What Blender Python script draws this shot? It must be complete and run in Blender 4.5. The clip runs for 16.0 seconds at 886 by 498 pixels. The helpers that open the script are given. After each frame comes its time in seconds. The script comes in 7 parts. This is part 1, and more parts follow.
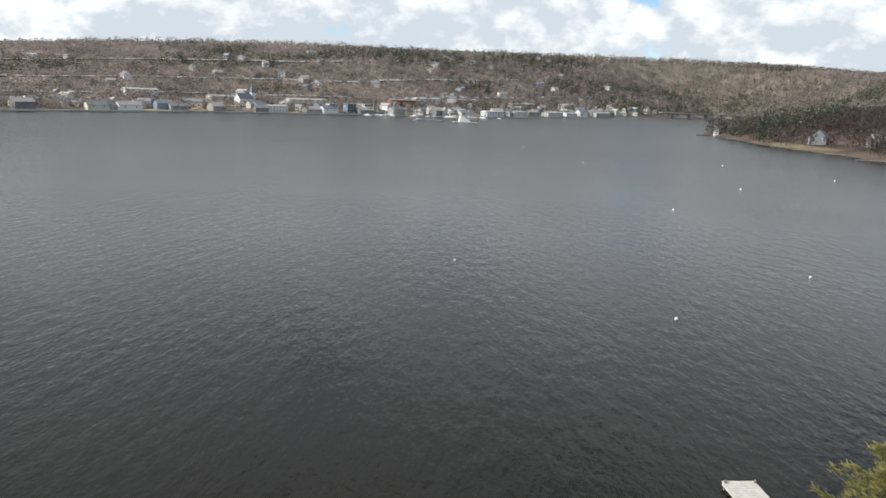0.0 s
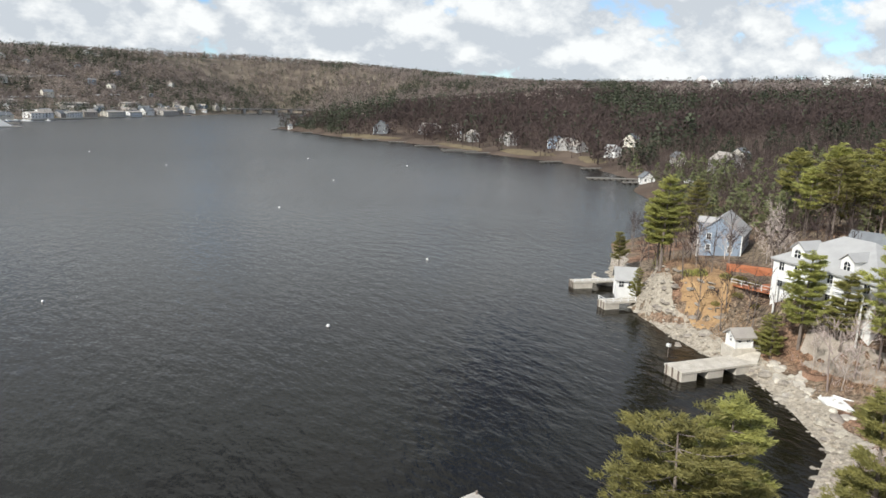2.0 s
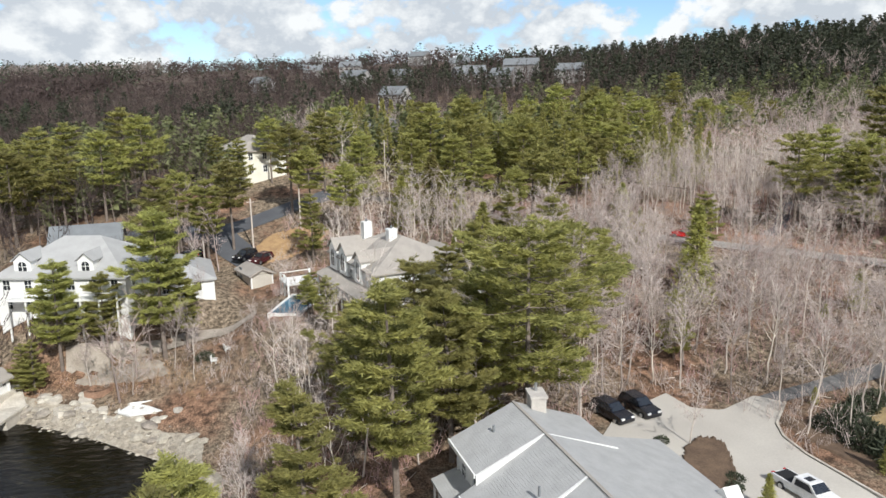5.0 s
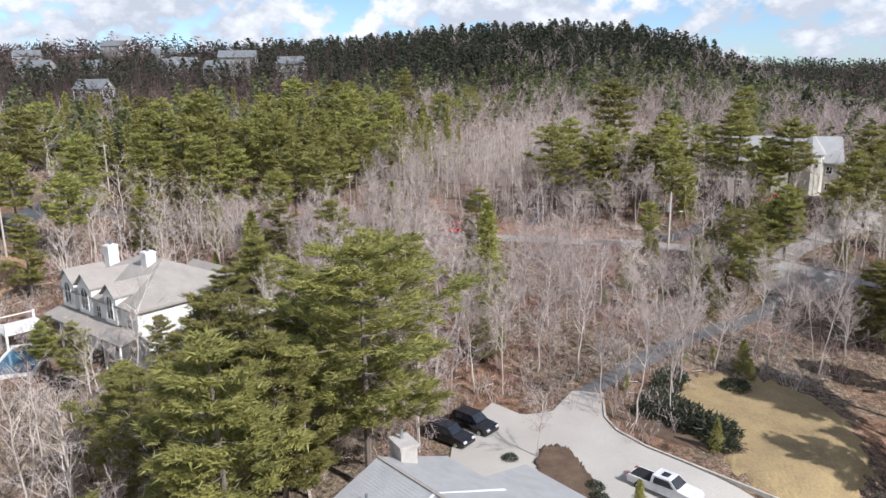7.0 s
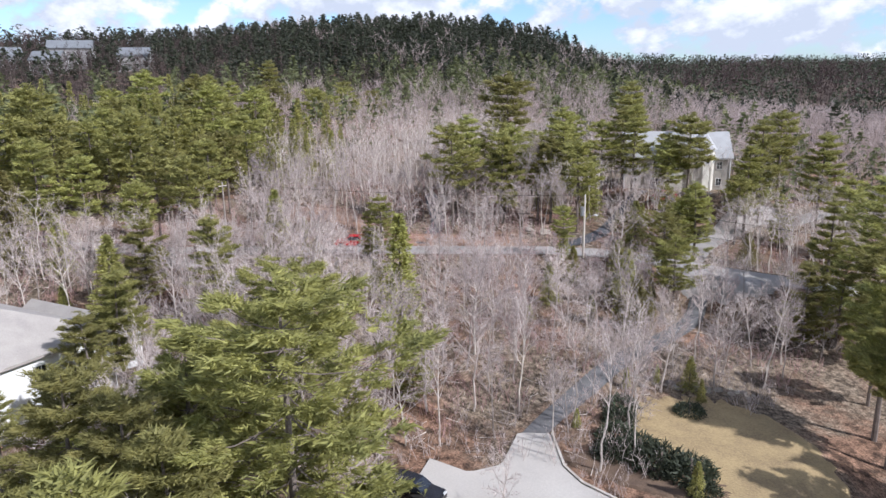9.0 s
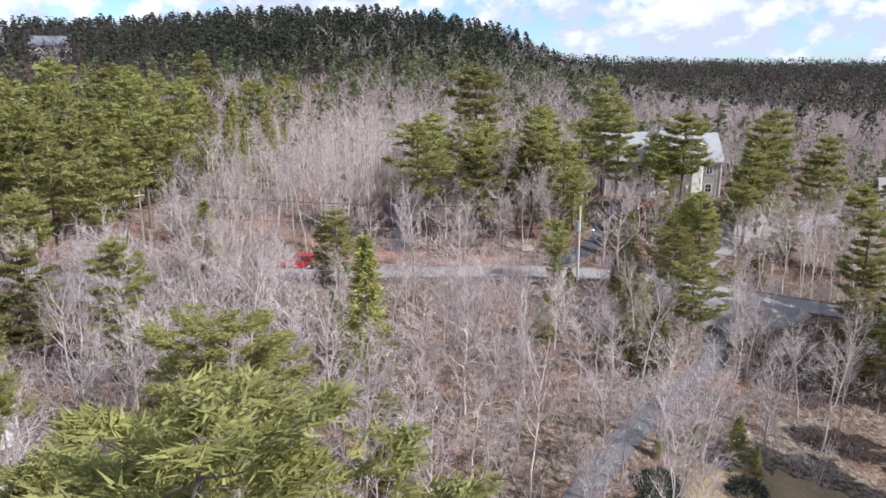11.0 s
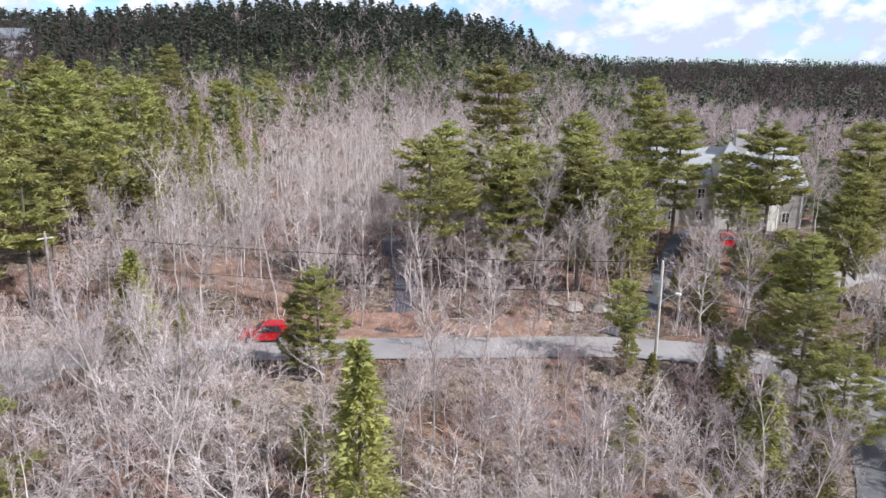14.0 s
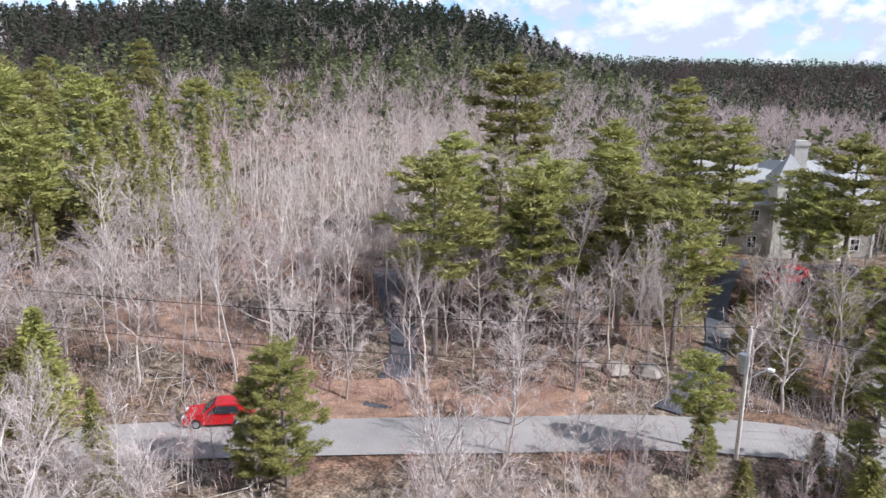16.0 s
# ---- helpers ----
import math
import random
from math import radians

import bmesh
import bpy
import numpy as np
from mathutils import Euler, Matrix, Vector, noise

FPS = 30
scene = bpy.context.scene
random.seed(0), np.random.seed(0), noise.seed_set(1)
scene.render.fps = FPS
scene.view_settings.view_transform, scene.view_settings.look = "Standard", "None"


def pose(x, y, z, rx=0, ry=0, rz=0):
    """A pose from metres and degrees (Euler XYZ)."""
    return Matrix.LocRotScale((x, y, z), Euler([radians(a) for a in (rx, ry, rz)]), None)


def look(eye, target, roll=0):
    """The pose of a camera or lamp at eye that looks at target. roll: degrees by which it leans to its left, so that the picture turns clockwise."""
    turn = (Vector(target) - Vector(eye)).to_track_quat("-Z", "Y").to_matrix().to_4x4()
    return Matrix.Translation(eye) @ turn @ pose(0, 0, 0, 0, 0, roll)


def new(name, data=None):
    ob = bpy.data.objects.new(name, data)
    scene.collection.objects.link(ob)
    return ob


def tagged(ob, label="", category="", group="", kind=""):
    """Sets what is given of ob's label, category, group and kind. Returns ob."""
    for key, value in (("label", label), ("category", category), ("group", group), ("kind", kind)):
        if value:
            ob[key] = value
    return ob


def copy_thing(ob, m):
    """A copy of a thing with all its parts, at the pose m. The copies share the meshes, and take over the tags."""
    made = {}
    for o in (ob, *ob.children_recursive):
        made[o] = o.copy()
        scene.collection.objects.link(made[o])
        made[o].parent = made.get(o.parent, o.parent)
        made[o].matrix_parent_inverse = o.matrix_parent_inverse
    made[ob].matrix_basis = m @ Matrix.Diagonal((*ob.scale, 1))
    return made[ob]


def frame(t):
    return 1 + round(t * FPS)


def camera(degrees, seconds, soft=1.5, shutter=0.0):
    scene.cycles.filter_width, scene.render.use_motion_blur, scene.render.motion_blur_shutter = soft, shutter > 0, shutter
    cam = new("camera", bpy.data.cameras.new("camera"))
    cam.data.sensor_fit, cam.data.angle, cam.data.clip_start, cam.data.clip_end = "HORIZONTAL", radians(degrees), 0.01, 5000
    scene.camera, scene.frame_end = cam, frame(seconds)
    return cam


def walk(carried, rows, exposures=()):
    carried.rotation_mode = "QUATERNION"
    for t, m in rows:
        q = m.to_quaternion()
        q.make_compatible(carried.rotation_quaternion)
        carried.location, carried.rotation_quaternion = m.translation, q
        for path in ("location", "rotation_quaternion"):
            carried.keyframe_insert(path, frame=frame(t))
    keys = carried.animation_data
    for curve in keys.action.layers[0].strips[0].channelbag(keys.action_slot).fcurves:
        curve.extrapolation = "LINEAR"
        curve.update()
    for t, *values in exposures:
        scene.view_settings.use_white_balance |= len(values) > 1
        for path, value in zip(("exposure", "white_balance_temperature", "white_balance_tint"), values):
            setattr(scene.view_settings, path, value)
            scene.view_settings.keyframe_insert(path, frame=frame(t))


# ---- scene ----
cam = camera(64.0, 16.0)
PATH = [
    (0, (1.459, -0.75, 39.147), (1.361, 1.198, 38.704), 2.7),
    (0.5, (-0.355, 3.105, 38.962), (-0.176, 5.05, 38.53), 2.6),
    (1, (-2.143, 7.242, 38.734), (-1.681, 9.142, 38.311), 2.5),
    (1.5, (-3.354, 11.132, 38.478), (-2.618, 12.945, 38.063), 2.2),
    (2, (-4.021, 15.033, 38.33), (-3.028, 16.721, 37.922), 1.8),
    (2.5, (-4.428, 18.634, 38.323), (-3.191, 20.153, 37.92), 1.4),
    (3, (-4.344, 22.342, 38.325), (-2.848, 23.607, 37.925), 0.9),
    (3.1, (-4.357, 22.967, 38.353), (-2.812, 24.172, 37.954), 1.0),
    (3.3, (-4.365, 24.169, 38.462), (-2.728, 25.246, 38.061), 0.6),
    (3.5, (-4.211, 25.536, 38.574), (-2.493, 26.477, 38.171), 0.5),
    (4, (-3.273, 28.949, 38.526), (-1.401, 29.524, 38.121), 0.0),
    (4.5, (-1.583, 32.022, 38.35), (0.366, 32.207, 37.939), -0.4),
    (5, (0.439, 34.44, 38.307), (2.383, 34.232, 37.885), -0.9),
    (5.2, (1.356, 35.168, 38.297), (3.277, 34.815, 37.868), -1.3),
    (7.3, (14.732, 40.463, 38.171), (16.418, 39.484, 37.725), -0.6),
    (7.5, (15.963, 40.315, 38.232), (17.633, 39.31, 37.784), -0.6),
    (8, (19.363, 39.782, 38.347), (20.907, 38.595, 37.891), -0.8),
    (8.5, (23.202, 39.269, 38.303), (24.682, 38.005, 37.842), -0.7),
    (9, (26.802, 38.144, 38.349), (28.281, 36.88, 37.884), -0.7),
    (9.5, (30.239, 36.783, 38.333), (31.706, 35.507, 37.865), -0.7),
    (9.7, (31.752, 36.103, 38.3), (33.19, 34.795, 37.829), -0.8),
    (11.8, (48.837, 24.303, 36.345), (50.195, 22.909, 35.881), 0.2),
    (12, (50.259, 23.242, 36.311), (51.615, 21.847, 35.848), 0.3),
    (12.5, (53.518, 20.655, 36.443), (54.873, 19.259, 35.98), 0.3),
    (13, (56.728, 18.006, 36.605), (58.082, 16.609, 36.141), 0.4),
    (13.5, (59.885, 15.305, 36.954), (61.236, 13.906, 36.489), 0.4),
    (14, (63.082, 12.519, 37.173), (64.43, 11.118, 36.705), 0.4),
    (14.5, (66.171, 9.799, 37.296), (67.518, 8.396, 36.827), 0.4),
    (15, (69.215, 6.98, 37.328), (70.561, 5.577, 36.859), 0.4),
    (15.5, (72.344, 4.112, 37.274), (73.687, 2.707, 36.804), 0.6),
    (16, (75.162, 1.226, 37.256), (76.506, -0.178, 36.785), 0.6),
]
walk(cam, [(t, look(eye, target, roll)) for t, eye, target, roll in PATH],
     [(0.0, 0.2, 6450, 7), (2.5, 0.04, 6550, 8), (5.0, 0.04, 6450, 8), (7.5, 0.12, 6050, 14), (9.5, 0.24, 5850, 15), (16.0, 0.29, 5850, 14)])

# ---- world, sun ----
SUN_DIR = Vector((-0.90, -0.33, 0.78)).normalized()   # towards the sun
world = bpy.data.worlds.new("sky")
scene.world = world
world.use_nodes = True
wn, wl = world.node_tree.nodes, world.node_tree.links
wn.clear()
w_out = wn.new("ShaderNodeOutputWorld")
w_bg = wn.new("ShaderNodeBackground")
w_bg.inputs["Strength"].default_value = 0.095
w_sky = wn.new("ShaderNodeTexSky")
w_sky.sky_type = "NISHITA"
w_sky.sun_disc = False
w_sky.sun_elevation = math.asin(SUN_DIR.z)
w_sky.sun_rotation = math.atan2(SUN_DIR.x, SUN_DIR.y)
w_sky.air_density, w_sky.dust_density, w_sky.ozone_density = 1.0, 0.6, 1.6
w_co = wn.new("ShaderNodeTexCoord")
w_sep = wn.new("ShaderNodeSeparateXYZ")
wl.new(w_co.outputs["Generated"], w_sep.inputs[0])


def w_math(op, a, b=None, clamp=False):
    n = wn.new("ShaderNodeMath")
    n.operation, n.use_clamp = op, clamp
    for k, v in enumerate((a, b)):
        if v is None:
            continue
        if isinstance(v, (int, float)):
            n.inputs[k].default_value = v
        else:
            wl.new(v, n.inputs[k])
    return n.outputs[0]


# broken cumulus on a flat layer overhead: direction divided by its height, softened at the horizon
w_h = w_math("ADD", w_math("MAXIMUM", w_sep.outputs["Z"], 0.0), 0.62)
w_cx, w_cy = w_math("DIVIDE", w_sep.outputs["X"], w_h), w_math("DIVIDE", w_sep.outputs["Y"], w_h)
w_com = wn.new("ShaderNodeCombineXYZ")
wl.new(w_cx, w_com.inputs[0])
wl.new(w_cy, w_com.inputs[1])
w_n1 = wn.new("ShaderNodeTexNoise")
w_n1.inputs["Scale"].default_value, w_n1.inputs["Detail"].default_value, w_n1.inputs["Roughness"].default_value = 5.0, 11.0, 0.60
wl.new(w_com.outputs[0], w_n1.inputs["Vector"])
w_n2 = wn.new("ShaderNodeTexNoise")      # the same cloud, a little higher up: where it thins, this is a lit top
w_n2.inputs["Scale"].default_value, w_n2.inputs["Detail"].default_value, w_n2.inputs["Roughness"].default_value = 5.0, 11.0, 0.60
w_off = wn.new("ShaderNodeVectorMath")
w_off.operation = "SCALE"
w_off.inputs["Scale"].default_value = 0.955
wl.new(w_com.outputs[0], w_off.inputs[0])
wl.new(w_off.outputs[0], w_n2.inputs["Vector"])
w_vor = wn.new("ShaderNodeTexVoronoi")
w_vor.feature = "SMOOTH_F1"
w_vor.inputs["Scale"].default_value, w_vor.inputs["Detail"].default_value = 17.0, 2.0
wl.new(w_com.outputs[0], w_vor.inputs["Vector"])
w_puff = w_math("MULTIPLY", w_math("SUBTRACT", 0.45, w_vor.outputs["Distance"]), 0.20)
w_cover = wn.new("ShaderNodeValToRGB")
w_cover.color_ramp.elements[0].position, w_cover.color_ramp.elements[1].position = 0.27, 0.355
# the cloud thins towards the south-east, and seen from below it shows more gaps than at the horizon
w_thin = w_math("MULTIPLY", w_math("SUBTRACT", w_sep.outputs["Y"], w_sep.outputs["X"]), 0.062)
w_gap = w_math("MULTIPLY", w_math("MAXIMUM", w_sep.outputs["Z"], 0.0), -0.17)
wl.new(w_math("ADD", w_puff, w_math("ADD", w_math("ADD", w_n1.outputs["Fac"], w_thin), w_gap)), w_cover.inputs["Fac"])
w_shade = wn.new("ShaderNodeValToRGB")
w_shade.color_ramp.elements[0].position, w_shade.color_ramp.elements[0].color = 0.34, (6.3, 6.8, 7.5, 1)
w_shade.color_ramp.elements[1].position, w_shade.color_ramp.elements[1].color = 0.58, (9.9, 10.1, 10.3, 1)
wl.new(w_math("ADD", w_math("ADD", 0.46, w_puff), w_math("MULTIPLY", w_math("SUBTRACT", w_n1.outputs["Fac"], w_n2.outputs["Fac"]), 1.6)), w_shade.inputs["Fac"])
w_mix = wn.new("ShaderNodeMix")
w_mix.data_type = "RGBA"
wl.new(w_cover.outputs["Color"], w_mix.inputs["Factor"])
w_tint = wn.new("ShaderNodeMix")
w_tint.data_type, w_tint.blend_type = "RGBA", "MULTIPLY"
w_tint.inputs["Factor"].default_value = 1.0
w_haze = wn.new("ShaderNodeValToRGB")      # bright clear haze low down, deeper blue overhead
w_haze.color_ramp.elements[0].position, w_haze.color_ramp.elements[0].color = 0.0, (1.20, 1.44, 1.80, 1)
w_haze.color_ramp.elements[1].position, w_haze.color_ramp.elements[1].color = 0.40, (0.88, 0.96, 1.15, 1)
wl.new(w_sep.outputs["Z"], w_haze.inputs["Fac"])
wl.new(w_haze.outputs["Color"], w_tint.inputs["B"])
wl.new(w_sky.outputs["Color"], w_tint.inputs["A"])
wl.new(w_tint.outputs["Result"], w_mix.inputs["A"])
wl.new(w_shade.outputs["Color"], w_mix.inputs["B"])
wl.new(w_mix.outputs["Result"], w_bg.inputs["Color"])
wl.new(w_bg.outputs[0], w_out.inputs[0])

sun = new("sun", bpy.data.lights.new("sun", "SUN"))
sun.data.energy, sun.data.angle, sun.data.color = 5.0, radians(0.6), (1.0, 0.965, 0.92)
sun.matrix_world = look(SUN_DIR * 100, (0, 0, 0))

# ---- materials ----
def material(name, colour, other=None, scale=1.0, rough=0.85, bump=0.3, metal=0.0, fine=8.0, spread=0.0, island=False, objvar=False, coords="Object", ior=1.45, spec=0.4):
    """A rough surface whose colour wanders between two tones at two sizes, with fine relief."""
    m = bpy.data.materials.new(name)
    m.use_nodes = True
    n, l = m.node_tree.nodes, m.node_tree.links
    b = n["Principled BSDF"]
    b.inputs["Roughness"].default_value, b.inputs["Metallic"].default_value = rough, metal
    b.inputs["Specular IOR Level"].default_value = spec
    other = other or tuple(c * 0.72 for c in colour)
    co = n.new("ShaderNodeTexCoord")
    big, small = n.new("ShaderNodeTexNoise"), n.new("ShaderNodeTexNoise")
    for t, s, d in ((big, scale, 4.0), (small, scale * fine, 5.0)):
        t.inputs["Scale"].default_value, t.inputs["Detail"].default_value = s, d
        l.new(co.outputs[coords], t.inputs["Vector"])
    add = n.new("ShaderNodeMath")
    add.operation = "MULTIPLY_ADD"
    add.inputs[1].default_value = 0.45
    l.new(small.outputs["Fac"], add.inputs[0])
    sc = n.new("ShaderNodeMath")
    sc.operation = "MULTIPLY"
    sc.inputs[1].default_value = 0.55
    l.new(big.outputs["Fac"], sc.inputs[0])
    l.new(sc.outputs[0], add.inputs[2])
    fac = add.outputs[0]
    ramp = n.new("ShaderNodeValToRGB")
    ramp.color_ramp.elements[0].position, ramp.color_ramp.elements[1].position = 0.36, 0.64
    ramp.color_ramp.elements[0].color, ramp.color_ramp.elements[1].color = (*other, 1), (*colour, 1)
    l.new(fac, ramp.inputs["Fac"])
    out = ramp.outputs["Color"]
    for on, node, socket in ((island, "ShaderNodeNewGeometry", "Random Per Island"), (objvar, "ShaderNodeObjectInfo", "Random")):
        if on and spread:
            src = n.new(node)
            hsv = n.new("ShaderNodeHueSaturation")
            mp = n.new("ShaderNodeMapRange")
            mp.inputs["To Min"].default_value, mp.inputs["To Max"].default_value = 1 - spread, 1 + spread
            l.new(src.outputs[socket], mp.inputs["Value"])
            l.new(mp.outputs[0], hsv.inputs["Value"])
            if objvar and socket == "Random":
                mh = n.new("ShaderNodeMapRange")
                mh.inputs["To Min"].default_value, mh.inputs["To Max"].default_value = 0.5 - spread * 0.05, 0.5 + spread * 0.05
                l.new(src.outputs[socket], mh.inputs["Value"])
                l.new(mh.outputs[0], hsv.inputs["Hue"])
            l.new(out, hsv.inputs["Color"])
            out = hsv.outputs["Color"]
    l.new(out, b.inputs["Base Color"])
    if bump:
        bp = n.new("ShaderNodeBump")
        bp.inputs["Strength"].default_value = bump
        bp.inputs["Distance"].default_value = 0.6 / scale / fine
        l.new(small.outputs["Fac"], bp.inputs["Height"])
        l.new(bp.outputs[0], b.inputs["Normal"])
    return m


def leafy(m, share=0.38):
    """Thin foliage: part of the light passes through."""
    n, l = m.node_tree.nodes, m.node_tree.links
    b, out = n["Principled BSDF"], n["Material Output"]
    src = b.inputs["Base Color"].links[0].from_socket
    tr = n.new("ShaderNodeBsdfTranslucent")
    l.new(src, tr.inputs["Color"])
    mx = n.new("ShaderNodeMixShader")
    mx.inputs[0].default_value = share
    l.new(b.outputs[0], mx.inputs[1])
    l.new(tr.outputs[0], mx.inputs[2])
    l.new(mx.outputs[0], out.inputs["Surface"])
    return m


M = {}
M["needles"] = leafy(material("pine_needles", (0.395, 0.375, 0.118), (0.235, 0.236, 0.082), 0.35, 0.7, 0, spread=0.26, island=True, objvar=True), 0.42)
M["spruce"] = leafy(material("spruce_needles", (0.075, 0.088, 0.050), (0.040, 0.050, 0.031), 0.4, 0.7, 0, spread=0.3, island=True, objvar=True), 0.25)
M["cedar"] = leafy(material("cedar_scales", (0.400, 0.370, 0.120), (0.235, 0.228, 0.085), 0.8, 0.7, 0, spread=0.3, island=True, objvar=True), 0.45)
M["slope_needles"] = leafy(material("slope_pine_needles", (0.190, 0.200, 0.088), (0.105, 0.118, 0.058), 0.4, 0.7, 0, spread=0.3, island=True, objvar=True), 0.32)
M["bark"] = material("pine_bark", (0.24, 0.20, 0.17), (0.13, 0.105, 0.09), 1.2, 0.9, 0.6, fine=6)
M["grey_bark"] = material("grey_bark", (0.59, 0.525, 0.475), (0.37, 0.32, 0.28), 1.0, 0.9, 0.4, spread=0.36, objvar=True)
M["twigs"] = material("bare_twigs", (0.57, 0.488, 0.452), (0.385, 0.322, 0.292), 0.5, 0.85, 0, spread=0.25, island=True, objvar=True)
# far woods under cloud shadow: the shade is mixed into this brown
M["shaded_brown_twigs"] = leafy(material("shaded_brown_twigs", (0.125, 0.092, 0.084), (0.070, 0.052, 0.048), 0.012, 0.9, 0, spread=0.2, island=True), 0.45)
# the same far twigs in the tone they have in sun
M["sunlit_far_twigs"] = leafy(material("sunlit_far_twigs", (0.42, 0.355, 0.31), (0.17, 0.142, 0.13), 0.012, 0.9, 0, spread=0.12, island=True), 0.5)
M["grey_siding"] = material("grey_siding", (0.34, 0.33, 0.32), (0.26, 0.25, 0.24), 0.5, 0.7, 0.1, spread=0.4, objvar=True)
M["dry_stems"] = material("dry_stems", (0.44, 0.30, 0.18), (0.28, 0.18, 0.11), 0.5, 0.9, 0, spread=0.3, island=True)
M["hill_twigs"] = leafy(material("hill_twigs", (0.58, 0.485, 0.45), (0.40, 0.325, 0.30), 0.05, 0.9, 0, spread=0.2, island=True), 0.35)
M["red_twigs"] = material("budding_twigs", (0.50, 0.33, 0.30), (0.34, 0.21, 0.195), 0.5, 0.9, 0, spread=0.3, island=True, objvar=True)
M["asphalt"] = material("road_asphalt", (0.371, 0.345, 0.314), (0.235, 0.223, 0.206), 0.25, 0.9, 0.2, fine=30)
M["drive"] = material("drive_paving", (0.50, 0.47, 0.42), (0.42, 0.39, 0.35), 0.2, 0.9, 0.2, fine=30)
M["dark_asphalt"] = material("dark_asphalt", (0.10, 0.105, 0.115), (0.07, 0.072, 0.08), 0.3, 0.8, 0.2, fine=25)
M["white_paint"] = material("white_clapboard", (0.80, 0.80, 0.78), (0.70, 0.70, 0.68), 0.8, 0.6, 0.1)
M["grey_shingle"] = material("grey_shingles", (0.40, 0.40, 0.395), (0.33, 0.33, 0.325), 0.6, 0.85, 0.4, fine=14)
def coursed(m, turn, period=0.2):
    """Shingle courses: shallow steps running down a slope."""
    n, l = m.node_tree.nodes, m.node_tree.links
    b = n["Principled BSDF"]
    co, mp, wv = n.new("ShaderNodeTexCoord"), n.new("ShaderNodeMapping"), n.new("ShaderNodeTexWave")
    mp.inputs["Rotation"].default_value = (0, 0, radians(turn))
    wv.wave_profile = "SAW"
    wv.inputs["Scale"].default_value, wv.inputs["Distortion"].default_value = 0.314 / period, 0.6
    l.new(co.outputs["Object"], mp.inputs["Vector"])
    l.new(mp.outputs[0], wv.inputs["Vector"])
    bp = n.new("ShaderNodeBump")
    bp.inputs["Strength"].default_value, bp.inputs["Distance"].default_value = 0.8, 0.03
    l.new(wv.outputs["Fac"], bp.inputs["Height"])
    if b.inputs["Normal"].links:
        l.new(b.inputs["Normal"].links[0].from_socket, bp.inputs["Normal"])
    l.new(bp.outputs[0], b.inputs["Normal"])
    return m


M["course_shingle"] = coursed(material("coursed_grey_shingles", (0.42, 0.42, 0.415), (0.34, 0.34, 0.335), 0.9, 0.85, 0.4, fine=12), -102)
M["dark_shingle"] = material("dark_shingles", (0.20, 0.215, 0.225), (0.15, 0.16, 0.17), 0.6, 0.85, 0.4, fine=14)
M["tan_shingle"] = material("weathered_shingles", (0.38, 0.35, 0.31), (0.29, 0.265, 0.24), 0.6, 0.85, 0.4, fine=14)
M["blue_siding"] = material("blue_siding", (0.25, 0.30, 0.37), (0.20, 0.25, 0.31), 0.7, 0.6, 0.15)
M["glass"] = material("window_glass", (0.03, 0.035, 0.04), (0.02, 0.022, 0.026), 0.5, 0.08, 0, spec=0.8)
M["concrete"] = material("old_concrete", (0.60, 0.56, 0.49), (0.42, 0.38, 0.32), 0.7, 0.9, 0.5, fine=6)
M["deck_wood"] = material("grey_planks", (0.55, 0.51, 0.46), (0.38, 0.35, 0.31), 1.2, 0.85, 0.4)
# dock planks with the shade they lie in worked into the tone
M["shaded_planks"] = material("shaded_planks", (0.24, 0.225, 0.20), (0.14, 0.13, 0.115), 1.2, 0.85, 0.4)
M["rock"] = material("shore_rock", (0.40, 0.36, 0.30), (0.22, 0.195, 0.165), 0.6, 0.9, 0.7, fine=6, spread=0.25, objvar=True)
M["brick"] = material("chimney_masonry", (0.52, 0.49, 0.45), (0.40, 0.37, 0.34), 2.0, 0.9, 0.5)
M["orange"] = material("orange_stain", (0.52, 0.20, 0.095), (0.38, 0.135, 0.065), 1.0, 0.7, 0.3)
M["siding"] = material("beige_siding", (0.60, 0.57, 0.50), (0.50, 0.47, 0.41), 0.5, 0.7, 0.1, spread=0.35, objvar=True)
M["car_black"] = material("black_car_paint", (0.012, 0.013, 0.018), None, 1.0, 0.18, 0, spec=0.7)
M["car_red"] = material("red_car_paint", (0.55, 0.012, 0.016), None, 1.0, 0.25, 0, spec=0.6)
M["car_white"] = material("white_car_paint", (0.82, 0.82, 0.82), None, 1.0, 0.25, 0, spec=0.6)
M["tyre"] = material("tyre_rubber", (0.02, 0.02, 0.021), None, 3.0, 0.8, 0.1)
M["metal"] = material("galvanised_metal", (0.55, 0.56, 0.57), None, 2.0, 0.4, 0.1, metal=0.8)
M["buoy"] = material("white_buoy", (0.85, 0.84, 0.82), None, 2.0, 0.4, 0.0)

# lake water: dark peaty water under small wind waves of two sizes
m = bpy.data.materials.new("lake_water")
m.use_nodes = True
n, l = m.node_tree.nodes, m.node_tree.links
b = n["Principled BSDF"]
b.inputs["Base Color"].default_value = (0.007, 0.006, 0.0035, 1)
b.inputs["Roughness"].default_value, b.inputs["IOR"].default_value, b.inputs["Specular IOR Level"].default_value = 0.08, 1.333, 0.33
co = n.new("ShaderNodeTexCoord")
mp = n.new("ShaderNodeMapping")
mp.inputs["Rotation"].default_value, mp.inputs["Scale"].default_value = (0, 0, radians(25)), (1.0, 0.45, 1.0)
l.new(co.outputs["Object"], mp.inputs["Vector"])
w1, w2, w3 = (n.new("ShaderNodeTexNoise") for _ in range(3))
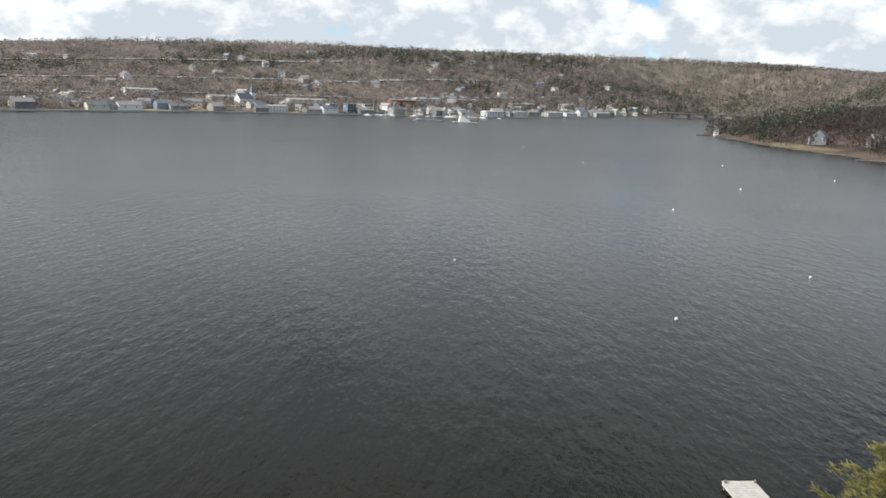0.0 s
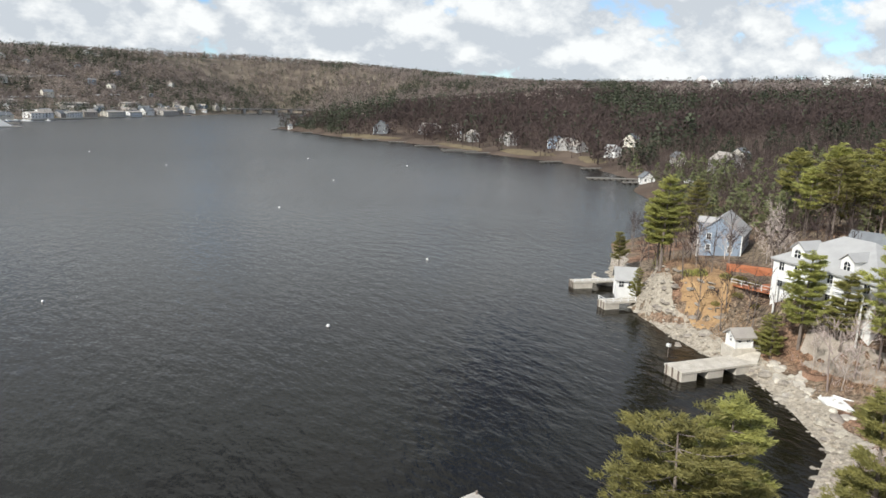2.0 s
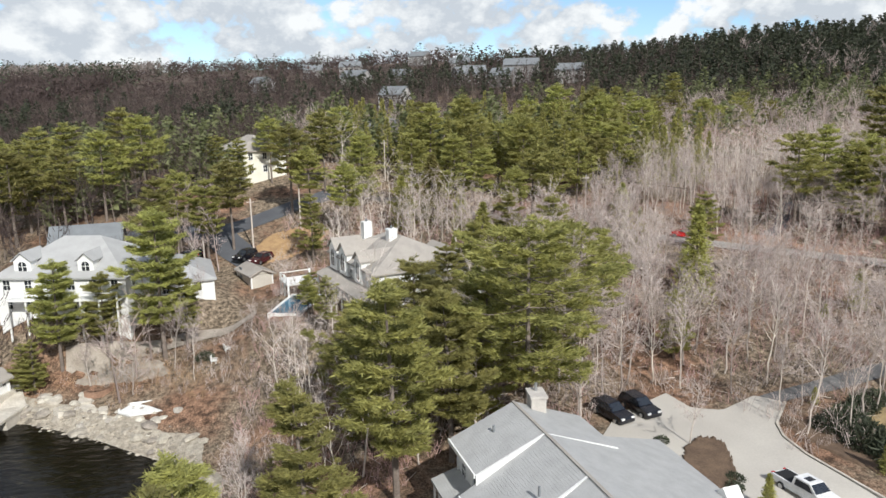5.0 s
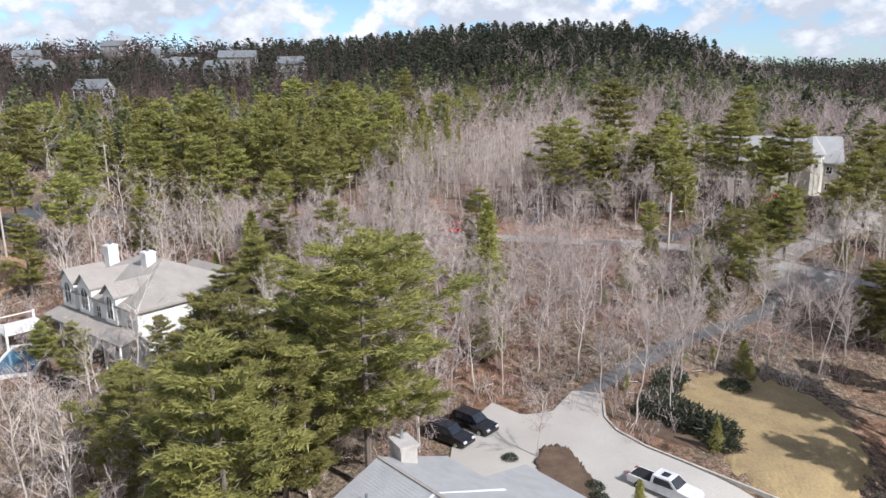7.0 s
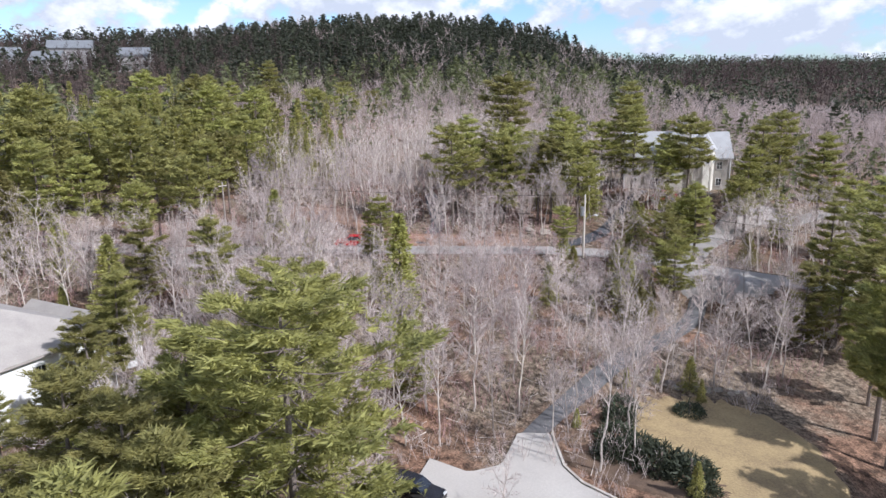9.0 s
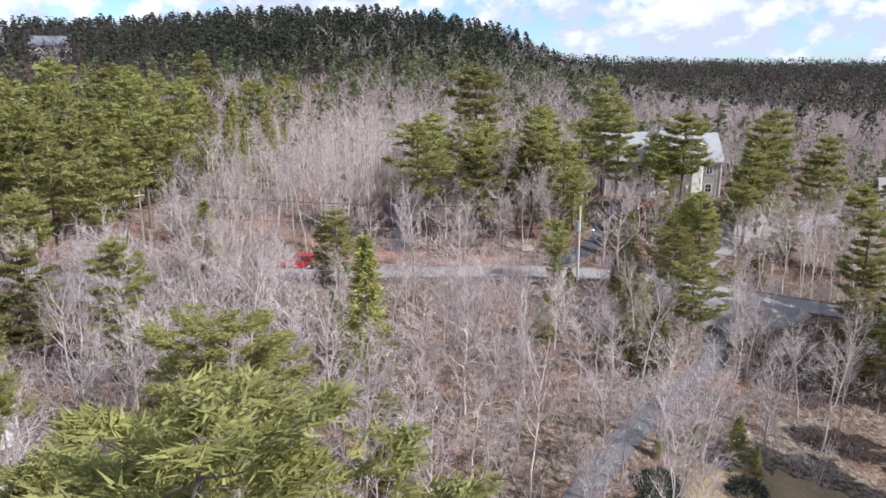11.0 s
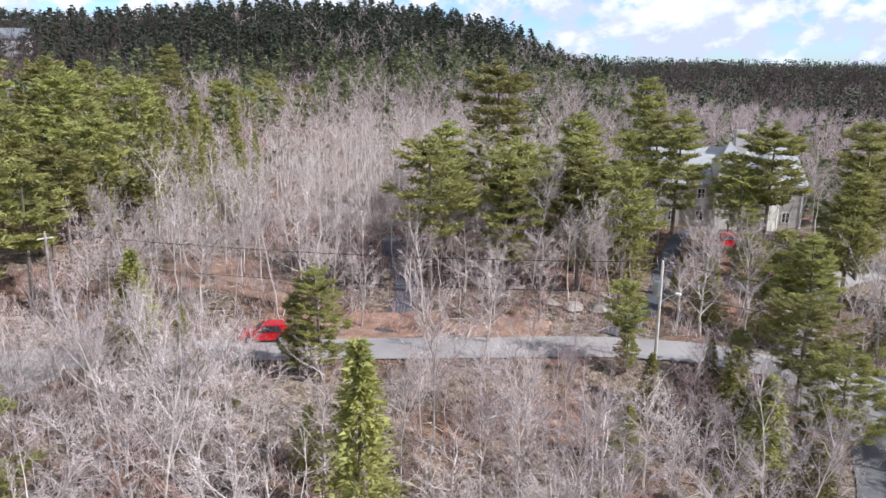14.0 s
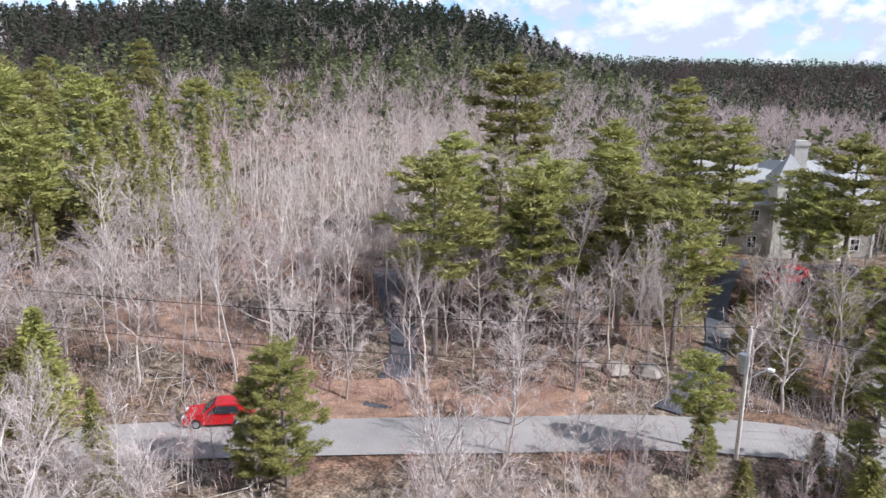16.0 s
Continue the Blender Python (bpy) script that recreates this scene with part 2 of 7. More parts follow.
for t, s, d in ((w1, 0.42, 3.0), (w2, 1.4, 5.0), (w3, 0.012, 4.0)):
    t.inputs["Scale"].default_value, t.inputs["Detail"].default_value = s, d
    l.new((co.outputs["Object"] if t is w3 else mp.outputs[0]), t.inputs["Vector"])
ad = n.new("ShaderNodeMath")
ad.operation = "MULTIPLY_ADD"
ad.inputs[1].default_value = 0.35
l.new(w2.outputs["Fac"], ad.inputs[0])
l.new(w1.outputs["Fac"], ad.inputs[2])
gust = n.new("ShaderNodeMapRange")
gust.inputs["From Min"].default_value, gust.inputs["From Max"].default_value = 0.35, 0.65
gust.inputs["To Min"].default_value, gust.inputs["To Max"].default_value = 0.45, 1.0
l.new(w3.outputs["Fac"], gust.inputs["Value"])
bp = n.new("ShaderNodeBump")
bp.inputs["Distance"].default_value = 0.30
l.new(gust.outputs[0], bp.inputs["Strength"])
l.new(ad.outputs[0], bp.inputs["Height"])
# facets of the finest ripples, which tilt every glint
facet = n.new("ShaderNodeTexNoise")
facet.inputs["Scale"].default_value, facet.inputs["Detail"].default_value = 2.3, 2.0
l.new(mp.outputs[0], facet.inputs["Vector"])
tilt = n.new("ShaderNodeVectorMath")
tilt.operation = "SUBTRACT"
tilt.inputs[1].default_value = (0.5, 0.5, 0.5)
l.new(facet.outputs["Color"], tilt.inputs[0])
flat = n.new("ShaderNodeVectorMath")
flat.operation = "MULTIPLY_ADD"
reach = n.new("ShaderNodeVectorMath")
reach.operation = "DISTANCE"
reach.inputs[1].default_value = (20, 10, 0)
l.new(co.outputs["Object"], reach.inputs[0])
chop = n.new("ShaderNodeMapRange")
for k_, v_ in (("From Min", 70), ("From Max", 650), ("To Min", 0.10), ("To Max", 0.45)):
    chop.inputs[k_].default_value = v_
l.new(reach.outputs["Value"], chop.inputs["Value"])
blur = n.new("ShaderNodeMapRange")
for k_, v_ in (("From Min", 90), ("From Max", 500), ("To Min", 0.08), ("To Max", 0.27)):
    blur.inputs[k_].default_value = v_
l.new(reach.outputs["Value"], blur.inputs["Value"])
l.new(blur.outputs[0], b.inputs["Roughness"])
lie = n.new("ShaderNodeCombineXYZ")
l.new(chop.outputs[0], lie.inputs[0])
l.new(chop.outputs[0], lie.inputs[1])
l.new(lie.outputs[0], flat.inputs[1])
l.new(tilt.outputs[0], flat.inputs[0])
l.new(bp.outputs[0], flat.inputs[2])
even = n.new("ShaderNodeVectorMath")
even.operation = "NORMALIZE"
l.new(flat.outputs[0], even.inputs[0])
l.new(even.outputs[0], b.inputs["Normal"])
M["water"] = m

# ---- the lie of the land ----
# shoreline, land on the right hand going north along the near bank, then round the bay
SHORE = np.array([
    (-900, -900), (-250, -420), (-20, -130), (22, -60), (30, -20), (32, 10), (33, 34), (37, 47), (46, 52), (58, 50), (74, 57), (81, 67), (86, 76), (88, 88),
    (91, 99), (97, 111), (106, 122), (110, 132), (128, 150), (138, 162), (170, 170), (205, 200), (240, 255), (274, 283), (300, 346), (310, 380), (306, 420), (297, 492),
    (300, 580), (268, 690), (256, 880), (300, 905), (390, 1000), (540, 1300), (560, 1780), (253, 1352), (-21, 1002), (-158, 922), (-307, 805), (-445, 638), (-900, 420), (-1900, 200)], float)
RISE_U = [-60, -12, 0, 2, 8, 20, 35, 60, 80, 110, 150, 240, 380, 520, 800, 1300, 2500, 6000]
RISE_Z = [-6, -2.2, 0, 0.9, 2.4, 4.3, 5.4, 9.2, 12.6, 16.2, 20, 26, 33, 40, 52, 62, 80, 90]
ROAD = np.array([(160, 34, 16.0), (142, 14, 14.8), (133, 5, 14.1), (127.5, -3, 13.6), (121, -14.5, 13.2), (111.2, -26.5, 12.8), (102, -36, 12.8), (97, -42, 12.7), (88.8, -49, 12.4), (80, -53, 11.6), (70, -57, 10.9), (40, -69, 9.6)], float)
HILLS = [(168, 56, 9, 34), (128, -66, 2.5, 25), (348, -222, 28, 78), (300, -280, 13, 45), (210, -430, -22, 150), (480, -60, 10, 140), (660, -40, 18, 170), (1000, 160, 20, 250), (350, -1050, -16, 380),
         (-480, 1450, 40, 420), (250, 2000, 64, 520), (950, 2500, 76, 600), (1500, 950, 36, 480)]
FLATS = [(62, 2, 5.5, 10, 16), (56, -15, 5.7, 9, 8), (108, 76, 9.6, 8, 8), (112, 65.5, 9.2, 6.5, 8), (90.5, 82.3, 2.4, 1.2, 2.6), (102, 34, 9.0, 14, 8), (108, 102, 9.0, 9, 7), (104, -92, 16.5, 12, 10), (52, 24, 4.9, 8, 8)]


def shore_distance(x, y):
    """Metres inland of the shoreline; negative over the water."""
    p = np.stack([x, y], -1)
    best, inside = np.full(x.shape, 1e9), np.zeros(x.shape, bool)
    a, b = SHORE[:-1], SHORE[1:]
    for (ax, ay), (bx, by) in zip(a, b):
        d = np.array([bx - ax, by - ay])
        t = np.clip(((p - (ax, ay)) @ d) / (d @ d), 0, 1)
        q = np.hypot(x - ax - t * d[0], y - ay - t * d[1])
        best = np.minimum(best, q)
    ring = np.vstack([SHORE, [(-6000, 200), (-6000, -900)]])
    for (ax, ay), (bx, by) in zip(ring, np.roll(ring, -1, 0)):
        cross = (ay > y) != (by > y)
        with np.errstate(divide="ignore", invalid="ignore"):
            inside ^= cross & (x < (bx - ax) * (y - ay) / (by - ay if by != ay else 1e-9) + ax)
    return np.where(inside, -best, best)


def path_blend(x, y, line, half, soft):
    """How much of a paved way's level holds at a place, and that level."""
    best, level = np.full(x.shape, 1e9), np.zeros(x.shape)
    for a, b in zip(line[:-1], line[1:]):
        d = b[:2] - a[:2]
        t = np.clip(((x - a[0]) * d[0] + (y - a[1]) * d[1]) / (d @ d), 0, 1)
        q = np.hypot(x - a[0] - t * d[0], y - a[1] - t * d[1])
        level = np.where(q < best, a[2] + t * (b[2] - a[2]), level)
        best = np.minimum(best, q)
    k = np.clip(1 - (best - half) / soft, 0, 1)
    return k * k * (3 - 2 * k), level


def ground_z(x, y):
    x, y = np.asarray(x, float), np.asarray(y, float)
    u = shore_distance(x, y)
    z = np.interp(u, RISE_U, RISE_Z)
    # the town bank rises gently from the water
    town_k = np.clip((y - 0.9 * x - 800) / 100, 0, 1)
    z = np.where(u > 0, z * (1 - town_k * (1 - np.clip(u / 300, 0.22, 1))), z)
    land = np.clip(u / 40, 0, 1)
    for hx, hy, hz, hr in HILLS:
        z = z + (np.clip(u / 320, 0, 1) if hr > 300 else land) * hz * np.exp(-((x - hx) ** 2 + (y - hy) ** 2) / (2 * hr * hr))
    # bluff by the boathouse and the white house
    z = z + 1.3 * np.clip(u / 7, 0, 1) * np.exp(-((x - 102) ** 2 + (y - 96) ** 2) / (2 * 14.0 ** 2))
    z = z + land * (0.5 * np.sin(x * 0.13 + y * 0.05) * np.cos(y * 0.11 - x * 0.04) + 1.1 * np.sin(x * 0.021 + 1.0) * np.cos(y * 0.017))
    for fx, fy, fz, fr, fs in FLATS:
        k = np.clip(1 - (np.hypot(x - fx, y - fy) - fr) / fs, 0, 1)
        k = k * k * (3 - 2 * k)
        z = z + k * (fz - z)
    k, level = path_blend(x, y, ROAD, 3.6, 6.0)
    return z + k * (level - z)


def gz(x, y):
    return float(ground_z(np.array([x]), np.array([y]))[0])

# ---- mesh tools ----
class Geo:
    """Triangles gathered as arrays, then made into one mesh."""
    def __init__(self):
        self.v, self.t, self.n = [], [], 0

    def add(self, verts, tris):
        verts = np.asarray(verts, float).reshape(-1, 3)
        self.v.append(verts)
        self.t.append(np.asarray(tris, int).reshape(-1, 3) + self.n)
        self.n += len(verts)
        return self

    def quad(self, a, b, c, d):
        return self.add([a, b, c, d], [(0, 1, 2), (0, 2, 3)])

    def box(self, lo, hi, m=None):
        (x0, y0, z0), (x1, y1, z1) = lo, hi
        v = np.array([(x0, y0, z0), (x1, y0, z0), (x1, y1, z0), (x0, y1, z0), (x0, y0, z1), (x1, y0, z1), (x1, y1, z1), (x0, y1, z1)], float)
        if m is not None:
            v = move(v, m)
        return self.add(v, [(0, 2, 1), (0, 3, 2), (4, 5, 6), (4, 6, 7), (0, 1, 5), (0, 5, 4), (1, 2, 6), (1, 6, 5), (2, 3, 7), (2, 7, 6), (3, 0, 4), (3, 4, 7)])

    def prism(self, outline, z0, z1, m=None):
        """An upright prism over a convex outline."""
        k = len(outline)
        v = np.array([(x, y, z) for z in (z0, z1) for x, y in outline], float)
        if m is not None:
            v = move(v, m)
        t = [(0, i + 1, i) for i in range(1, k - 1)] + [(k, k + i, k + i + 1) for i in range(1, k - 1)]
        for i in range(k):
            j = (i + 1) % k
            t += [(i, j, k + j), (i, k + j, k + i)]
        return self.add(v, t)

    def extrude(self, profile, y0, y1, m=None):
        """A profile in x, z drawn along y."""
        k = len(profile)
        v = np.array([(x, y, z) for y in (y0, y1) for x, z in profile], float)
        if m is not None:
            v = move(v, m)
        c = np.vstack([v, v[:k].mean(0), v[k:].mean(0)])
        t = []
        for i in range(k):
            j = (i + 1) % k
            t += [(i, j, k + j), (i, k + j, k + i), (2 * k, j, i), (2 * k + 1, k + i, k + j)]
        return self.add(c, t)

    def tube(self, pts, radii, sides=5, cap=True):
        pts = np.asarray(pts, float)
        radii = np.broadcast_to(radii, len(pts))
        ax = np.gradient(pts, axis=0)
        ax /= np.linalg.norm(ax, axis=1)[:, None] + 1e-9
        ref = np.array([0.0, 0, 1]) if abs(ax[0][2]) < 0.9 else np.array([1.0, 0, 0])
        s = np.cross(ax, ref)
        s /= np.linalg.norm(s, axis=1)[:, None] + 1e-9
        q = np.cross(ax, s)
        a = np.arange(sides) * 2 * math.pi / sides
        v = pts[:, None] + radii[:, None, None] * (np.cos(a)[None, :, None] * s[:, None] + np.sin(a)[None, :, None] * q[:, None])
        v = v.reshape(-1, 3)
        t = []
        for r in range(len(pts) - 1):
            for i in range(sides):
                j = (i + 1) % sides
                p, o = r * sides, (r + 1) * sides
                t += [(p + i, p + j, o + j), (p + i, o + j, o + i)]
        if cap:
            e = (len(pts) - 1) * sides
            t += [(0, i + 1, i) for i in range(1, sides - 1)] + [(e, e + i, e + i + 1) for i in range(1, sides - 1)]
        return self.add(v, t)

    def spike(self, a, b, r, sides=3):
        """A thin tapering twig from a to b."""
        a, b = np.asarray(a, float), np.asarray(b, float)
        d = b - a
        s = np.cross(d, (0.3, 0.2, 1.0))
        s /= np.linalg.norm(s) + 1e-9
        q = np.cross(d, s)
        q /= np.linalg.norm(q) + 1e-9
        w = np.arange(sides) * 2 * math.pi / sides
        v = np.vstack([a + r * (np.cos(w)[:, None] * s + np.sin(w)[:, None] * q), b])
        return self.add(v, [(i, (i + 1) % sides, sides) for i in range(sides)])

    def arrays(self):
        return np.vstack(self.v), np.vstack(self.t)


def move(v, m):
    m = np.array(m)
    return v @ m[:3, :3].T + m[:3, 3]


def mesh_from(name, verts, tris, mat, smooth=False):
    me = bpy.data.meshes.new(name)
    me.vertices.add(len(verts))
    me.vertices.foreach_set("co", np.asarray(verts, np.float32).ravel())
    me.loops.add(len(tris) * 3)
    me.loops.foreach_set("vertex_index", np.asarray(tris, np.int32).ravel())
    me.polygons.add(len(tris))
    me.polygons.foreach_set("loop_start", np.arange(len(tris), dtype=np.int32) * 3)
    me.polygons.foreach_set("use_smooth", np.full(len(tris), smooth))
    me.update(calc_edges=True)
    me.materials.append(mat)
    return me


def part(name, geo, mat, parent=None, label="", smooth=False):
    """One mesh object, under a thing or a part of one."""
    me = geo if isinstance(geo, bpy.types.Mesh) else mesh_from(name, *geo.arrays(), mat, smooth)
    ob = new(name, me)
    if parent is not None:
        ob.parent = parent
    if label:
        tagged(ob, label)
    return ob


def thing(name, m, label, category, group="", kind=""):
    e = new(name)
    e.matrix_basis = m
    return tagged(e, label, category, group, kind)


def scatter(template, places):
    """Many copies of one shape, joined: places are rows of x, y, z, turn, width, height."""
    v, t = template
    p = np.asarray(places, float)
    c, s = np.cos(p[:, 3])[:, None], np.sin(p[:, 3])[:, None]
    x = (v[None, :, 0] * c - v[None, :, 1] * s) * p[:, 4:5] + p[:, 0:1]
    y = (v[None, :, 0] * s + v[None, :, 1] * c) * p[:, 4:5] + p[:, 1:2]
    z = v[None, :, 2] * p[:, 5:6] + p[:, 2:3]
    verts = np.stack([x, y, z], -1).reshape(-1, 3)
    tris = (t[None] + (np.arange(len(p)) * len(v))[:, None, None]).reshape(-1, 3)
    return verts, tris


def joined(chunks):
    vs, ts, n = [], [], 0
    for v, t in chunks:
        vs.append(v)
        ts.append(t + n)
        n += len(v)
    return np.vstack(vs), np.vstack(ts)

# ---- ground and water ----
def axis(lo, near0, near1, hi, step, grow):
    mid = list(np.arange(near0, near1 + 0.1, step))
    a, s = [near0], step
    while a[-1] > lo:
        s *= grow
        a.append(a[-1] - s)
    c, s = [mid[-1]], step
    while c[-1] < hi:
        s *= grow
        c.append(c[-1] + s)
    return np.array(a[:0:-1] + mid + c[1:])


gx, gy = axis(-4800, 20, 190, 4800, 2.0, 1.06), axis(-4800, -140, 190, 4800, 2.0, 1.06)
GX, GY = np.meshgrid(gx, gy, indexing="ij")
GZ = ground_z(GX, GY)
rng = np.random.default_rng(3)
GZ = GZ + np.where(GZ > 0.4, rng.uniform(-0.03, 0.03, GZ.shape), 0)
ni, nj = GX.shape
idx = np.arange(ni * nj).reshape(ni, nj)
a, b_, c, d = idx[:-1, :-1], idx[1:, :-1], idx[1:, 1:], idx[:-1, 1:]
tris = np.stack([np.stack([a, b_, c], -1), np.stack([a, c, d], -1)], 2).reshape(-1, 3)

mg = bpy.data.materials.new("forest_floor")
mg.use_nodes = True
n, l = mg.node_tree.nodes, mg.node_tree.links
b = n["Principled BSDF"]
b.inputs["Roughness"].default_value = 0.95
b.inputs["Specular IOR Level"].default_value = 0.15
co = n.new("ShaderNodeTexCoord")


def g_noise(scale, detail=5.0):
    t = n.new("ShaderNodeTexNoise")
    t.inputs["Scale"].default_value, t.inputs["Detail"].default_value = scale, detail
    l.new(co.outputs["Object"], t.inputs["Vector"])
    return t.outputs["Fac"]


def g_ramp(fac, p0, p1, c0, c1):
    r = n.new("ShaderNodeValToRGB")
    r.color_ramp.elements[0].position, r.color_ramp.elements[1].position = p0, p1
    r.color_ramp.elements[0].color, r.color_ramp.elements[1].color = (*c0, 1), (*c1, 1)
    l.new(fac, r.inputs["Fac"])
    return r.outputs["Color"]


def g_mix(fac, a, b):
    x = n.new("ShaderNodeMix")
    x.data_type = "RGBA"
    l.new(fac, x.inputs["Factor"])
    l.new(a, x.inputs["A"])
    l.new(b, x.inputs["B"])
    return x.outputs["Result"]


litter = g_ramp(g_noise(0.9), 0.35, 0.68, (0.075, 0.048, 0.034), (0.37, 0.228, 0.155))
brush = g_ramp(g_noise(1.6), 0.35, 0.65, (0.085, 0.067, 0.049), (0.34, 0.275, 0.205))
col = g_mix(g_ramp(g_noise(0.09), 0.38, 0.55, (0, 0, 0), (1, 1, 1)), litter, brush)
# single leaves, sticks and shadowed hollows
fleck = g_ramp(g_noise(5.5, 7.0), 0.36, 0.64, (0.42, 0.40, 0.38), (1.30, 1.28, 1.25))
fx = n.new("ShaderNodeMix")
fx.data_type, fx.blend_type = "RGBA", "MULTIPLY"
fx.inputs["Factor"].default_value = 1.0
l.new(col, fx.inputs["A"])
l.new(fleck, fx.inputs["B"])
col = fx.outputs["Result"]
# farther off the soil colour is darkened, for land under cloud shadow
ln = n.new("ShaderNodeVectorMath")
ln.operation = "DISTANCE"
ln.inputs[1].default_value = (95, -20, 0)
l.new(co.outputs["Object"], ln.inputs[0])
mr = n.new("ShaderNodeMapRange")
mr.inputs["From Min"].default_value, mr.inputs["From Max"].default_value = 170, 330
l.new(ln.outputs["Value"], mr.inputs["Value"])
shaded_soil = g_ramp(g_noise(0.03), 0.35, 0.65, (0.060, 0.045, 0.037), (0.135, 0.103, 0.080))
sunlit_soil = g_ramp(g_noise(0.02), 0.35, 0.65, (0.10, 0.083, 0.066), (0.21, 0.175, 0.135))
sx = n.new("ShaderNodeVectorMath")      # beyond a line across the bay the town bank is painted sunlit
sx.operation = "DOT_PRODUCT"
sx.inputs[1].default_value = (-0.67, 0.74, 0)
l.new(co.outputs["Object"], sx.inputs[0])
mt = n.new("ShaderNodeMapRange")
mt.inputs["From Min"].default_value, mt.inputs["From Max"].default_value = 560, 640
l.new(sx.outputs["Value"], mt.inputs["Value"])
col = g_mix(mr.outputs[0], col, g_mix(mt.outputs[0], shaded_soil, sunlit_soil))
l.new(col, b.inputs["Base Color"])
bp = n.new("ShaderNodeBump")
bp.inputs["Strength"].default_value, bp.inputs["Distance"].default_value = 0.7, 0.25
l.new(g_noise(2.2, 6.0), bp.inputs["Height"])
l.new(bp.outputs[0], b.inputs["Normal"])
M["ground"] = mg
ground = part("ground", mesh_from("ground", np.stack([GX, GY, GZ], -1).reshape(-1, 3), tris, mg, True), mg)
tagged(ground, "rolling ground under dry leaf litter and brown brush", "ground", kind="structure")

wg = Geo()
wg.quad((-4800, -4800, 0), (4800, -4800, 0), (4800, 4800, 0), (-4800, 4800, 0))
water = part("water", wg, M["water"])
tagged(water, "dark rippled lake water reflecting a cloudy sky", "water", kind="structure")


def ribbon(line, half, lift=0.06, edge=0.0, follow=True, dense=1.5):
    """A paved strip that follows the ground along a line."""
    pts = np.asarray(line, float)[:, :2]
    seg = np.r_[0, np.cumsum(np.hypot(*np.diff(pts, axis=0).T))]
    k = max(2, int(seg[-1] / dense))
    # smooth by sampling a spline through the points
    s = np.linspace(0, seg[-1], k)
    xy = np.stack([np.interp(s, seg, pts[:, 0]), np.interp(s, seg, pts[:, 1])], -1)
    for _ in range(6):
        xy[1:-1] = (xy[:-2] + 2 * xy[1:-1] + xy[2:]) / 4
    t = np.gradient(xy, axis=0)
    t /= np.linalg.norm(t, axis=1)[:, None]
    nrm = np.stack([-t[:, 1], t[:, 0]], -1)
    offs = np.linspace(-half, half, 7)
    P = xy[:, None] + offs[None, :, None] * nrm[:, None]
    Z = ground_z(P[..., 0], P[..., 1]) + lift
    g = Geo()
    v = np.concatenate([P, Z[..., None]], -1)
    kk, w = v.shape[:2]
    ids = np.arange(kk * w).reshape(kk, w)
    a, b2, c, d = ids[:-1, :-1], ids[1:, :-1], ids[1:, 1:], ids[:-1, 1:]
    g.add(v.reshape(-1, 3), np.stack([np.stack([a, b2, c], -1), np.stack([a, c, d], -1)], 2).reshape(-1, 3)[:, ::-1])
    return g


road = part("road", ribbon(ROAD, 2.6, 0.13), M["asphalt"])
tagged(road, "pale worn asphalt lane through the woods", "road", kind="structure")

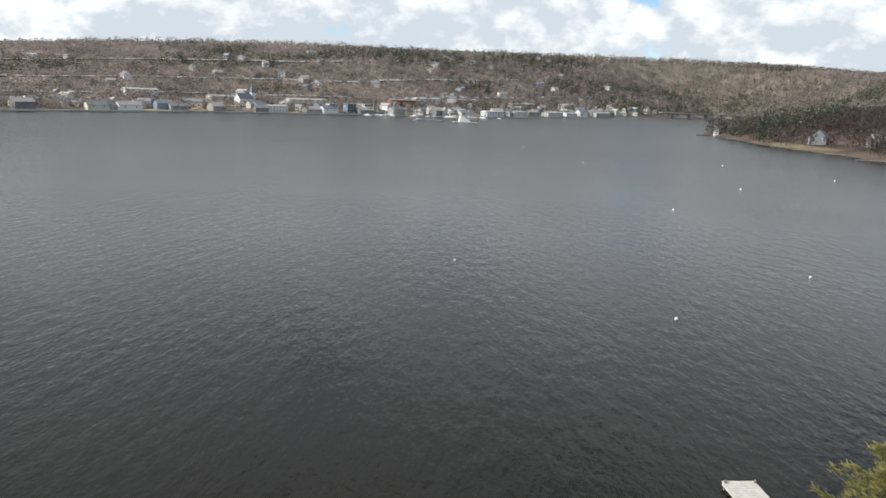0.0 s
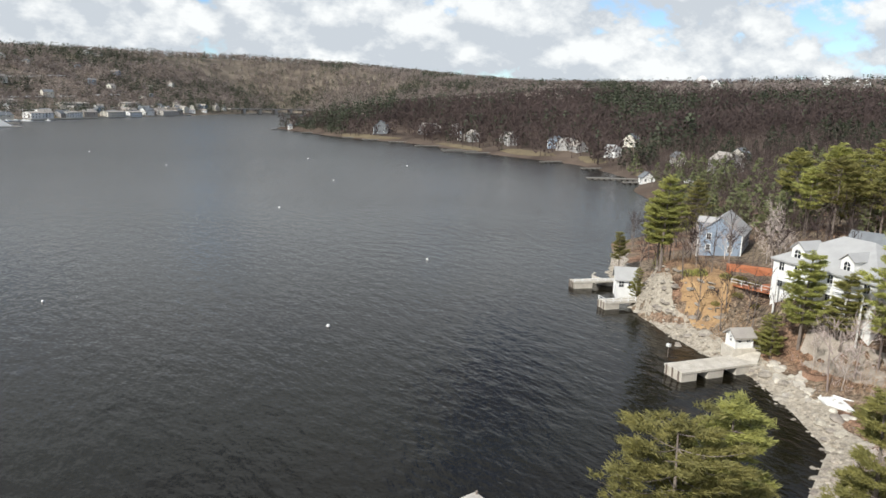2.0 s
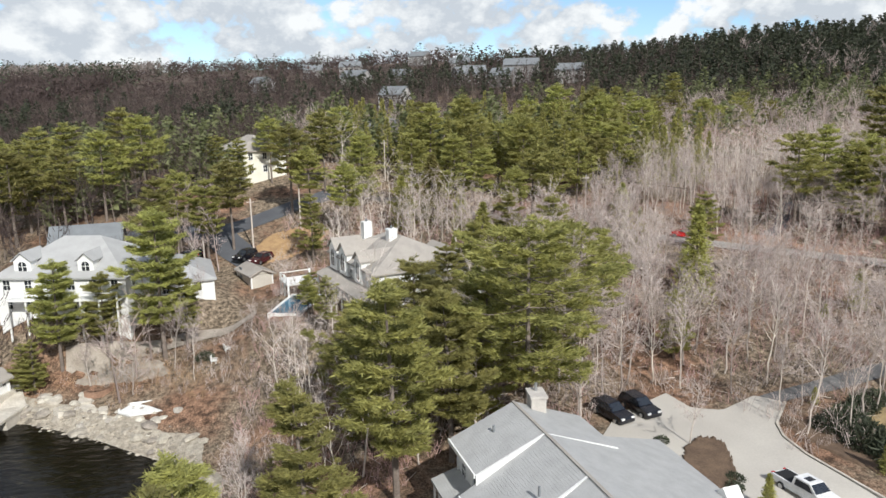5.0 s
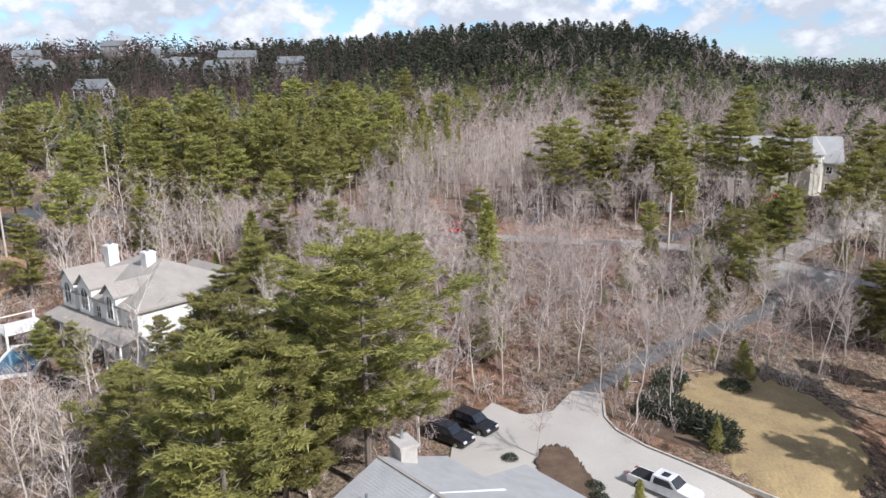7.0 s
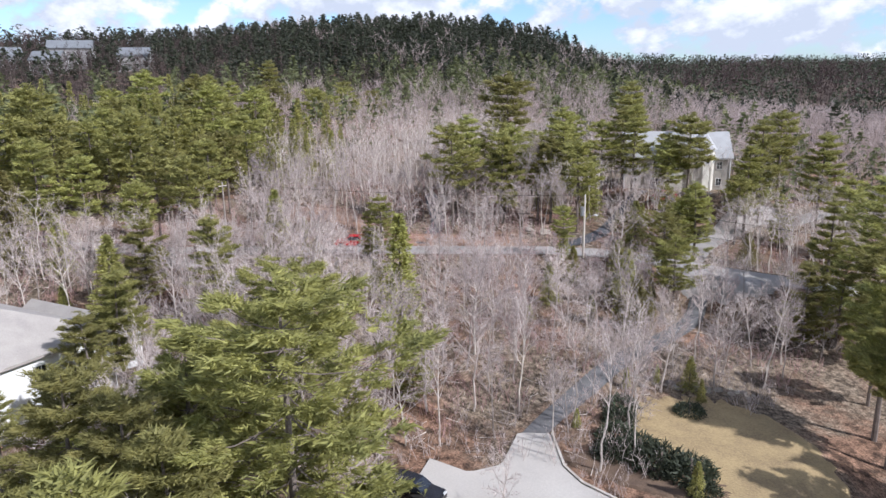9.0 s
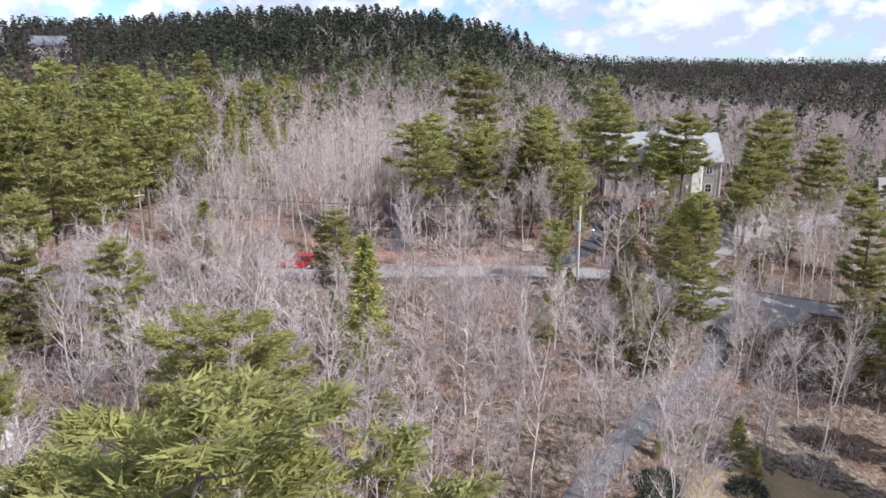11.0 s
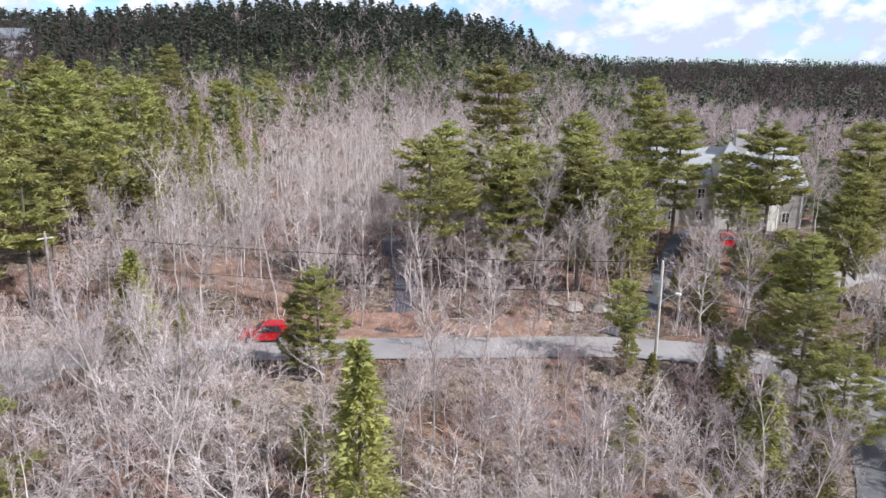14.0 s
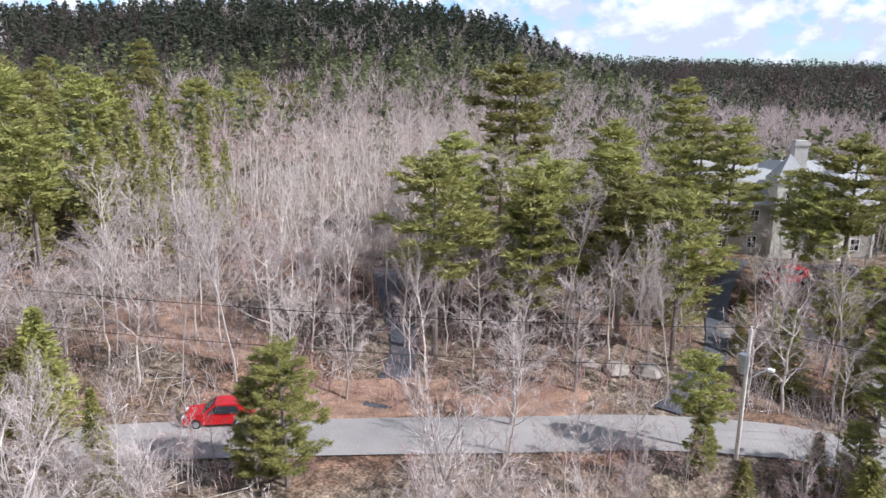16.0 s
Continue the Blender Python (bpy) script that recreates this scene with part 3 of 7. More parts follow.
# ---- trees ----
def pine_shape(rng, height=18.0, spread=4.2, base=0.3, whorls=10, per=6, tufts=44, blades=17, size=0.4, dome=1.9, slim=0.24):
    """A white pine: a tapering trunk and flat, layered boughs that end in fans of needle tufts."""
    trunk, crown = Geo(), Geo()
    bend = rng.normal(0, 0.25, 2)
    zs = np.linspace(-0.6, height * 0.97, 9)
    f = zs / height
    line = np.stack([bend[0] * f * f * 2, bend[1] * f * f * 2, zs], -1)
    trunk.tube(line, 0.27 * (1 - f) ** 0.8 * height / 18 + 0.03, 7)
    tv = []
    for w in range(whorls):
        fz = base + (1 - base) * (w + rng.uniform(-0.15, 0.15)) / whorls
        fz = min(max(fz, base * 0.9), 0.97)
        rel = (fz - base) / (1 - base)
        reach = spread * (0.6 + 0.4 * min(1, rel * 4)) * (1 - max(0, rel) ** dome) ** 0.8 + 0.5
        c = np.array([np.interp(fz * height, zs, line[:, 0]), np.interp(fz * height, zs, line[:, 1]), fz * height])
        a0 = rng.uniform(0, 6.28)
        for k in range(per):
            if rng.random() < 0.16:
                continue
            a = a0 + k * 6.283 / per + rng.normal(0, 0.3)
            L = reach * rng.uniform(0.5, 1.22)
            lift = rng.uniform(-0.03, 0.06) + 0.22 * rel
            q = np.linspace(0, 1, 5)
            bow = np.stack([np.cos(a) * L * q, np.sin(a) * L * q, L * (lift * q + 0.10 * q * q - 0.08 * np.sin(q * 3.1))], -1) + c
            trunk.tube(bow, 0.04 * (1.15 - q) + 0.008, 3, False)
            m = max(4, int(tufts * (0.35 + 0.65 * L / spread)))
            mc = max(2, m // 4)                      # tufts sit in clumps of four
            m = mc * 4
            tq = np.repeat(rng.uniform(0.10, 1.0, mc) ** 0.62, 4)
            side = np.repeat(rng.uniform(-1, 1, mc), 4) * 0.42 * L * np.sin(np.clip(tq, 0.15, 0.97) * 3.0) ** 0.7 + rng.normal(0, 0.24, m)
            tq = tq + rng.normal(0, 0.22, m) / max(L, 1.0)
            px = np.cos(a) * L * tq - np.sin(a) * side
            py = np.sin(a) * L * tq + np.cos(a) * side
            pz = np.interp(tq, q, bow[:, 2] - c[2]) + rng.normal(0, 0.07, m) + 0.08
            tv.append(np.stack([px + c[0], py + c[1], pz + c[2], a + side / L * 1.2], -1))
    top = np.stack([line[-1, 0] + rng.normal(0, 0.3, 16), line[-1, 1] + rng.normal(0, 0.3, 16), height * rng.uniform(0.92, 1.01, 16), rng.uniform(0, 6.3, 16)], -1)
    tv = np.vstack(tv + [top])
    N = len(tv)
    ang = tv[:, 3:4] + rng.normal(0, 0.95, (N, blades))
    up = rng.normal(0.22, 0.30, (N, blades))
    L = size * rng.uniform(0.8, 1.5, (N, blades))
    d = np.stack([np.cos(ang) * np.cos(up), np.sin(ang) * np.cos(up), np.sin(up)], -1) * L[..., None]
    side = np.cross(d, rng.normal(0, 0.9, (N, blades, 3)) + np.array([0, 0, 0.7]))
    side /= np.linalg.norm(side, axis=-1, keepdims=True) + 1e-9
    side *= (L * rng.uniform(0.6, 1.1, (N, blades)) * slim)[..., None]
    o = tv[:, None, :3] + rng.normal(0, 0.16, (N, blades, 3)) * size * 2 * np.array([1.4, 1.4, 0.5])
    v = np.stack([o - side * 0.5, o + side * 0.5, o + d], 2).reshape(-1, 3)
    crown.add(v, np.arange(len(v)).reshape(-1, 3))
    return trunk, crown


def spruce_shape(rng, height=9.0, spread=2.2, rows=26, per=9, blades=5, droop=-0.25, fill=1.0, leaf=1.0):
    """A narrow conical evergreen with short drooping sprays."""
    trunk, crown = Geo(), Geo()
    zs = np.linspace(-0.5, height, 5)
    trunk.tube(np.stack([zs * 0, zs * 0, zs], -1), 0.14 * (1 - np.clip(zs / height, 0, 1)) + 0.02, 5)
    vs = []
    for w in range(rows):
        f = (w + 0.5) / rows
        r = spread * ((1 - f) ** 0.85) + 0.12
        for k in range(per):
            a = rng.uniform(0, 6.283)
            R = r * rng.uniform(0.55, 1.12)
            for j in range(blades):
                q = rng.uniform(0.25, 1.0)
                o = np.array([math.cos(a) * R * q, math.sin(a) * R * q, height * (0.06 + 0.94 * f) + droop * R * q + rng.normal(0, 0.12)])
                aa = a + rng.normal(0, 0.8)
                Ln = rng.uniform(0.25, 0.5) * (0.6 + 0.25 * spread) * leaf
                d = np.array([math.cos(aa), math.sin(aa), rng.uniform(-0.3, 0.5)]) * Ln
                s = np.cross(d, rng.normal(0, 1, 3))
                s *= Ln * 0.24 * fill / (np.linalg.norm(s) + 1e-9)
                vs += [o - s, o + s, o + d]
    v = np.array(vs)
    crown.add(v, np.arange(len(v)).reshape(-1, 3))
    return trunk, crown


def slivers(g, o, d, w, rng):
    """Fine twigs: one thin tapering blade for each start and direction."""
    o, d = np.asarray(o, float), np.asarray(d, float)
    s = np.cross(d, rng.normal(0, 1, d.shape))
    s *= (np.broadcast_to(w, len(d)) / 2 / (np.linalg.norm(s, axis=1) + 1e-9))[:, None]
    v = np.stack([o - s, o + s, o + d], 1).reshape(-1, 3)
    return g.add(v, np.arange(len(v)).reshape(-1, 3))


def unit(v):
    return v / (np.linalg.norm(v, axis=-1, keepdims=True) + 1e-9)


def bare_shape(rng, height=13.0, limbs=11, subs=8, twigs=12, lean=0.5, fork=0.35, width=1.0, thick=1.0):
    """A leafless hardwood: trunk and arching limbs in one mesh; branchlets and a haze of fine twigs in another."""
    trunk, fine = Geo(), Geo()
    k_ = height / 13
    top = height * 0.76
    zs = np.linspace(-0.5, top, 8)
    f = np.clip(zs / top, 0, 1)
    lx, ly = rng.normal(0, lean, 2)
    wob = np.cumsum(rng.normal(0, 0.12, (8, 2)), 0)
    line = np.stack([lx * f + wob[:, 0], ly * f + wob[:, 1], zs], -1)
    trunk.tube(line, thick * (0.125 * (1 - f) ** 0.75 + 0.02) * k_, 5)
    to, td = [], []
    for i in range(limbs):
        g = min(fork + (1 - fork) * (i + rng.uniform(0, 0.8)) / limbs, 0.99)
        p = np.array([np.interp(g, f, line[:, k]) for k in range(3)])
        a = i * 2.4 + rng.normal(0, 0.5)
        L = height * rng.uniform(0.22, 0.40) * (1.2 - 0.55 * g)
        d = unit(np.array([math.cos(a) * width, math.sin(a) * width, rng.uniform(0.5, 1.1) + 0.45 * g]))
        q = np.linspace(0, 1, 5)[:, None]
        bend = rng.normal(0, 0.16, 3)
        limb = p + d * L * q + (np.array([0, 0, 0.16]) + bend) * L * q * q + rng.normal(0, 0.025, (5, 3)) * L * q
        trunk.tube(limb, thick * (0.046 * (1 - q[:, 0]) + 0.010) * k_, 3, False)
        for s in range(subs):
            t = rng.uniform(0.22, 1.0)
            o = np.array([np.interp(t, q[:, 0], limb[:, k]) for k in range(3)])
            sd = unit(d + rng.normal(0, 0.62, 3) + np.array([0, 0, 0.1]))
            sl = L * rng.uniform(0.26, 0.52)
            fine.spike(o, o + sd * sl, thick * 0.017 * k_)
            tt = rng.uniform(0.12, 1.0, twigs)[:, None]
            to.append(o + sd * sl * tt)
            td.append(unit(sd + rng.normal(0, 0.62, (twigs, 3)) + np.array([0, 0, 0.12])) * sl * rng.uniform(0.3, 0.75, (twigs, 1)))
    slivers(fine, np.vstack(to), np.vstack(td), 0.030 * k_ * thick ** 0.5, rng)
    return trunk, fine


def tree_thing(name, shape, mats, m, label, category, group, parts=("trunk", "crown")):
    e = thing(name, m, label, category, group)
    for g, mt, pn in zip(shape, mats, parts):
        part(pn, g, mt, e)
    return e


def place(x, y, turn, scale=1.0, tall=1.0, sink=0.0, z=None):
    z = gz(x, y) if z is None else z
    return Matrix.Translation((x, y, z - sink)) @ Matrix.Rotation(turn, 4, "Z") @ Matrix.Diagonal((scale, scale, scale * tall, 1))


rt = np.random.default_rng(11)
PINES = []
for kk in range(6):
    PINES.append(pine_shape(rt, 18.0, (4.2, 4.7, 3.6, 4.0, 4.0, 6.3)[kk], (0.30, 0.20, 0.40, 0.14, 0.32, 0.36)[kk], size=0.44, dome=(1.9, 2.2, 1.7, 1.8, 2.0, 4.0)[kk]))
SPRUCES = [spruce_shape(rt, 9.0, w, 34, 13, 10, -0.12, 1.2, 0.62) for w in (2.0, 2.6, 1.6)]
BARES = [bare_shape(rt, 13.0, (11, 13, 10, 12, 11, 15)[kk], 9, 13, 0.8, (0.48, 0.30, 0.55, 0.38, 0.5, 0.24)[kk], (0.8, 1.2, 0.65, 1.0, 0.75, 1.4)[kk], (0.75, 1.0, 0.7, 0.95, 0.8, 1.3)[kk]) for kk in range(6)]
STAND = [spruce_shape(rt, 14.0, w, 30, 9, 5, -0.1, 1.5, 0.85) for w in (2.2, 2.7, 3.2)]
MID_PINES = [pine_shape(rt, 18.0, (4.2, 4.0, 3.8)[kk], (0.44, 0.24, 0.5)[kk], (8, 10, 8)[kk], 5, 26, 8, 0.66, (2.8, 1.8, 3.0)[kk], 0.34) for kk in range(3)]
LOW_BARE = [bare_shape(rt, 12.0, 9, 6, 11, 0.7, (0.42, 0.3, 0.36, 0.45)[kk], (0.9, 1.35, 1.1, 1.2)[kk], 0.72) for kk in range(4)]

# ---- drives, lawns, banks ----
def patch(name, cx, cy, rx, ry, turn, mat, label, category, lift=0.16, wob=0.18, seed=1, kind="structure", rings=16, seg=110):
    """A draped area with an uneven edge."""
    r = np.random.default_rng(seed)
    ph = r.uniform(0, 6.28, 4)
    a = np.linspace(0, 2 * math.pi, seg, endpoint=False)
    edge = 1 + r.normal(0, 0.035, seg) + wob * (np.sin(2 * a + ph[0]) * 0.5 + np.sin(3 * a + ph[1]) * 0.4 + np.sin(7 * a + ph[2]) * 0.2)
    c, s = math.cos(radians(turn)), math.sin(radians(turn))
    f = np.linspace(0, 1, rings)[1:]
    X = np.r_[0, (f[:, None] * edge * np.cos(a) * rx).ravel()]
    Y = np.r_[0, (f[:, None] * edge * np.sin(a) * ry).ravel()]
    x, y = cx + X * c - Y * s, cy + X * s + Y * c
    z = ground_z(x, y) + lift
    z[1 + (rings - 2) * seg:] -= lift * 1.6
    z[1 + (rings - 3) * seg:] += r.normal(0, min(lift, 0.12) * 0.8, 2 * seg)
    z[1 + (rings - 4) * seg:1 + (rings - 3) * seg] += r.normal(0, min(lift, 0.12) * 0.4, seg)
    t = [(0, 1 + i, 1 + (i + 1) % seg) for i in range(seg)]
    for k in range(rings - 2):
        p, o = 1 + k * seg, 1 + (k + 1) * seg
        for i in range(seg):
            j = (i + 1) % seg
            t += [(p + i, o + i, o + j), (p + i, o + j, p + j)]
    g = Geo().add(np.stack([x, y, z], -1), t)
    ob = part(name, g, mat, smooth=True)
    return tagged(ob, label, category, kind=kind)


M["dry_grass"] = material("dry_grass", (0.40, 0.30, 0.15), (0.24, 0.175, 0.095), 0.35, 0.95, 0.5, fine=14)
M["brown_grass"] = material("brown_grass", (0.18, 0.145, 0.085), (0.115, 0.09, 0.055), 0.1, 0.95, 0.4, fine=20)
M["red_soil"] = material("leaf_bank", (0.40, 0.255, 0.175), (0.17, 0.10, 0.068), 0.7, 0.95, 0.8, fine=9)
M["beach"] = material("gravel_beach", (0.45, 0.405, 0.33), (0.22, 0.19, 0.15), 1.6, 0.95, 0.9, fine=5)
M["mulch"] = material("mulch_bed", (0.17, 0.115, 0.075), (0.09, 0.06, 0.042), 0.8, 0.95, 0.6, fine=10)
M["gravel"] = material("pale_gravel", (0.42, 0.42, 0.41), (0.32, 0.32, 0.31), 0.4, 0.95, 0.4, fine=20)

M["path_gravel"] = material("path_gravel", (0.38, 0.34, 0.29), (0.22, 0.185, 0.15), 0.5, 0.95, 0.5, fine=12)
M["bluff_grass"] = material("bluff_grass", (0.44, 0.29, 0.145), (0.24, 0.15, 0.08), 0.6, 0.95, 0.6, fine=9)
# darker than the court it joins: the trees' shade is in the colour
M["lane"] = material("shaded_lane", (0.16, 0.157, 0.155), (0.10, 0.098, 0.096), 0.3, 0.9, 0.2, fine=25)
M["cobble"] = material("cobble_stone", (0.42, 0.375, 0.31), (0.22, 0.19, 0.15), 1.0, 0.9, 0.5, fine=6, spread=0.4, island=True)

SIDE = [(82, -56, 12), (87, -70, 11), (88, -84, 11), (84, -106, 11), (80, -130, 11)]
DRIVE = [(66.8, -5.5), (68, -8), (69.4, -14), (70.2, -20), (71, -27), (70.8, -34), (72, -43), (76, -52)]
tagged(part("road", ribbon(SIDE, 1.8, 0.09), M["asphalt"]), "pale asphalt lane branching off through the woods", "road", kind="structure")
tagged(part("driveway", ribbon(DRIVE, 1.15, 0.12), M["lane"]), "narrow drive climbing through bare trees, coloured dark for their shade", "driveway", kind="structure")
tagged(part("driveway", ribbon([(112.4, -30.4), (114, -34), (117, -38.5), (124, -43), (131, -48)], 1.2, 0.15), M["dark_asphalt"]), "short dark track climbing off the road", "driveway", kind="structure")
# dark surface here stands for the shade of the pines on this drive
tagged(part("driveway", ribbon([(97.0, -46.6), (97.6, -52), (98.8, -60), (104.5, -72), (106, -82)], 1.05, 0.14), M["dark_asphalt"]), "drive up to the stone house, coloured dark for tree shade", "driveway", kind="structure")
LOOP = [(134, 86), (139.2, 79.6), (138, 71), (136, 65), (136.2, 59.5), (139.5, 54.5), (145, 48), (152, 40), (162, 31)]
SPUR = [(136, 63), (131, 60.4), (127, 57.5), (122.4, 53.4)]
tagged(part("driveway", ribbon(LOOP, 2.5, 0.1), M["dark_asphalt"]), "dark asphalt drive curving behind the white house", "driveway", kind="structure")
tagged(part("driveway", ribbon(SPUR, 2.8, 0.14), M["dark_asphalt"]), "dark asphalt spur where cars are parked", "driveway", kind="structure")

# parking court with its kerb and planted island
court = Geo()
court_out = [(71, 2.2), (67, 1.2), (66, -1.8), (69, -7), (66.6, -9), (62, -5.2), (59.3, -4.3), (55.6, -4.4), (51, -5.5), (44, -7.2), (40, -3), (40, 5), (50.5, 9), (62, 12.6), (66.5, 9.5)]
cx0, cy0 = 60.0, 3.0
co_xy = np.array(court_out + court_out[:1], float)
co_s = np.r_[0, np.cumsum(np.hypot(*np.diff(co_xy, axis=0).T))]
co_q = np.linspace(0, co_s[-1], 121)[:-1]
ring_xy = np.stack([np.interp(co_q, co_s, co_xy[:, 0]), np.interp(co_q, co_s, co_xy[:, 1])], -1)
fr = np.linspace(0.02, 1, 16)
cp = np.array([cx0, cy0]) + fr[:, None, None] * (ring_xy - (cx0, cy0))[None]
cz = ground_z(cp[..., 0], cp[..., 1]) + 0.16
ids = np.arange(16 * 120).reshape(16, 120)
a, b2, c, d = ids[:-1], ids[1:], np.roll(ids[1:], -1, 1), np.roll(ids[:-1], -1, 1)
court.add(np.concatenate([cp, cz[..., None]], -1).reshape(-1, 3), np.stack([np.stack([a, b2, c], -1), np.stack([a, c, d], -1)], 2).reshape(-1, 3))
tagged(part("driveway", court, M["drive"]), "pale sunlit paved parking court beside the house", "driveway", kind="structure")
kg = Geo()
kerb_line = [(66.6, -9.1), (62, -5.4), (59.3, -4.5), (55.6, -4.6), (51, -5.7), (44, -7.4)]
for (ax, ay), (bx, by) in zip(kerb_line[:-1], kerb_line[1:]):
    an = math.degrees(math.atan2(by - ay, bx - ax))
    ln = math.hypot(bx - ax, by - ay)
    kg.box((0, -0.11, -0.1), (ln, 0.11, 0.26), pose(ax, ay, gz(ax, ay) + 0.02, 0, 0, an))
tagged(part("kerb", kg, M["concrete"]), "pale concrete kerb edging the parking court", "kerb", kind="structure")
patch("planting_bed", 55.2, 5.0, 6.2, 2.3, -26, M["mulch"], "brown mulch bed set in the parking court", "planting bed", 0.32, 0.12, 4)
patch("planting_bed", 56.5, -9.6, 7.5, 2.6, 17, M["mulch"], "dark brown mulch bed under the hedge", "planting bed", 0.15, 0.2, 31)
patch("lawn", 53, -18, 14, 7.8, -38, M["dry_grass"], "golden dry lawn dappled with tree shade", "lawn", 0.15, 0.15, 5)
patch("lawn", 129.5, 48.5, 8.5, 4.2, -42, M["bluff_grass"], "dry tan grass inside the drive loop", "lawn", 0.2, 0.2, 6)
patch("lawn", 100, 98, 8.5, 5.0, 55, M["bluff_grass"], "dry brown grass on top of the shore bluff", "lawn", 0.2, 0.2, 8)
patch("bank", 115.5, -29.2, 11, 2.3, 49, M["red_soil"], "bare red-brown bank above the road", "bank", 0.18, 0.3, 9)
patch("bank", 105.2, -39.6, 6, 2.3, 47, M["red_soil"], "bare red-brown bank above the road", "bank", 0.18, 0.3, 10)
patch("bank", 132, -26, 8, 5.0, 20, M["red_soil"], "leaf-covered red-brown clearing on the slope", "bank", 0.18, 0.3, 12)
tagged(part("garden_path", ribbon([(94.5, 75), (96, 69), (98, 63.5), (100.3, 58), (101.5, 51)], 1.1, 0.22), M["path_gravel"]), "grey gravel path through the garden", "path", kind="structure")
patch("yard", 93.5, 68, 7, 3.0, 75, M["path_gravel"], "pale gravel yard above the shore", "yard", 0.2, 0.2, 13)
for (px, py, prx, pry, pt), sd in zip([(318, 372, 22, 9, 75), (315, 440, 40, 10, 95), (306, 520, 45, 8, 88), (285, 660, 60, 10, 108), (290, 300, 18, 7, 60)], range(20, 30)):
    patch("lawn", px, py, prx * 0.8, pry * 0.6, pt, M["brown_grass"], "brownish shore lawn below the woods", "lawn", 0.15, 0.2, sd)

patch("road", 74.5, -52.2, 8.5, 4.4, 25, M["asphalt"], "broad pale asphalt apron where the lane meets the road", "road", 0.16, 0.1, 15)
patch("road", 125.5, 1.5, 7, 2.6, 62, M["asphalt"], "pale asphalt turning place beside the road", "road", 0.16, 0.1, 16)

# gravel beach along the near shore
bx = SHORE[8:19]
bs = Geo()
seg = np.r_[0, np.cumsum(np.hypot(*np.diff(bx, axis=0).T))]
ss = np.arange(0, seg[-1], 1.2)
bxy = np.stack([np.interp(ss, seg, bx[:, 0]), np.interp(ss, seg, bx[:, 1])], -1)
bt = np.gradient(bxy, axis=0)
bt /= np.linalg.norm(bt, axis=1)[:, None]
bn = np.stack([bt[:, 1], -bt[:, 0]], -1)
offs = np.linspace(-1.6, 3.2, 7)
bp_ = bxy[:, None] + (offs[None] + 0.5 * np.sin(ss * 0.7)[:, None])[..., None] * bn[:, None]
bzz = ground_z(bp_[..., 0], bp_[..., 1]) + 0.12
bv = np.concatenate([bp_, bzz[..., None]], -1)
ids = np.arange(bv.shape[0] * 7).reshape(-1, 7)
a, b2, c, d = ids[:-1, :-1], ids[1:, :-1], ids[1:, 1:], ids[:-1, 1:]
bs.add(bv.reshape(-1, 3), np.stack([np.stack([a, b2, c], -1), np.stack([a, c, d], -1)], 2).reshape(-1, 3))
tagged(part("beach", bs, M["beach"], smooth=True), "narrow gravel and cobble shore at the waterline", "beach", kind="structure")

# boulders along the shore
def rock_geo(r, n=7, m=5):
    g = Geo()
    v = []
    for i in range(m):
        ph = math.pi * i / (m - 1)
        for j in range(n):
            th = 2 * math.pi * j / n
            k = r.uniform(0.75, 1.15)
            v.append((math.sin(ph) * math.cos(th) * k, math.sin(ph) * math.sin(th) * k, 0.62 * math.cos(ph) * r.uniform(0.85, 1.1)))
    t = []
    for i in range(m - 1):
        for j in range(n):
            p, o = i * n + j, i * n + (j + 1) % n
            t += [(p, p + n, o + n), (p, o + n, o)]
    return g.add(v, t)


rr = np.random.default_rng(21)
ROCKS = [mesh_from("boulder", *rock_geo(rr).arrays(), M["rock"]) for _ in range(7)]


def boulder(x, y, s, z=None, flat=1.0):
    ob = new("boulder", ROCKS[rr.integers(7)])
    z = gz(x, y) if z is None else z
    ob.matrix_basis = Matrix.Translation((x, y, max(z, -0.5) + 0.10 * s)) @ Euler((rr.uniform(-0.3, 0.3), rr.uniform(-0.3, 0.3), rr.uniform(0, 6.3))).to_matrix().to_4x4() @ Matrix.Diagonal((s * rr.uniform(0.8, 1.4), s, s * flat * rr.uniform(0.7, 1.1), 1))
    return tagged(ob, "weathered pale grey boulder on the lake shore", "boulder", "shore boulders")


for i in range(230):
    k = rr.uniform(14, len(bxy) - 14)
    x0, y0 = bxy[int(k)]
    o = rr.normal(1.0, 1.6)
    o = min(max(o, -2.6), 5)
    n0 = bn[int(k)]
    boulder(x0 + n0[0] * o, y0 + n0[1] * o, abs(rr.normal(0.34, 0.26)) + 0.14)
ck = rr.integers(3, len(bxy) - 3, 2600)      # cobbles and broken stone along the waterline
co_ = rr.normal(0.7, 0.9, 2600)
cxy = bxy[ck] + bn[ck] * co_[:, None] + rr.normal(0, 0.4, (2600, 2))
cs = np.abs(rr.normal(0.13, 0.11, 2600)) + 0.07
crow = np.column_stack([cxy, np.maximum(ground_z(cxy[:, 0], cxy[:, 1]), -0.3) + 0.1, rr.uniform(0, 6.28, 2600), cs, cs * 0.8])
cw = rr.integers(0, 4, 2600)
CG = [rock_geo(rr, 5, 4) for _ in range(4)]
tagged(part("cobbles", mesh_from("cobbles", *joined([scatter(CG[i].arrays(), crow[cw == i]) for i in range(4)]), M["cobble"]), M["cobble"]), "loose grey cobbles and broken stone on the shore", "stones", kind="stuff")
for i in range(30):   # outcrop under the bluff
    boulder(rr.uniform(92, 100), rr.uniform(90, 108), rr.uniform(0.35, 1.0), flat=0.6)
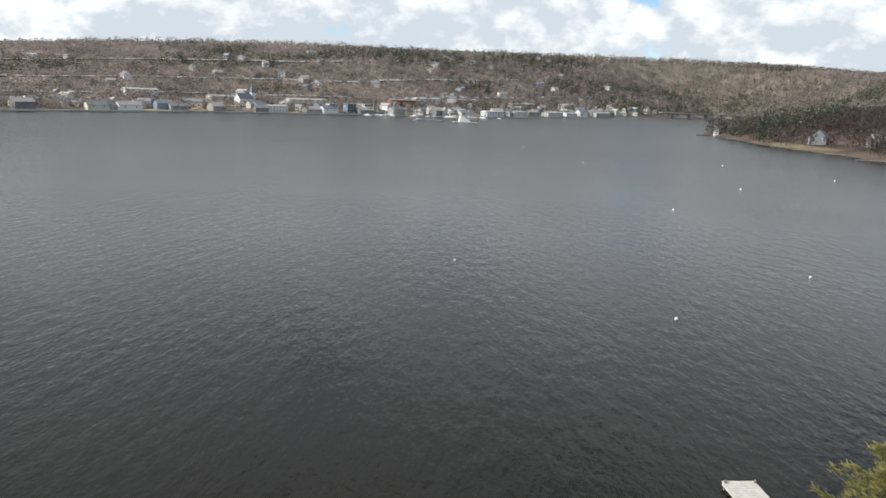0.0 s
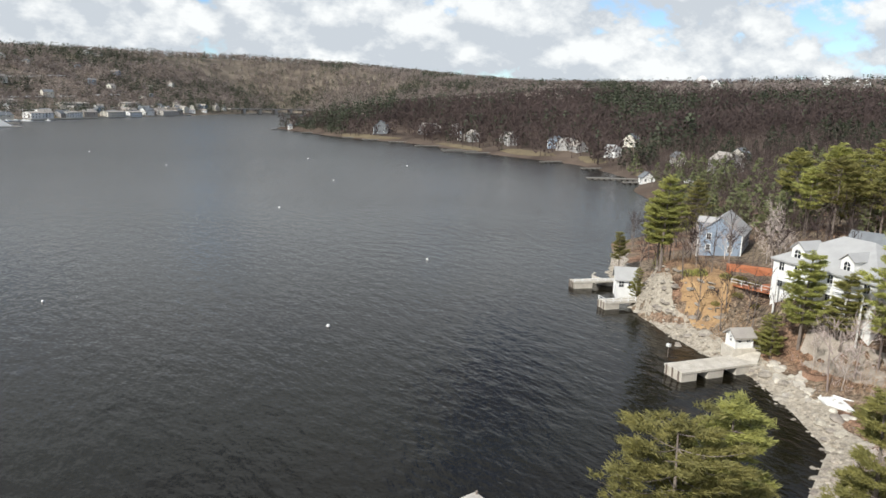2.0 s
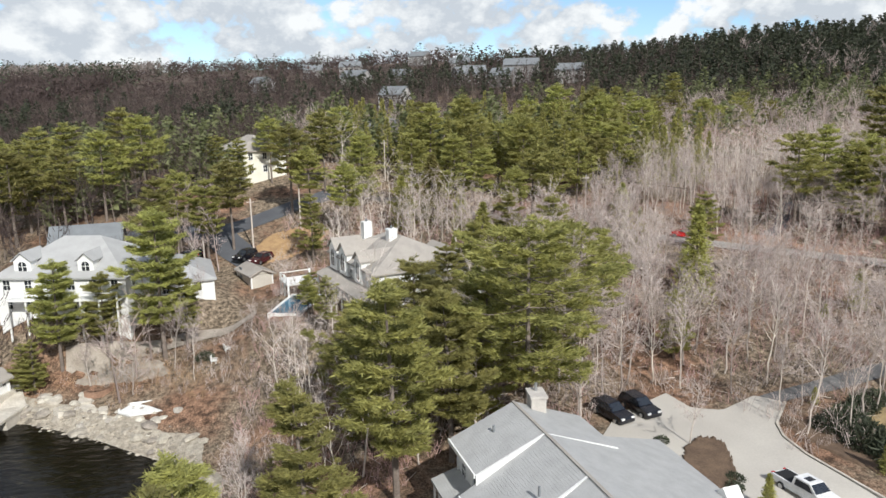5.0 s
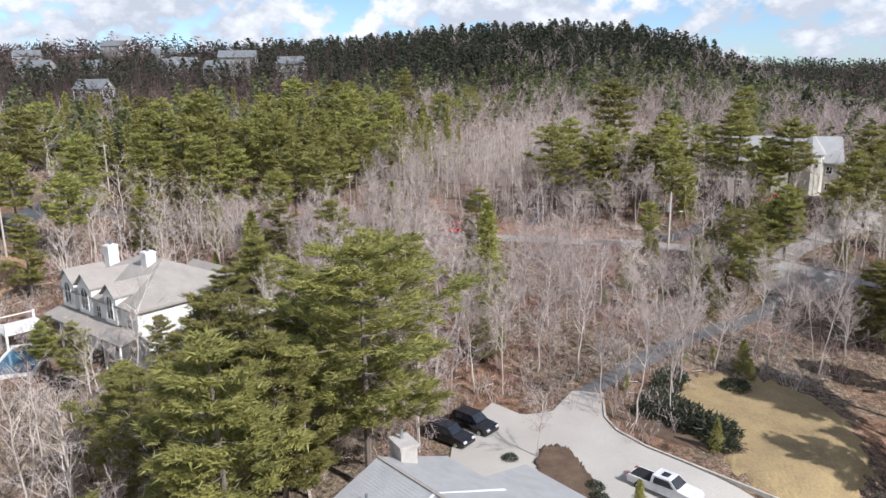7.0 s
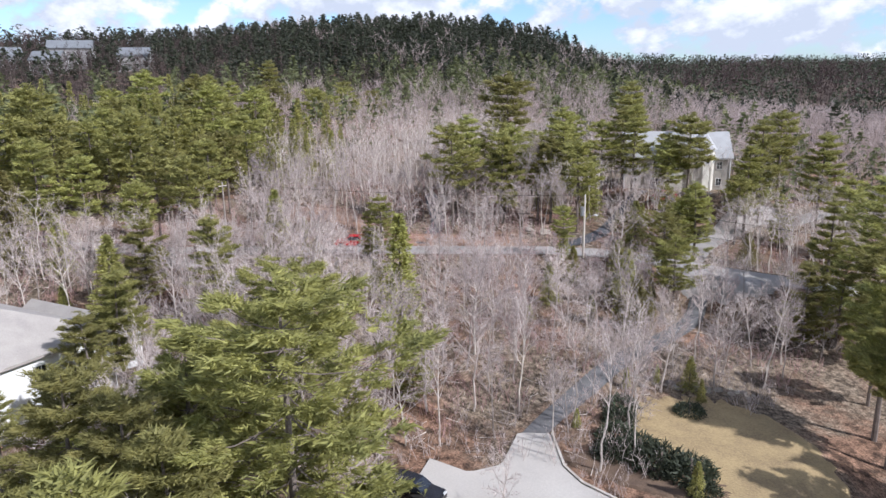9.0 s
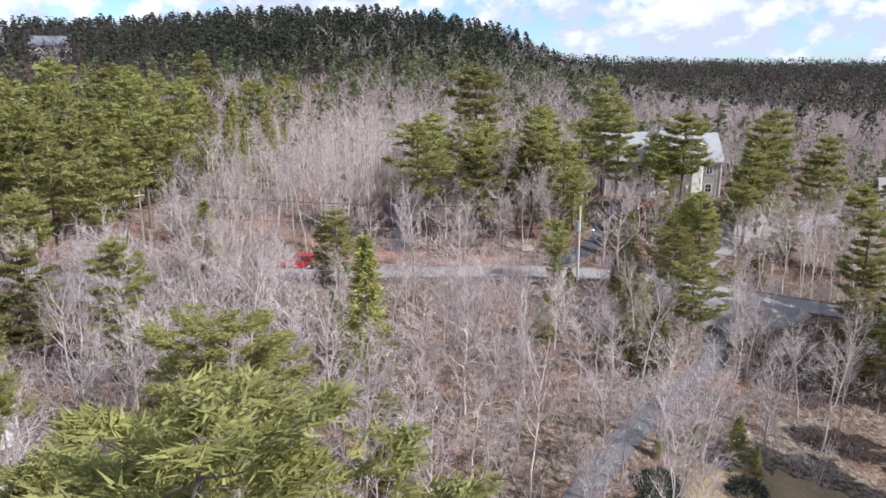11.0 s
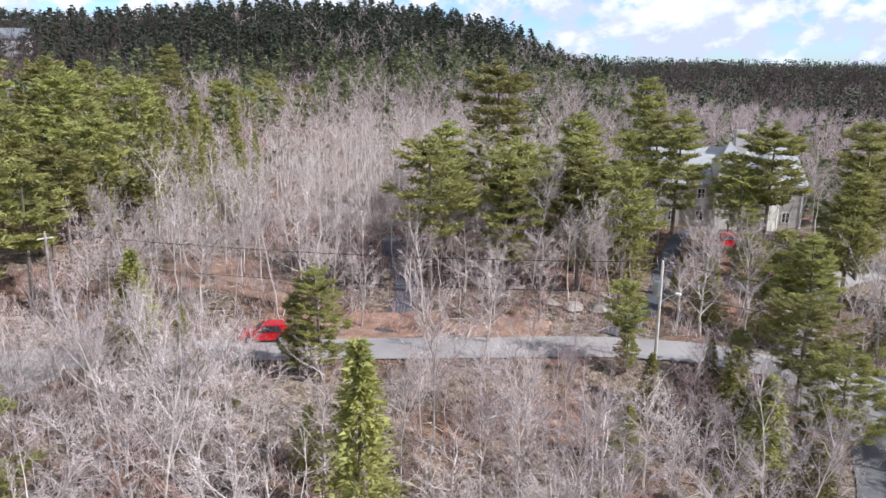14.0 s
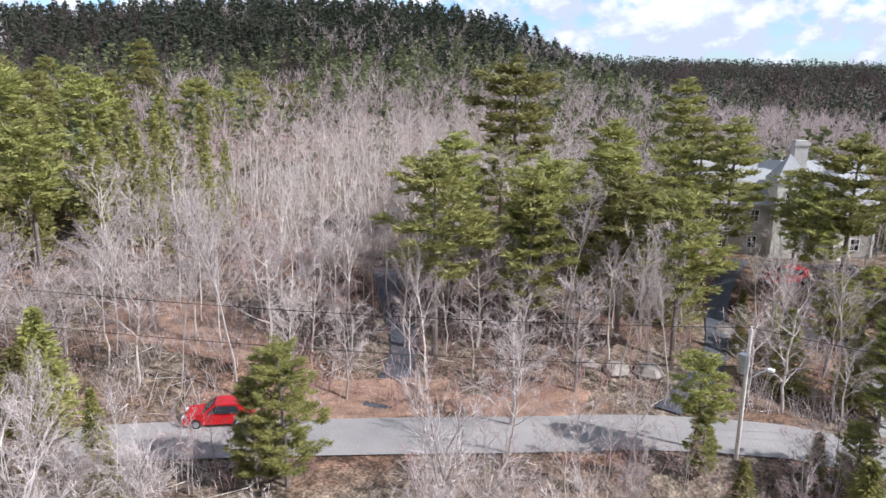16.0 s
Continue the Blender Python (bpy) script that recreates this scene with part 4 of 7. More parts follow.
for i in range(34):   # rubble bank above the lawn
    q_ = i / 33
    boulder(58 + 9 * q_ + rr.normal(0, 0.5), -24.5 - 7 * (1 - q_) + rr.normal(0, 0.6), rr.uniform(0.2, 0.5))
for i in range(18):   # stone wall behind the second house
    q_ = i / 17
    boulder(132 - 6 * q_ + rr.normal(0, 0.3), 13 - 12 * q_ + rr.normal(0, 0.3), rr.uniform(0.5, 0.9))
for x, y, s in ((126.7, -47.6, 1.5), (132.8, -51.7, 1.3), (125, -44, 0.9), (98, -70, 1.4), (95, -73, 1.1), (101, -66, 1.0), (103, -49, 1.2), (105, -47.5, 1.0), (101, -51, 1.3)):
    boulder(x, y, s)

# ---- buildings ----
def window_meshes(w, h, key={}):
    if (w, h) not in key:
        f = Geo()
        t = 0.11
        for lo, hi in (((-w / 2 - t, -0.05, -t), (w / 2 + t, 0.09, 0)), ((-w / 2 - t, -0.05, h), (w / 2 + t, 0.09, h + t)), ((-w / 2 - t, -0.05, 0), (-w / 2, 0.09, h)), ((w / 2, -0.05, 0), (w / 2 + t, 0.09, h)),
                       ((-w / 2, -0.02, h * 0.5 - 0.03), (w / 2, 0.06, h * 0.5 + 0.03)), ((-0.03, -0.02, 0), (0.03, 0.05, h))):
            f.box(lo, hi)
        p = Geo().box((-w / 2, -0.03, 0), (w / 2, 0.02, h))
        key[(w, h)] = (mesh_from("window", *f.arrays(), M["white_paint"]), mesh_from("pane", *p.arrays(), M["glass"]))
    return key[(w, h)]


def window(e, x, y, z, turn, w=1.0, h=1.4):
    """A framed window on a wall: its outer face looks along local +y turned by turn."""
    f, p = window_meshes(w, h)
    a = part("window", f, None, e)
    a.matrix_basis = pose(x, y, z, 0, 0, turn)
    part("pane", p, None, a)
    return a


def gable_roof(L, W, eave, ridge, over=0.5, thick=0.28):
    """Two pitched slabs with the ridge along x."""
    g = Geo()
    s = (ridge - eave) / (W / 2)
    o = W / 2 + over
    zo = eave - over * s
    prof = [(-o, zo), (0, ridge), (o, zo), (o, zo - thick), (0, ridge - thick * 1.1), (-o, zo - thick)]
    m = pose(0, 0, 0, 0, 0, 90)
    for q_ in (prof[0:2] + prof[4:6], prof[1:5]):
        g.extrude([(x, z + 0.15) for x, z in q_], -L / 2 - over, L / 2 + over, m)
    return g


def hip_roof(L, W, eave, ridge, over=0.5, thick=0.25):
    g = Geo()
    a, b = L / 2 + over, W / 2 + over
    r = max(0.3, L / 2 - W / 2 * 0.9)
    v = [(-a, -b, eave), (a, -b, eave), (a, b, eave), (-a, b, eave), (-r, 0, ridge), (r, 0, ridge)]
    v += [(x, y, eave - thick) for x, y, z in v[:4]]
    t = [(0, 1, 5), (0, 5, 4), (1, 2, 5), (2, 3, 4), (2, 4, 5), (3, 0, 4), (0, 7, 1), (0, 6, 7), (1, 8, 2), (1, 7, 8), (2, 9, 3), (2, 8, 9), (3, 6, 0), (3, 9, 6), (6, 8, 7), (6, 9, 8)]
    return g.add(v, t)


def gable_walls(L, W, eave, ridge, base=-4.5):
    g = Geo()
    g.box((-L / 2, -W / 2, base), (L / 2, W / 2, eave))
    for s in (-1, 1):
        x0, x1 = s * L / 2 - 0.15, s * L / 2
        g.extrude([(-W / 2, eave), (W / 2, eave), (0, ridge)], -max(x0, x1), -min(x0, x1), pose(0, 0, 0, 0, 0, 90))
    return g


def house(label, x, y, turn, L, W, eave, ridge, wall, roof, z=None, style="gable", rows=2, cols=4, ends=2, group="", chimneys=(), door=True, ww=0.95, wh=1.35, name="house"):
    """A house with its long side along x: walls, roof, corner trim, windows, door, chimneys."""
    z = gz(x, y) if z is None else z
    e = thing(name, pose(x, y, z, 0, 0, turn), label, "house", group)
    if style == "gable":
        part("wall", gable_walls(L, W, eave, ridge), wall, e)
        part("roof", gable_roof(L, W, eave, ridge), roof, e)
    else:
        part("wall", Geo().box((-L / 2, -W / 2, -4.5), (L / 2, W / 2, eave)), wall, e)
        part("roof", hip_roof(L, W, eave, ridge), roof, e)
    for sx in (-1, 1):
        for sy in (-1, 1):
            cx, cy = sx * L / 2, sy * W / 2
            part("corner_board", Geo().box((cx - 0.12, cy - 0.12, -1.4), (cx + 0.12, cy + 0.12, eave - 0.02)), M["white_paint"], e)
    step = eave / rows
    for r in range(rows):
        zz = r * step + 0.9
        if zz + wh > eave:
            continue
        for c in range(cols):
            xx = -L / 2 + L * (c + 0.5) / cols
            if not (door and r == 0 and c == cols // 2):
                window(e, xx, W / 2, zz, 0, ww, wh)
            window(e, xx, -W / 2, zz, 180, ww, wh)
        for c in range(ends):
            yy = -W / 2 + W * (c + 0.5) / ends
            window(e, L / 2, yy, zz, -90, ww, wh)
            window(e, -L / 2, yy, zz, 90, ww, wh)
    if style == "gable" and ridge - eave > 2.4:
        for s in (-1, 1):
            window(e, s * L / 2, 0, eave + 0.3, -90 * s, ww, min(wh, 1.1))
    if door:
        xx = -L / 2 + L * (cols // 2 + 0.5) / cols
        part("door", Geo().box((xx - 0.5, W / 2 - 0.05, 0), (xx + 0.5, W / 2 + 0.06, 2.05)), M["dark_shingle"], e)
    for cx, cy, top, cw in chimneys:
        g = Geo().box((cx - cw, cy - cw, eave - 0.5), (cx + cw, cy + cw, top))
        g.box((cx - cw - 0.08, cy - cw - 0.08, top - 0.25), (cx + cw + 0.08, cy + cw + 0.08, top - 0.1))
        ch = part("chimney", g, M["white_paint"], e)
        part("chimney_pot", Geo().tube([(cx, cy, top - 0.05), (cx, cy, top + 0.4)], 0.16, 8), M["dark_shingle"], ch)
    return e


def dormer(e, x, y, z, turn, w, h, depth, wall, roof, arched=False):
    """A small gabled dormer, its window looking along local +y turned by turn."""
    d = part("dormer", Geo().box((-w / 2, -depth, 0), (w / 2, 0, h)).extrude([(-w / 2, h), (w / 2, h), (0, h + w * 0.42)], -0.12, 0), wall, e)
    d.matrix_basis = pose(x, y, z, 0, 0, turn)
    o = w / 2 + 0.25
    g = Geo()
    for q_ in ([(-o, h - 0.12), (0, h + w * 0.42 + 0.1), (0, h + w * 0.42 + 0.24), (-o, h + 0.04)], [(o, h - 0.12), (o, h + 0.04), (0, h + w * 0.42 + 0.24), (0, h + w * 0.42 + 0.1)]):
        g.extrude(q_, -depth, 0.3)
    part("dormer_roof", g, roof, d)
    a, b = w * 0.27, h * 0.95
    arch = [(-a, 0.45), (a, 0.45), (a, b * 0.8), (a * 0.6, b * 0.97), (0, b * 1.04), (-a * 0.6, b * 0.97), (-a, b * 0.8)]
    part("pane", Geo().extrude(arch, -0.04, 0.03), M["glass"], d)
    f = Geo()
    for (x0, z0), (x1, z1) in zip(arch, arch[1:] + arch[:1]):
        f.tube([(x0, 0.04, z0), (x1, 0.04, z1)], 0.07, 4)
    f.box((-0.04, 0.0, 0.45), (0.04, 0.07, b)).box((-a, 0.0, b * 0.62), (a, 0.06, b * 0.62 + 0.07))
    part("window_frame", f, M["white_paint"], d)
    return d


# the grey-roofed house under the way: stepped gables beside a long ridge
hn = thing("house", pose(51.6, 23.4, 4.9, 0, 0, 0), "large house with a pale grey shingle roof and stepped white gables", "house")
ax_, ay_ = Vector((-0.978, -0.206, 0)), Vector((-0.206, 0.978, 0))     # along the ridge, and down the lake side
HN = Matrix(((ax_.x, ay_.x, 0, 0), (ax_.y, ay_.y, 0, 0), (0, 0, 1, 0), (0, 0, 0, 1)))


def slab(g, pts, thick=0.25):
    """A roof plane of four or more corners in the house's own axes."""
    p = np.array(pts, float)
    k = len(p)
    v = np.vstack([p, p - (0, 0, thick)])
    t = [(0, i, i + 1) for i in range(1, k - 1)] + [(k, k + i + 1, k + i) for i in range(1, k - 1)]
    for i in range(k):
        j = (i + 1) % k
        t += [(i, k + i, k + j), (i, k + j, j)]
    g.add(move(v, HN), t)


RZ = 9.6
sections = [(0.0, 5.2, 7.3, 5.4), (5.2, 11.4, 5.9, 6.6), (11.4, 19.0, 4.9, 7.8)]
for i, (s0, s1, ez, w) in enumerate(sections):
    g = Geo()
    slab(g, [(s0 - (0.5 if i == 0 else 0), 0, RZ), (s1, 0, RZ), (s1, w, ez), (s0 - (0.5 if i == 0 else 0), w, ez)])
    part("roof", g, M["course_shingle"], hn)
    g = Geo()
    g.box((s0 + 0.1, 0.2, -1.5), (s1 - 0.1, w - 0.6, ez - 0.1), HN)
    g.add(move(np.array([(s0 + 0.12, 0, RZ - 0.3), (s0 + 0.12, w - 0.4, ez - 0.2), (s0 + 0.12, w - 0.4, -1), (s0 + 0.12, 0, -1)], float), HN), [(0, 1, 2), (0, 2, 3)])
    g.add(move(np.array([(s1 - 0.12, 0, RZ - 0.3), (s1 - 0.12, w - 0.4, ez - 0.2), (s1 - 0.12, w - 0.4, -1), (s1 - 0.12, 0, -1)], float), HN), [(0, 2, 1), (0, 3, 2)])
    part("wall", g, M["white_paint"], hn)
    if i < 2:
        g = Geo()   # white step wall between two roof planes
        nz = sections[i + 1][2]
        nw = sections[i + 1][3]
        low = RZ - (RZ - nz) * (w / nw)
        v = np.array([(s1 + 0.02, 0.1, RZ), (s1 + 0.02, w, ez), (s1 + 0.02, w, low - 0.3), (s1 + 0.22, 0.1, RZ), (s1 + 0.22, w, ez), (s1 + 0.22, w, low - 0.3)], float)
        g.add(move(v, HN), [(0, 1, 2), (3, 5, 4), (0, 3, 4), (0, 4, 1), (1, 4, 5), (1, 5, 2)])
        part("gable_step", g, M["white_paint"], hn, "white board step between the roof planes")
    for k in range(2):
        yy, xx = w - 0.6, s0 + (s1 - s0) * (k + 0.5) / 2
        p = HN @ Vector((xx, yy, ez - 2.6))
        window(hn, p.x, p.y, p.z, math.degrees(math.atan2(ay_.y, ay_.x)) - 90, 0.9, 1.5)
# the landward planes: a short gable, then a long low slope over the garage
g = Geo()
slab(g, [(-0.5, 0, RZ), (-0.5, -6.0, 7.4), (5.2, -6.0, 7.4), (5.2, 0, RZ)])
part("roof", g, M["course_shingle"], hn)
g = Geo()
slab(g, [(5.2, 0, RZ), (5.2, -5.4, 6.9), (1.2, -12.6, 4.9), (13.0, -12.2, 4.9), (19.0, -8.0, 6.3), (19.0, 0, RZ)])
part("roof", g, M["course_shingle"], hn)
g = Geo()
g.box((0, -5.5, -1.5), (5.1, 0, 7.0), HN)
g.box((2.4, -11.6, -1.5), (12.6, 0, 4.6), HN)
g.box((12.6, -7.4, -1.5), (18.8, 0, 4.6), HN)
v = np.array([(5.22, 0.0, RZ), (5.22, -6.0, 7.4), (5.22, -6.0, 6.2), (5.40, 0.0, RZ), (5.40, -6.0, 7.4), (5.40, -6.0, 6.2)], float)
g.add(move(v, HN), [(0, 2, 1), (3, 4, 5), (0, 1, 4), (0, 4, 3), (1, 2, 5), (1, 5, 4)])
part("wall", g, M["white_paint"], hn)
g = Geo()      # ridge caps
for s0, s1 in ((-0.5, 19.0),):
    g.box((s0, -0.12, RZ - 0.02), (s1, 0.12, RZ + 0.05), HN)
part("ridge_cap", g, M["tan_shingle"], hn)
g = Geo()      # eave boards
g.box((-0.55, 5.38, 7.0), (5.2, 5.5, 7.32), HN)
g.box((5.2, 6.58, 5.6), (11.4, 6.7, 5.92), HN)
part("fascia", g, M["white_paint"], hn)
c0 = HN @ Vector((-0.2, -1.9, 0))
g = Geo().box((c0.x - 0.85, c0.y - 0.6, 4), (c0.x + 0.85, c0.y + 0.6, 10.2)).box((c0.x - 0.95, c0.y - 0.7, 10.0), (c0.x + 0.95, c0.y + 0.7, 10.22))
ch = part("chimney", g, M["brick"], hn, "broad pale masonry chimney")
part("flue", Geo().tube([(c0.x + 0.3, c0.y, 10.15), (c0.x + 0.3, c0.y, 10.9)], 0.13, 8), M["metal"], ch)
for sx, sy in ((1.8, 2.6), (10.5, 3.0)):
    p = HN @ Vector((sx, sy, 0))
    zz = RZ - (RZ - 7.3) * sy / 6.2
    part("roof_vent", Geo().tube([(p.x, p.y, zz - 0.3), (p.x, p.y, zz + 0.4)], 0.09, 6), M["dark_shingle"], hn)
g = Geo()      # small entry gable on the garage slope
m = HN @ pose(10.5, -11.4, 4.8)
g.extrude([(-1.1, 0), (1.1, 0), (0, 1.1)], -1.3, 0.0, m)
part("entry_gable", g, M["white_paint"], hn)
# lower verandah roof towards the lake
g = Geo()
slab(g, [(-0.3, 4.6, 5.0), (5.2, 4.6, 5.0), (5.2, 7.0, 4.3), (-0.3, 7.0, 4.3)], 0.2)
part("verandah_roof", g, M["course_shingle"], hn)
g = Geo()
for k in range(5):
    g.box((-0.2 + 1.25 * k, 6.7, -1.2), (-0.05 + 1.25 * k, 6.85, 4.3), HN)
part("verandah_post", g, M["white_paint"], hn)

# the white house on the bluff
ha = house("white two-storey house with a broad pale grey hipped roof", 106.2, 75.5, 82, 18, 14, 5.4, 9.8, M["white_paint"], M["grey_shingle"], 9.6, "hip", 2, 6, 3)
for dx, dw in ((5.4, 2.4), (-3.4, 2.2)):
    dormer(ha, dx, 6.3, 5.5, 0, dw, 2.0, 4.5, M["white_paint"], M["grey_shingle"])
g = Geo()   # balcony across the lake front
g.box((-8.8, 7.0, 2.5), (6.5, 9.2, 2.75))
part("balcony", g, M["white_paint"], ha)
for k in range(7):
    part("balcony_post", Geo().box((-8.7 + 2.5 * k, 8.95, -4), (-8.5 + 2.5 * k, 9.15, 3.75)), M["white_paint"], ha)
part("balcony_rail", Geo().box((-8.8, 9.0, 3.6), (6.5, 9.1, 3.7)).box((-8.8, 9.02, 3.1), (6.5, 9.08, 3.16)), M["white_paint"], ha)
house("low white wing with a grey gabled roof", 112.5, 64.0, 15, 13, 9, 2.6, 5.0, M["white_paint"], M["grey_shingle"], 9.4, "hip", 1, 4, 2, name="house_wing")
house("garage building with a dark slate-grey gabled roof", 130.5, 84, 103, 11, 8.5, 3.6, 6.3, M["white_paint"], M["dark_shingle"], 10.6, "gable", 1, 3, 2, name="garage")

# the second white house, with three gabled bays and two chimneys
hb = house("large white house with weathered brown-grey roof and arched bays", 101.5, 30.5, 22, 17, 14, 6.6, 10.0, M["white_paint"], M["tan_shingle"], 9.0, "hip", 2, 5, 3, chimneys=((5.2, 2.4, 11.2, 0.62), (-1.2, 1.2, 11.0, 0.62)))
for dx, dw in ((6.2, 3.0), (2.0, 3.2), (-3.8, 2.6)):
    dormer(hb, dx, 7.5, 4.4, 0, dw, 3.2, 5.5, M["white_paint"], M["tan_shingle"])
g = Geo()
g.extrude([(6.9, 4.3), (9.5, 3.5), (9.5, 3.3), (6.9, 4.0)], -9, 9, pose(0, 0, 0, 0, 0, 90) @ Matrix.Diagonal((1, 1, 1, 1)))
part("porch_roof", g, M["tan_shingle"], hb)
for k in range(6):
    part("porch_post", Geo().box((-8.8 + 3.4 * k, 9.2, -1.5), (-8.6 + 3.4 * k, 9.4, 3.4)), M["white_paint"], hb)
g = Geo().box((8.6, 9, 2.0), (13, 14, 2.25))
part("balcony", g, M["white_paint"], hb)
for px, py in ((8.8, 13.8), (12.8, 13.8), (12.8, 9.2), (10.8, 13.8)):
    part("balcony_post", Geo().box((px - 0.12, py - 0.12, -1.5), (px + 0.12, py + 0.12, 3.3)), M["white_paint"], hb)
part("balcony_rail", Geo().box((8.7, 13.75, 3.1), (12.9, 13.85, 3.2)).box((12.75, 9, 3.1), (12.85, 13.8, 3.2)).box((8.7, 13.77, 2.6), (12.9, 13.83, 2.66)), M["white_paint"], hb)
house("white rear wing with weathered roof", 106.5, 22, 22, 11, 8, 3.8, 6.4, M["white_paint"], M["tan_shingle"], 9.2, "gable", 1, 3, 2, name="house_wing")

# blue house on the point
hbl = house("blue clapboard house with white trim and grey gable roof", 137.2, 124, 30, 13, 9.5, 5.2, 8.9, M["blue_siding"], M["grey_shingle"], 5.6, "gable", 2, 4, 2)
dormer(hbl, -4.5, 5.0, 5.2, 0, 2.4, 2.0, 3.5, M["blue_siding"], M["grey_shingle"])


# pale house above the woods, and the stone house with a turret
house("pale two-storey house with a brown-grey hipped roof in the woods", 166, 60, 35, 12, 10, 5.6, 8.8, M["siding"], M["tan_shingle"], None, "hip", 2, 4, 3)
he = house("pale stone house with steep grey roofs among pines", 107.3, -93.6, 38, 20, 13, 6.5, 10.8, M["siding"], M["grey_shingle"], 16.5, "gable", 2, 5, 2)
g = Geo()
g.prism([(2.4 * math.cos(k * math.pi / 4), 2.4 * math.sin(k * math.pi / 4)) for k in range(8)], -1.5, 8.0, pose(-4.6, 6.4, 0))
part("turret", g, M["siding"], he)
g = Geo()
ring = [(-4.6 + 2.9 * math.cos(k * math.pi / 4), 6.4 + 2.9 * math.sin(k * math.pi / 4), 7.9) for k in range(8)]
g.add(ring + [(-4.6, 6.4, 12.2)], [(k, (k + 1) % 8, 8) for k in range(8)])
part("turret_roof", g, M["grey_shingle"], he, "pointed grey cone roof")
for k in range(8):
    a = k * math.pi / 4 + math.pi / 8
    window(he, -4.6 + 2.24 * math.cos(a), 6.4 + 2.24 * math.sin(a), 5.4, math.degrees(a) - 90, 0.7, 1.6)
g = Geo()
ring = [(0.6 + sx * 1.9, 6.4 + sy * 1.9, 9.4) for sx, sy in ((-1, -1), (1, -1), (1, 1), (-1, 1))]
g.add(ring + [(0.6, 6.4, 12.4)], [(k, (k + 1) % 4, 4) for k in range(4)])
part("pyramid_roof", g, M["grey_shingle"], he)
part("bay", Geo().box((-1.0, 3.5, -1.5), (2.2, 8.0, 9.4)), M["siding"], he)
window(he, 0.6, 8.0, 6.4, 0, 1.0, 1.6)
for k in range(9):
    part("stone_block", Geo().box((-6 + 1.1 * k, 11.6, -2.2), (-4.95 + 1.1 * k, 12.3, 0.15 + 0.1 * (k % 3))), M["brick"], he)
g = Geo().box((-2.9, 1.0, 8), (-1.3, 2.4, 13.6)).box((-3.05, 0.85, 13.0), (-1.15, 2.55, 13.3))
part("chimney", g, M["brick"], he, "tall masonry chimney")
house("grey-brown house half hidden by trees", 70, -128, 20, 16, 11, 5.6, 9, M["siding"], M["tan_shingle"], None, "gable", 2, 4, 2)
house("brown-roofed house among trees by the lane", 46, -112, 30, 14, 10, 5.2, 8.4, M["siding"], M["tan_shingle"], None, "gable", 2, 4, 2)

# houses on the hill beyond the woods
hill_spots = [(391, -52, 30, 18, 8.5), (372, -38, 10, 12, 6), (405, -28, 50, 12, 6), (360, -70, 20, 13, 6), (432, 38, 15, 15, 7), (512, 42, 40, 14, 7), (466, 97, 5, 13, 6), (400, -22, 70, 12, 6), (425, 12, 25, 12, 6), (220, 31, 30, 13, 6), (560, -10, 12, 14, 7), (540, 70, 60, 13, 6), (480, -30, 33, 13, 6), (330, 20, 14, 12, 6)]
for hx, hy, ht, hl, hw in hill_spots:
    # every roof is dark to imitate cloud shadow lying over the hill
    house("grey-sided house with pale trim on the wooded hill", hx, hy, ht + 40, hl, hl * 0.72, hw, hw + 3.4, M["grey_siding"], M["dark_shingle"], None, "gable", 2, 4, 2, "hill houses")

# ---- shore works ----
def railing(e, pts, h=0.95, mat=None, posts=True):
    mat = mat or M["white_paint"]
    for (ax, ay, az), (bx, by, bz) in zip(pts[:-1], pts[1:]):
        ln = math.hypot(bx - ax, by - ay)
        k = max(1, int(ln / 1.6))
        for i in range(k + 1):
            f = i / k
            x, y, z = ax + (bx - ax) * f, ay + (by - ay) * f, az + (bz - az) * f
            part("post", Geo().box((x - 0.06, y - 0.06, z), (x + 0.06, y + 0.06, z + h)), mat, e)
        g = Geo()
        for f in (0.45, 0.97):
            g.tube([(ax, ay, az + h * f), (bx, by, bz + h * f)], 0.05, 4)
        part("rail", g, mat, e)


def crib_pier(x, y, turn, L, W, top, cribs, label, planks=False):
    """A pier: a deck slab on concrete cribs with open water between them. Local x runs out from the shore."""
    e = thing("pier", pose(x, y, 0, 0, 0, turn), label, "pier", "concrete piers")
    n_ = int(L / 1.6)
    for k in range(n_):
        g = Geo().box((L * k / n_ + 0.02, -W / 2, top - 0.3), (L * (k + 1) / n_ - 0.02, W / 2, top + rr.uniform(-0.02, 0.02)))
        part("deck_slab", g, M["concrete"] if not planks else M["deck_wood"], e)
    for c0, c1 in cribs:
        g = Geo()
        v = [(c0, -W / 2 + 0.1), (c1, -W / 2 + 0.1), (c1, W / 2 - 0.1), (c0, W / 2 - 0.1)]
        g.prism(v, -2.5, top - 0.31)
        part("crib", g, M["concrete"], e, "rough stained concrete crib")
    for k in range(3):
        part("fender", Geo().tube([(L + 0.05, -W / 2 + W * (k + 0.5) / 3, -1), (L + 0.05, -W / 2 + W * (k + 0.5) / 3, top + 0.1)], 0.12, 6), M["bark"], e)
    return e


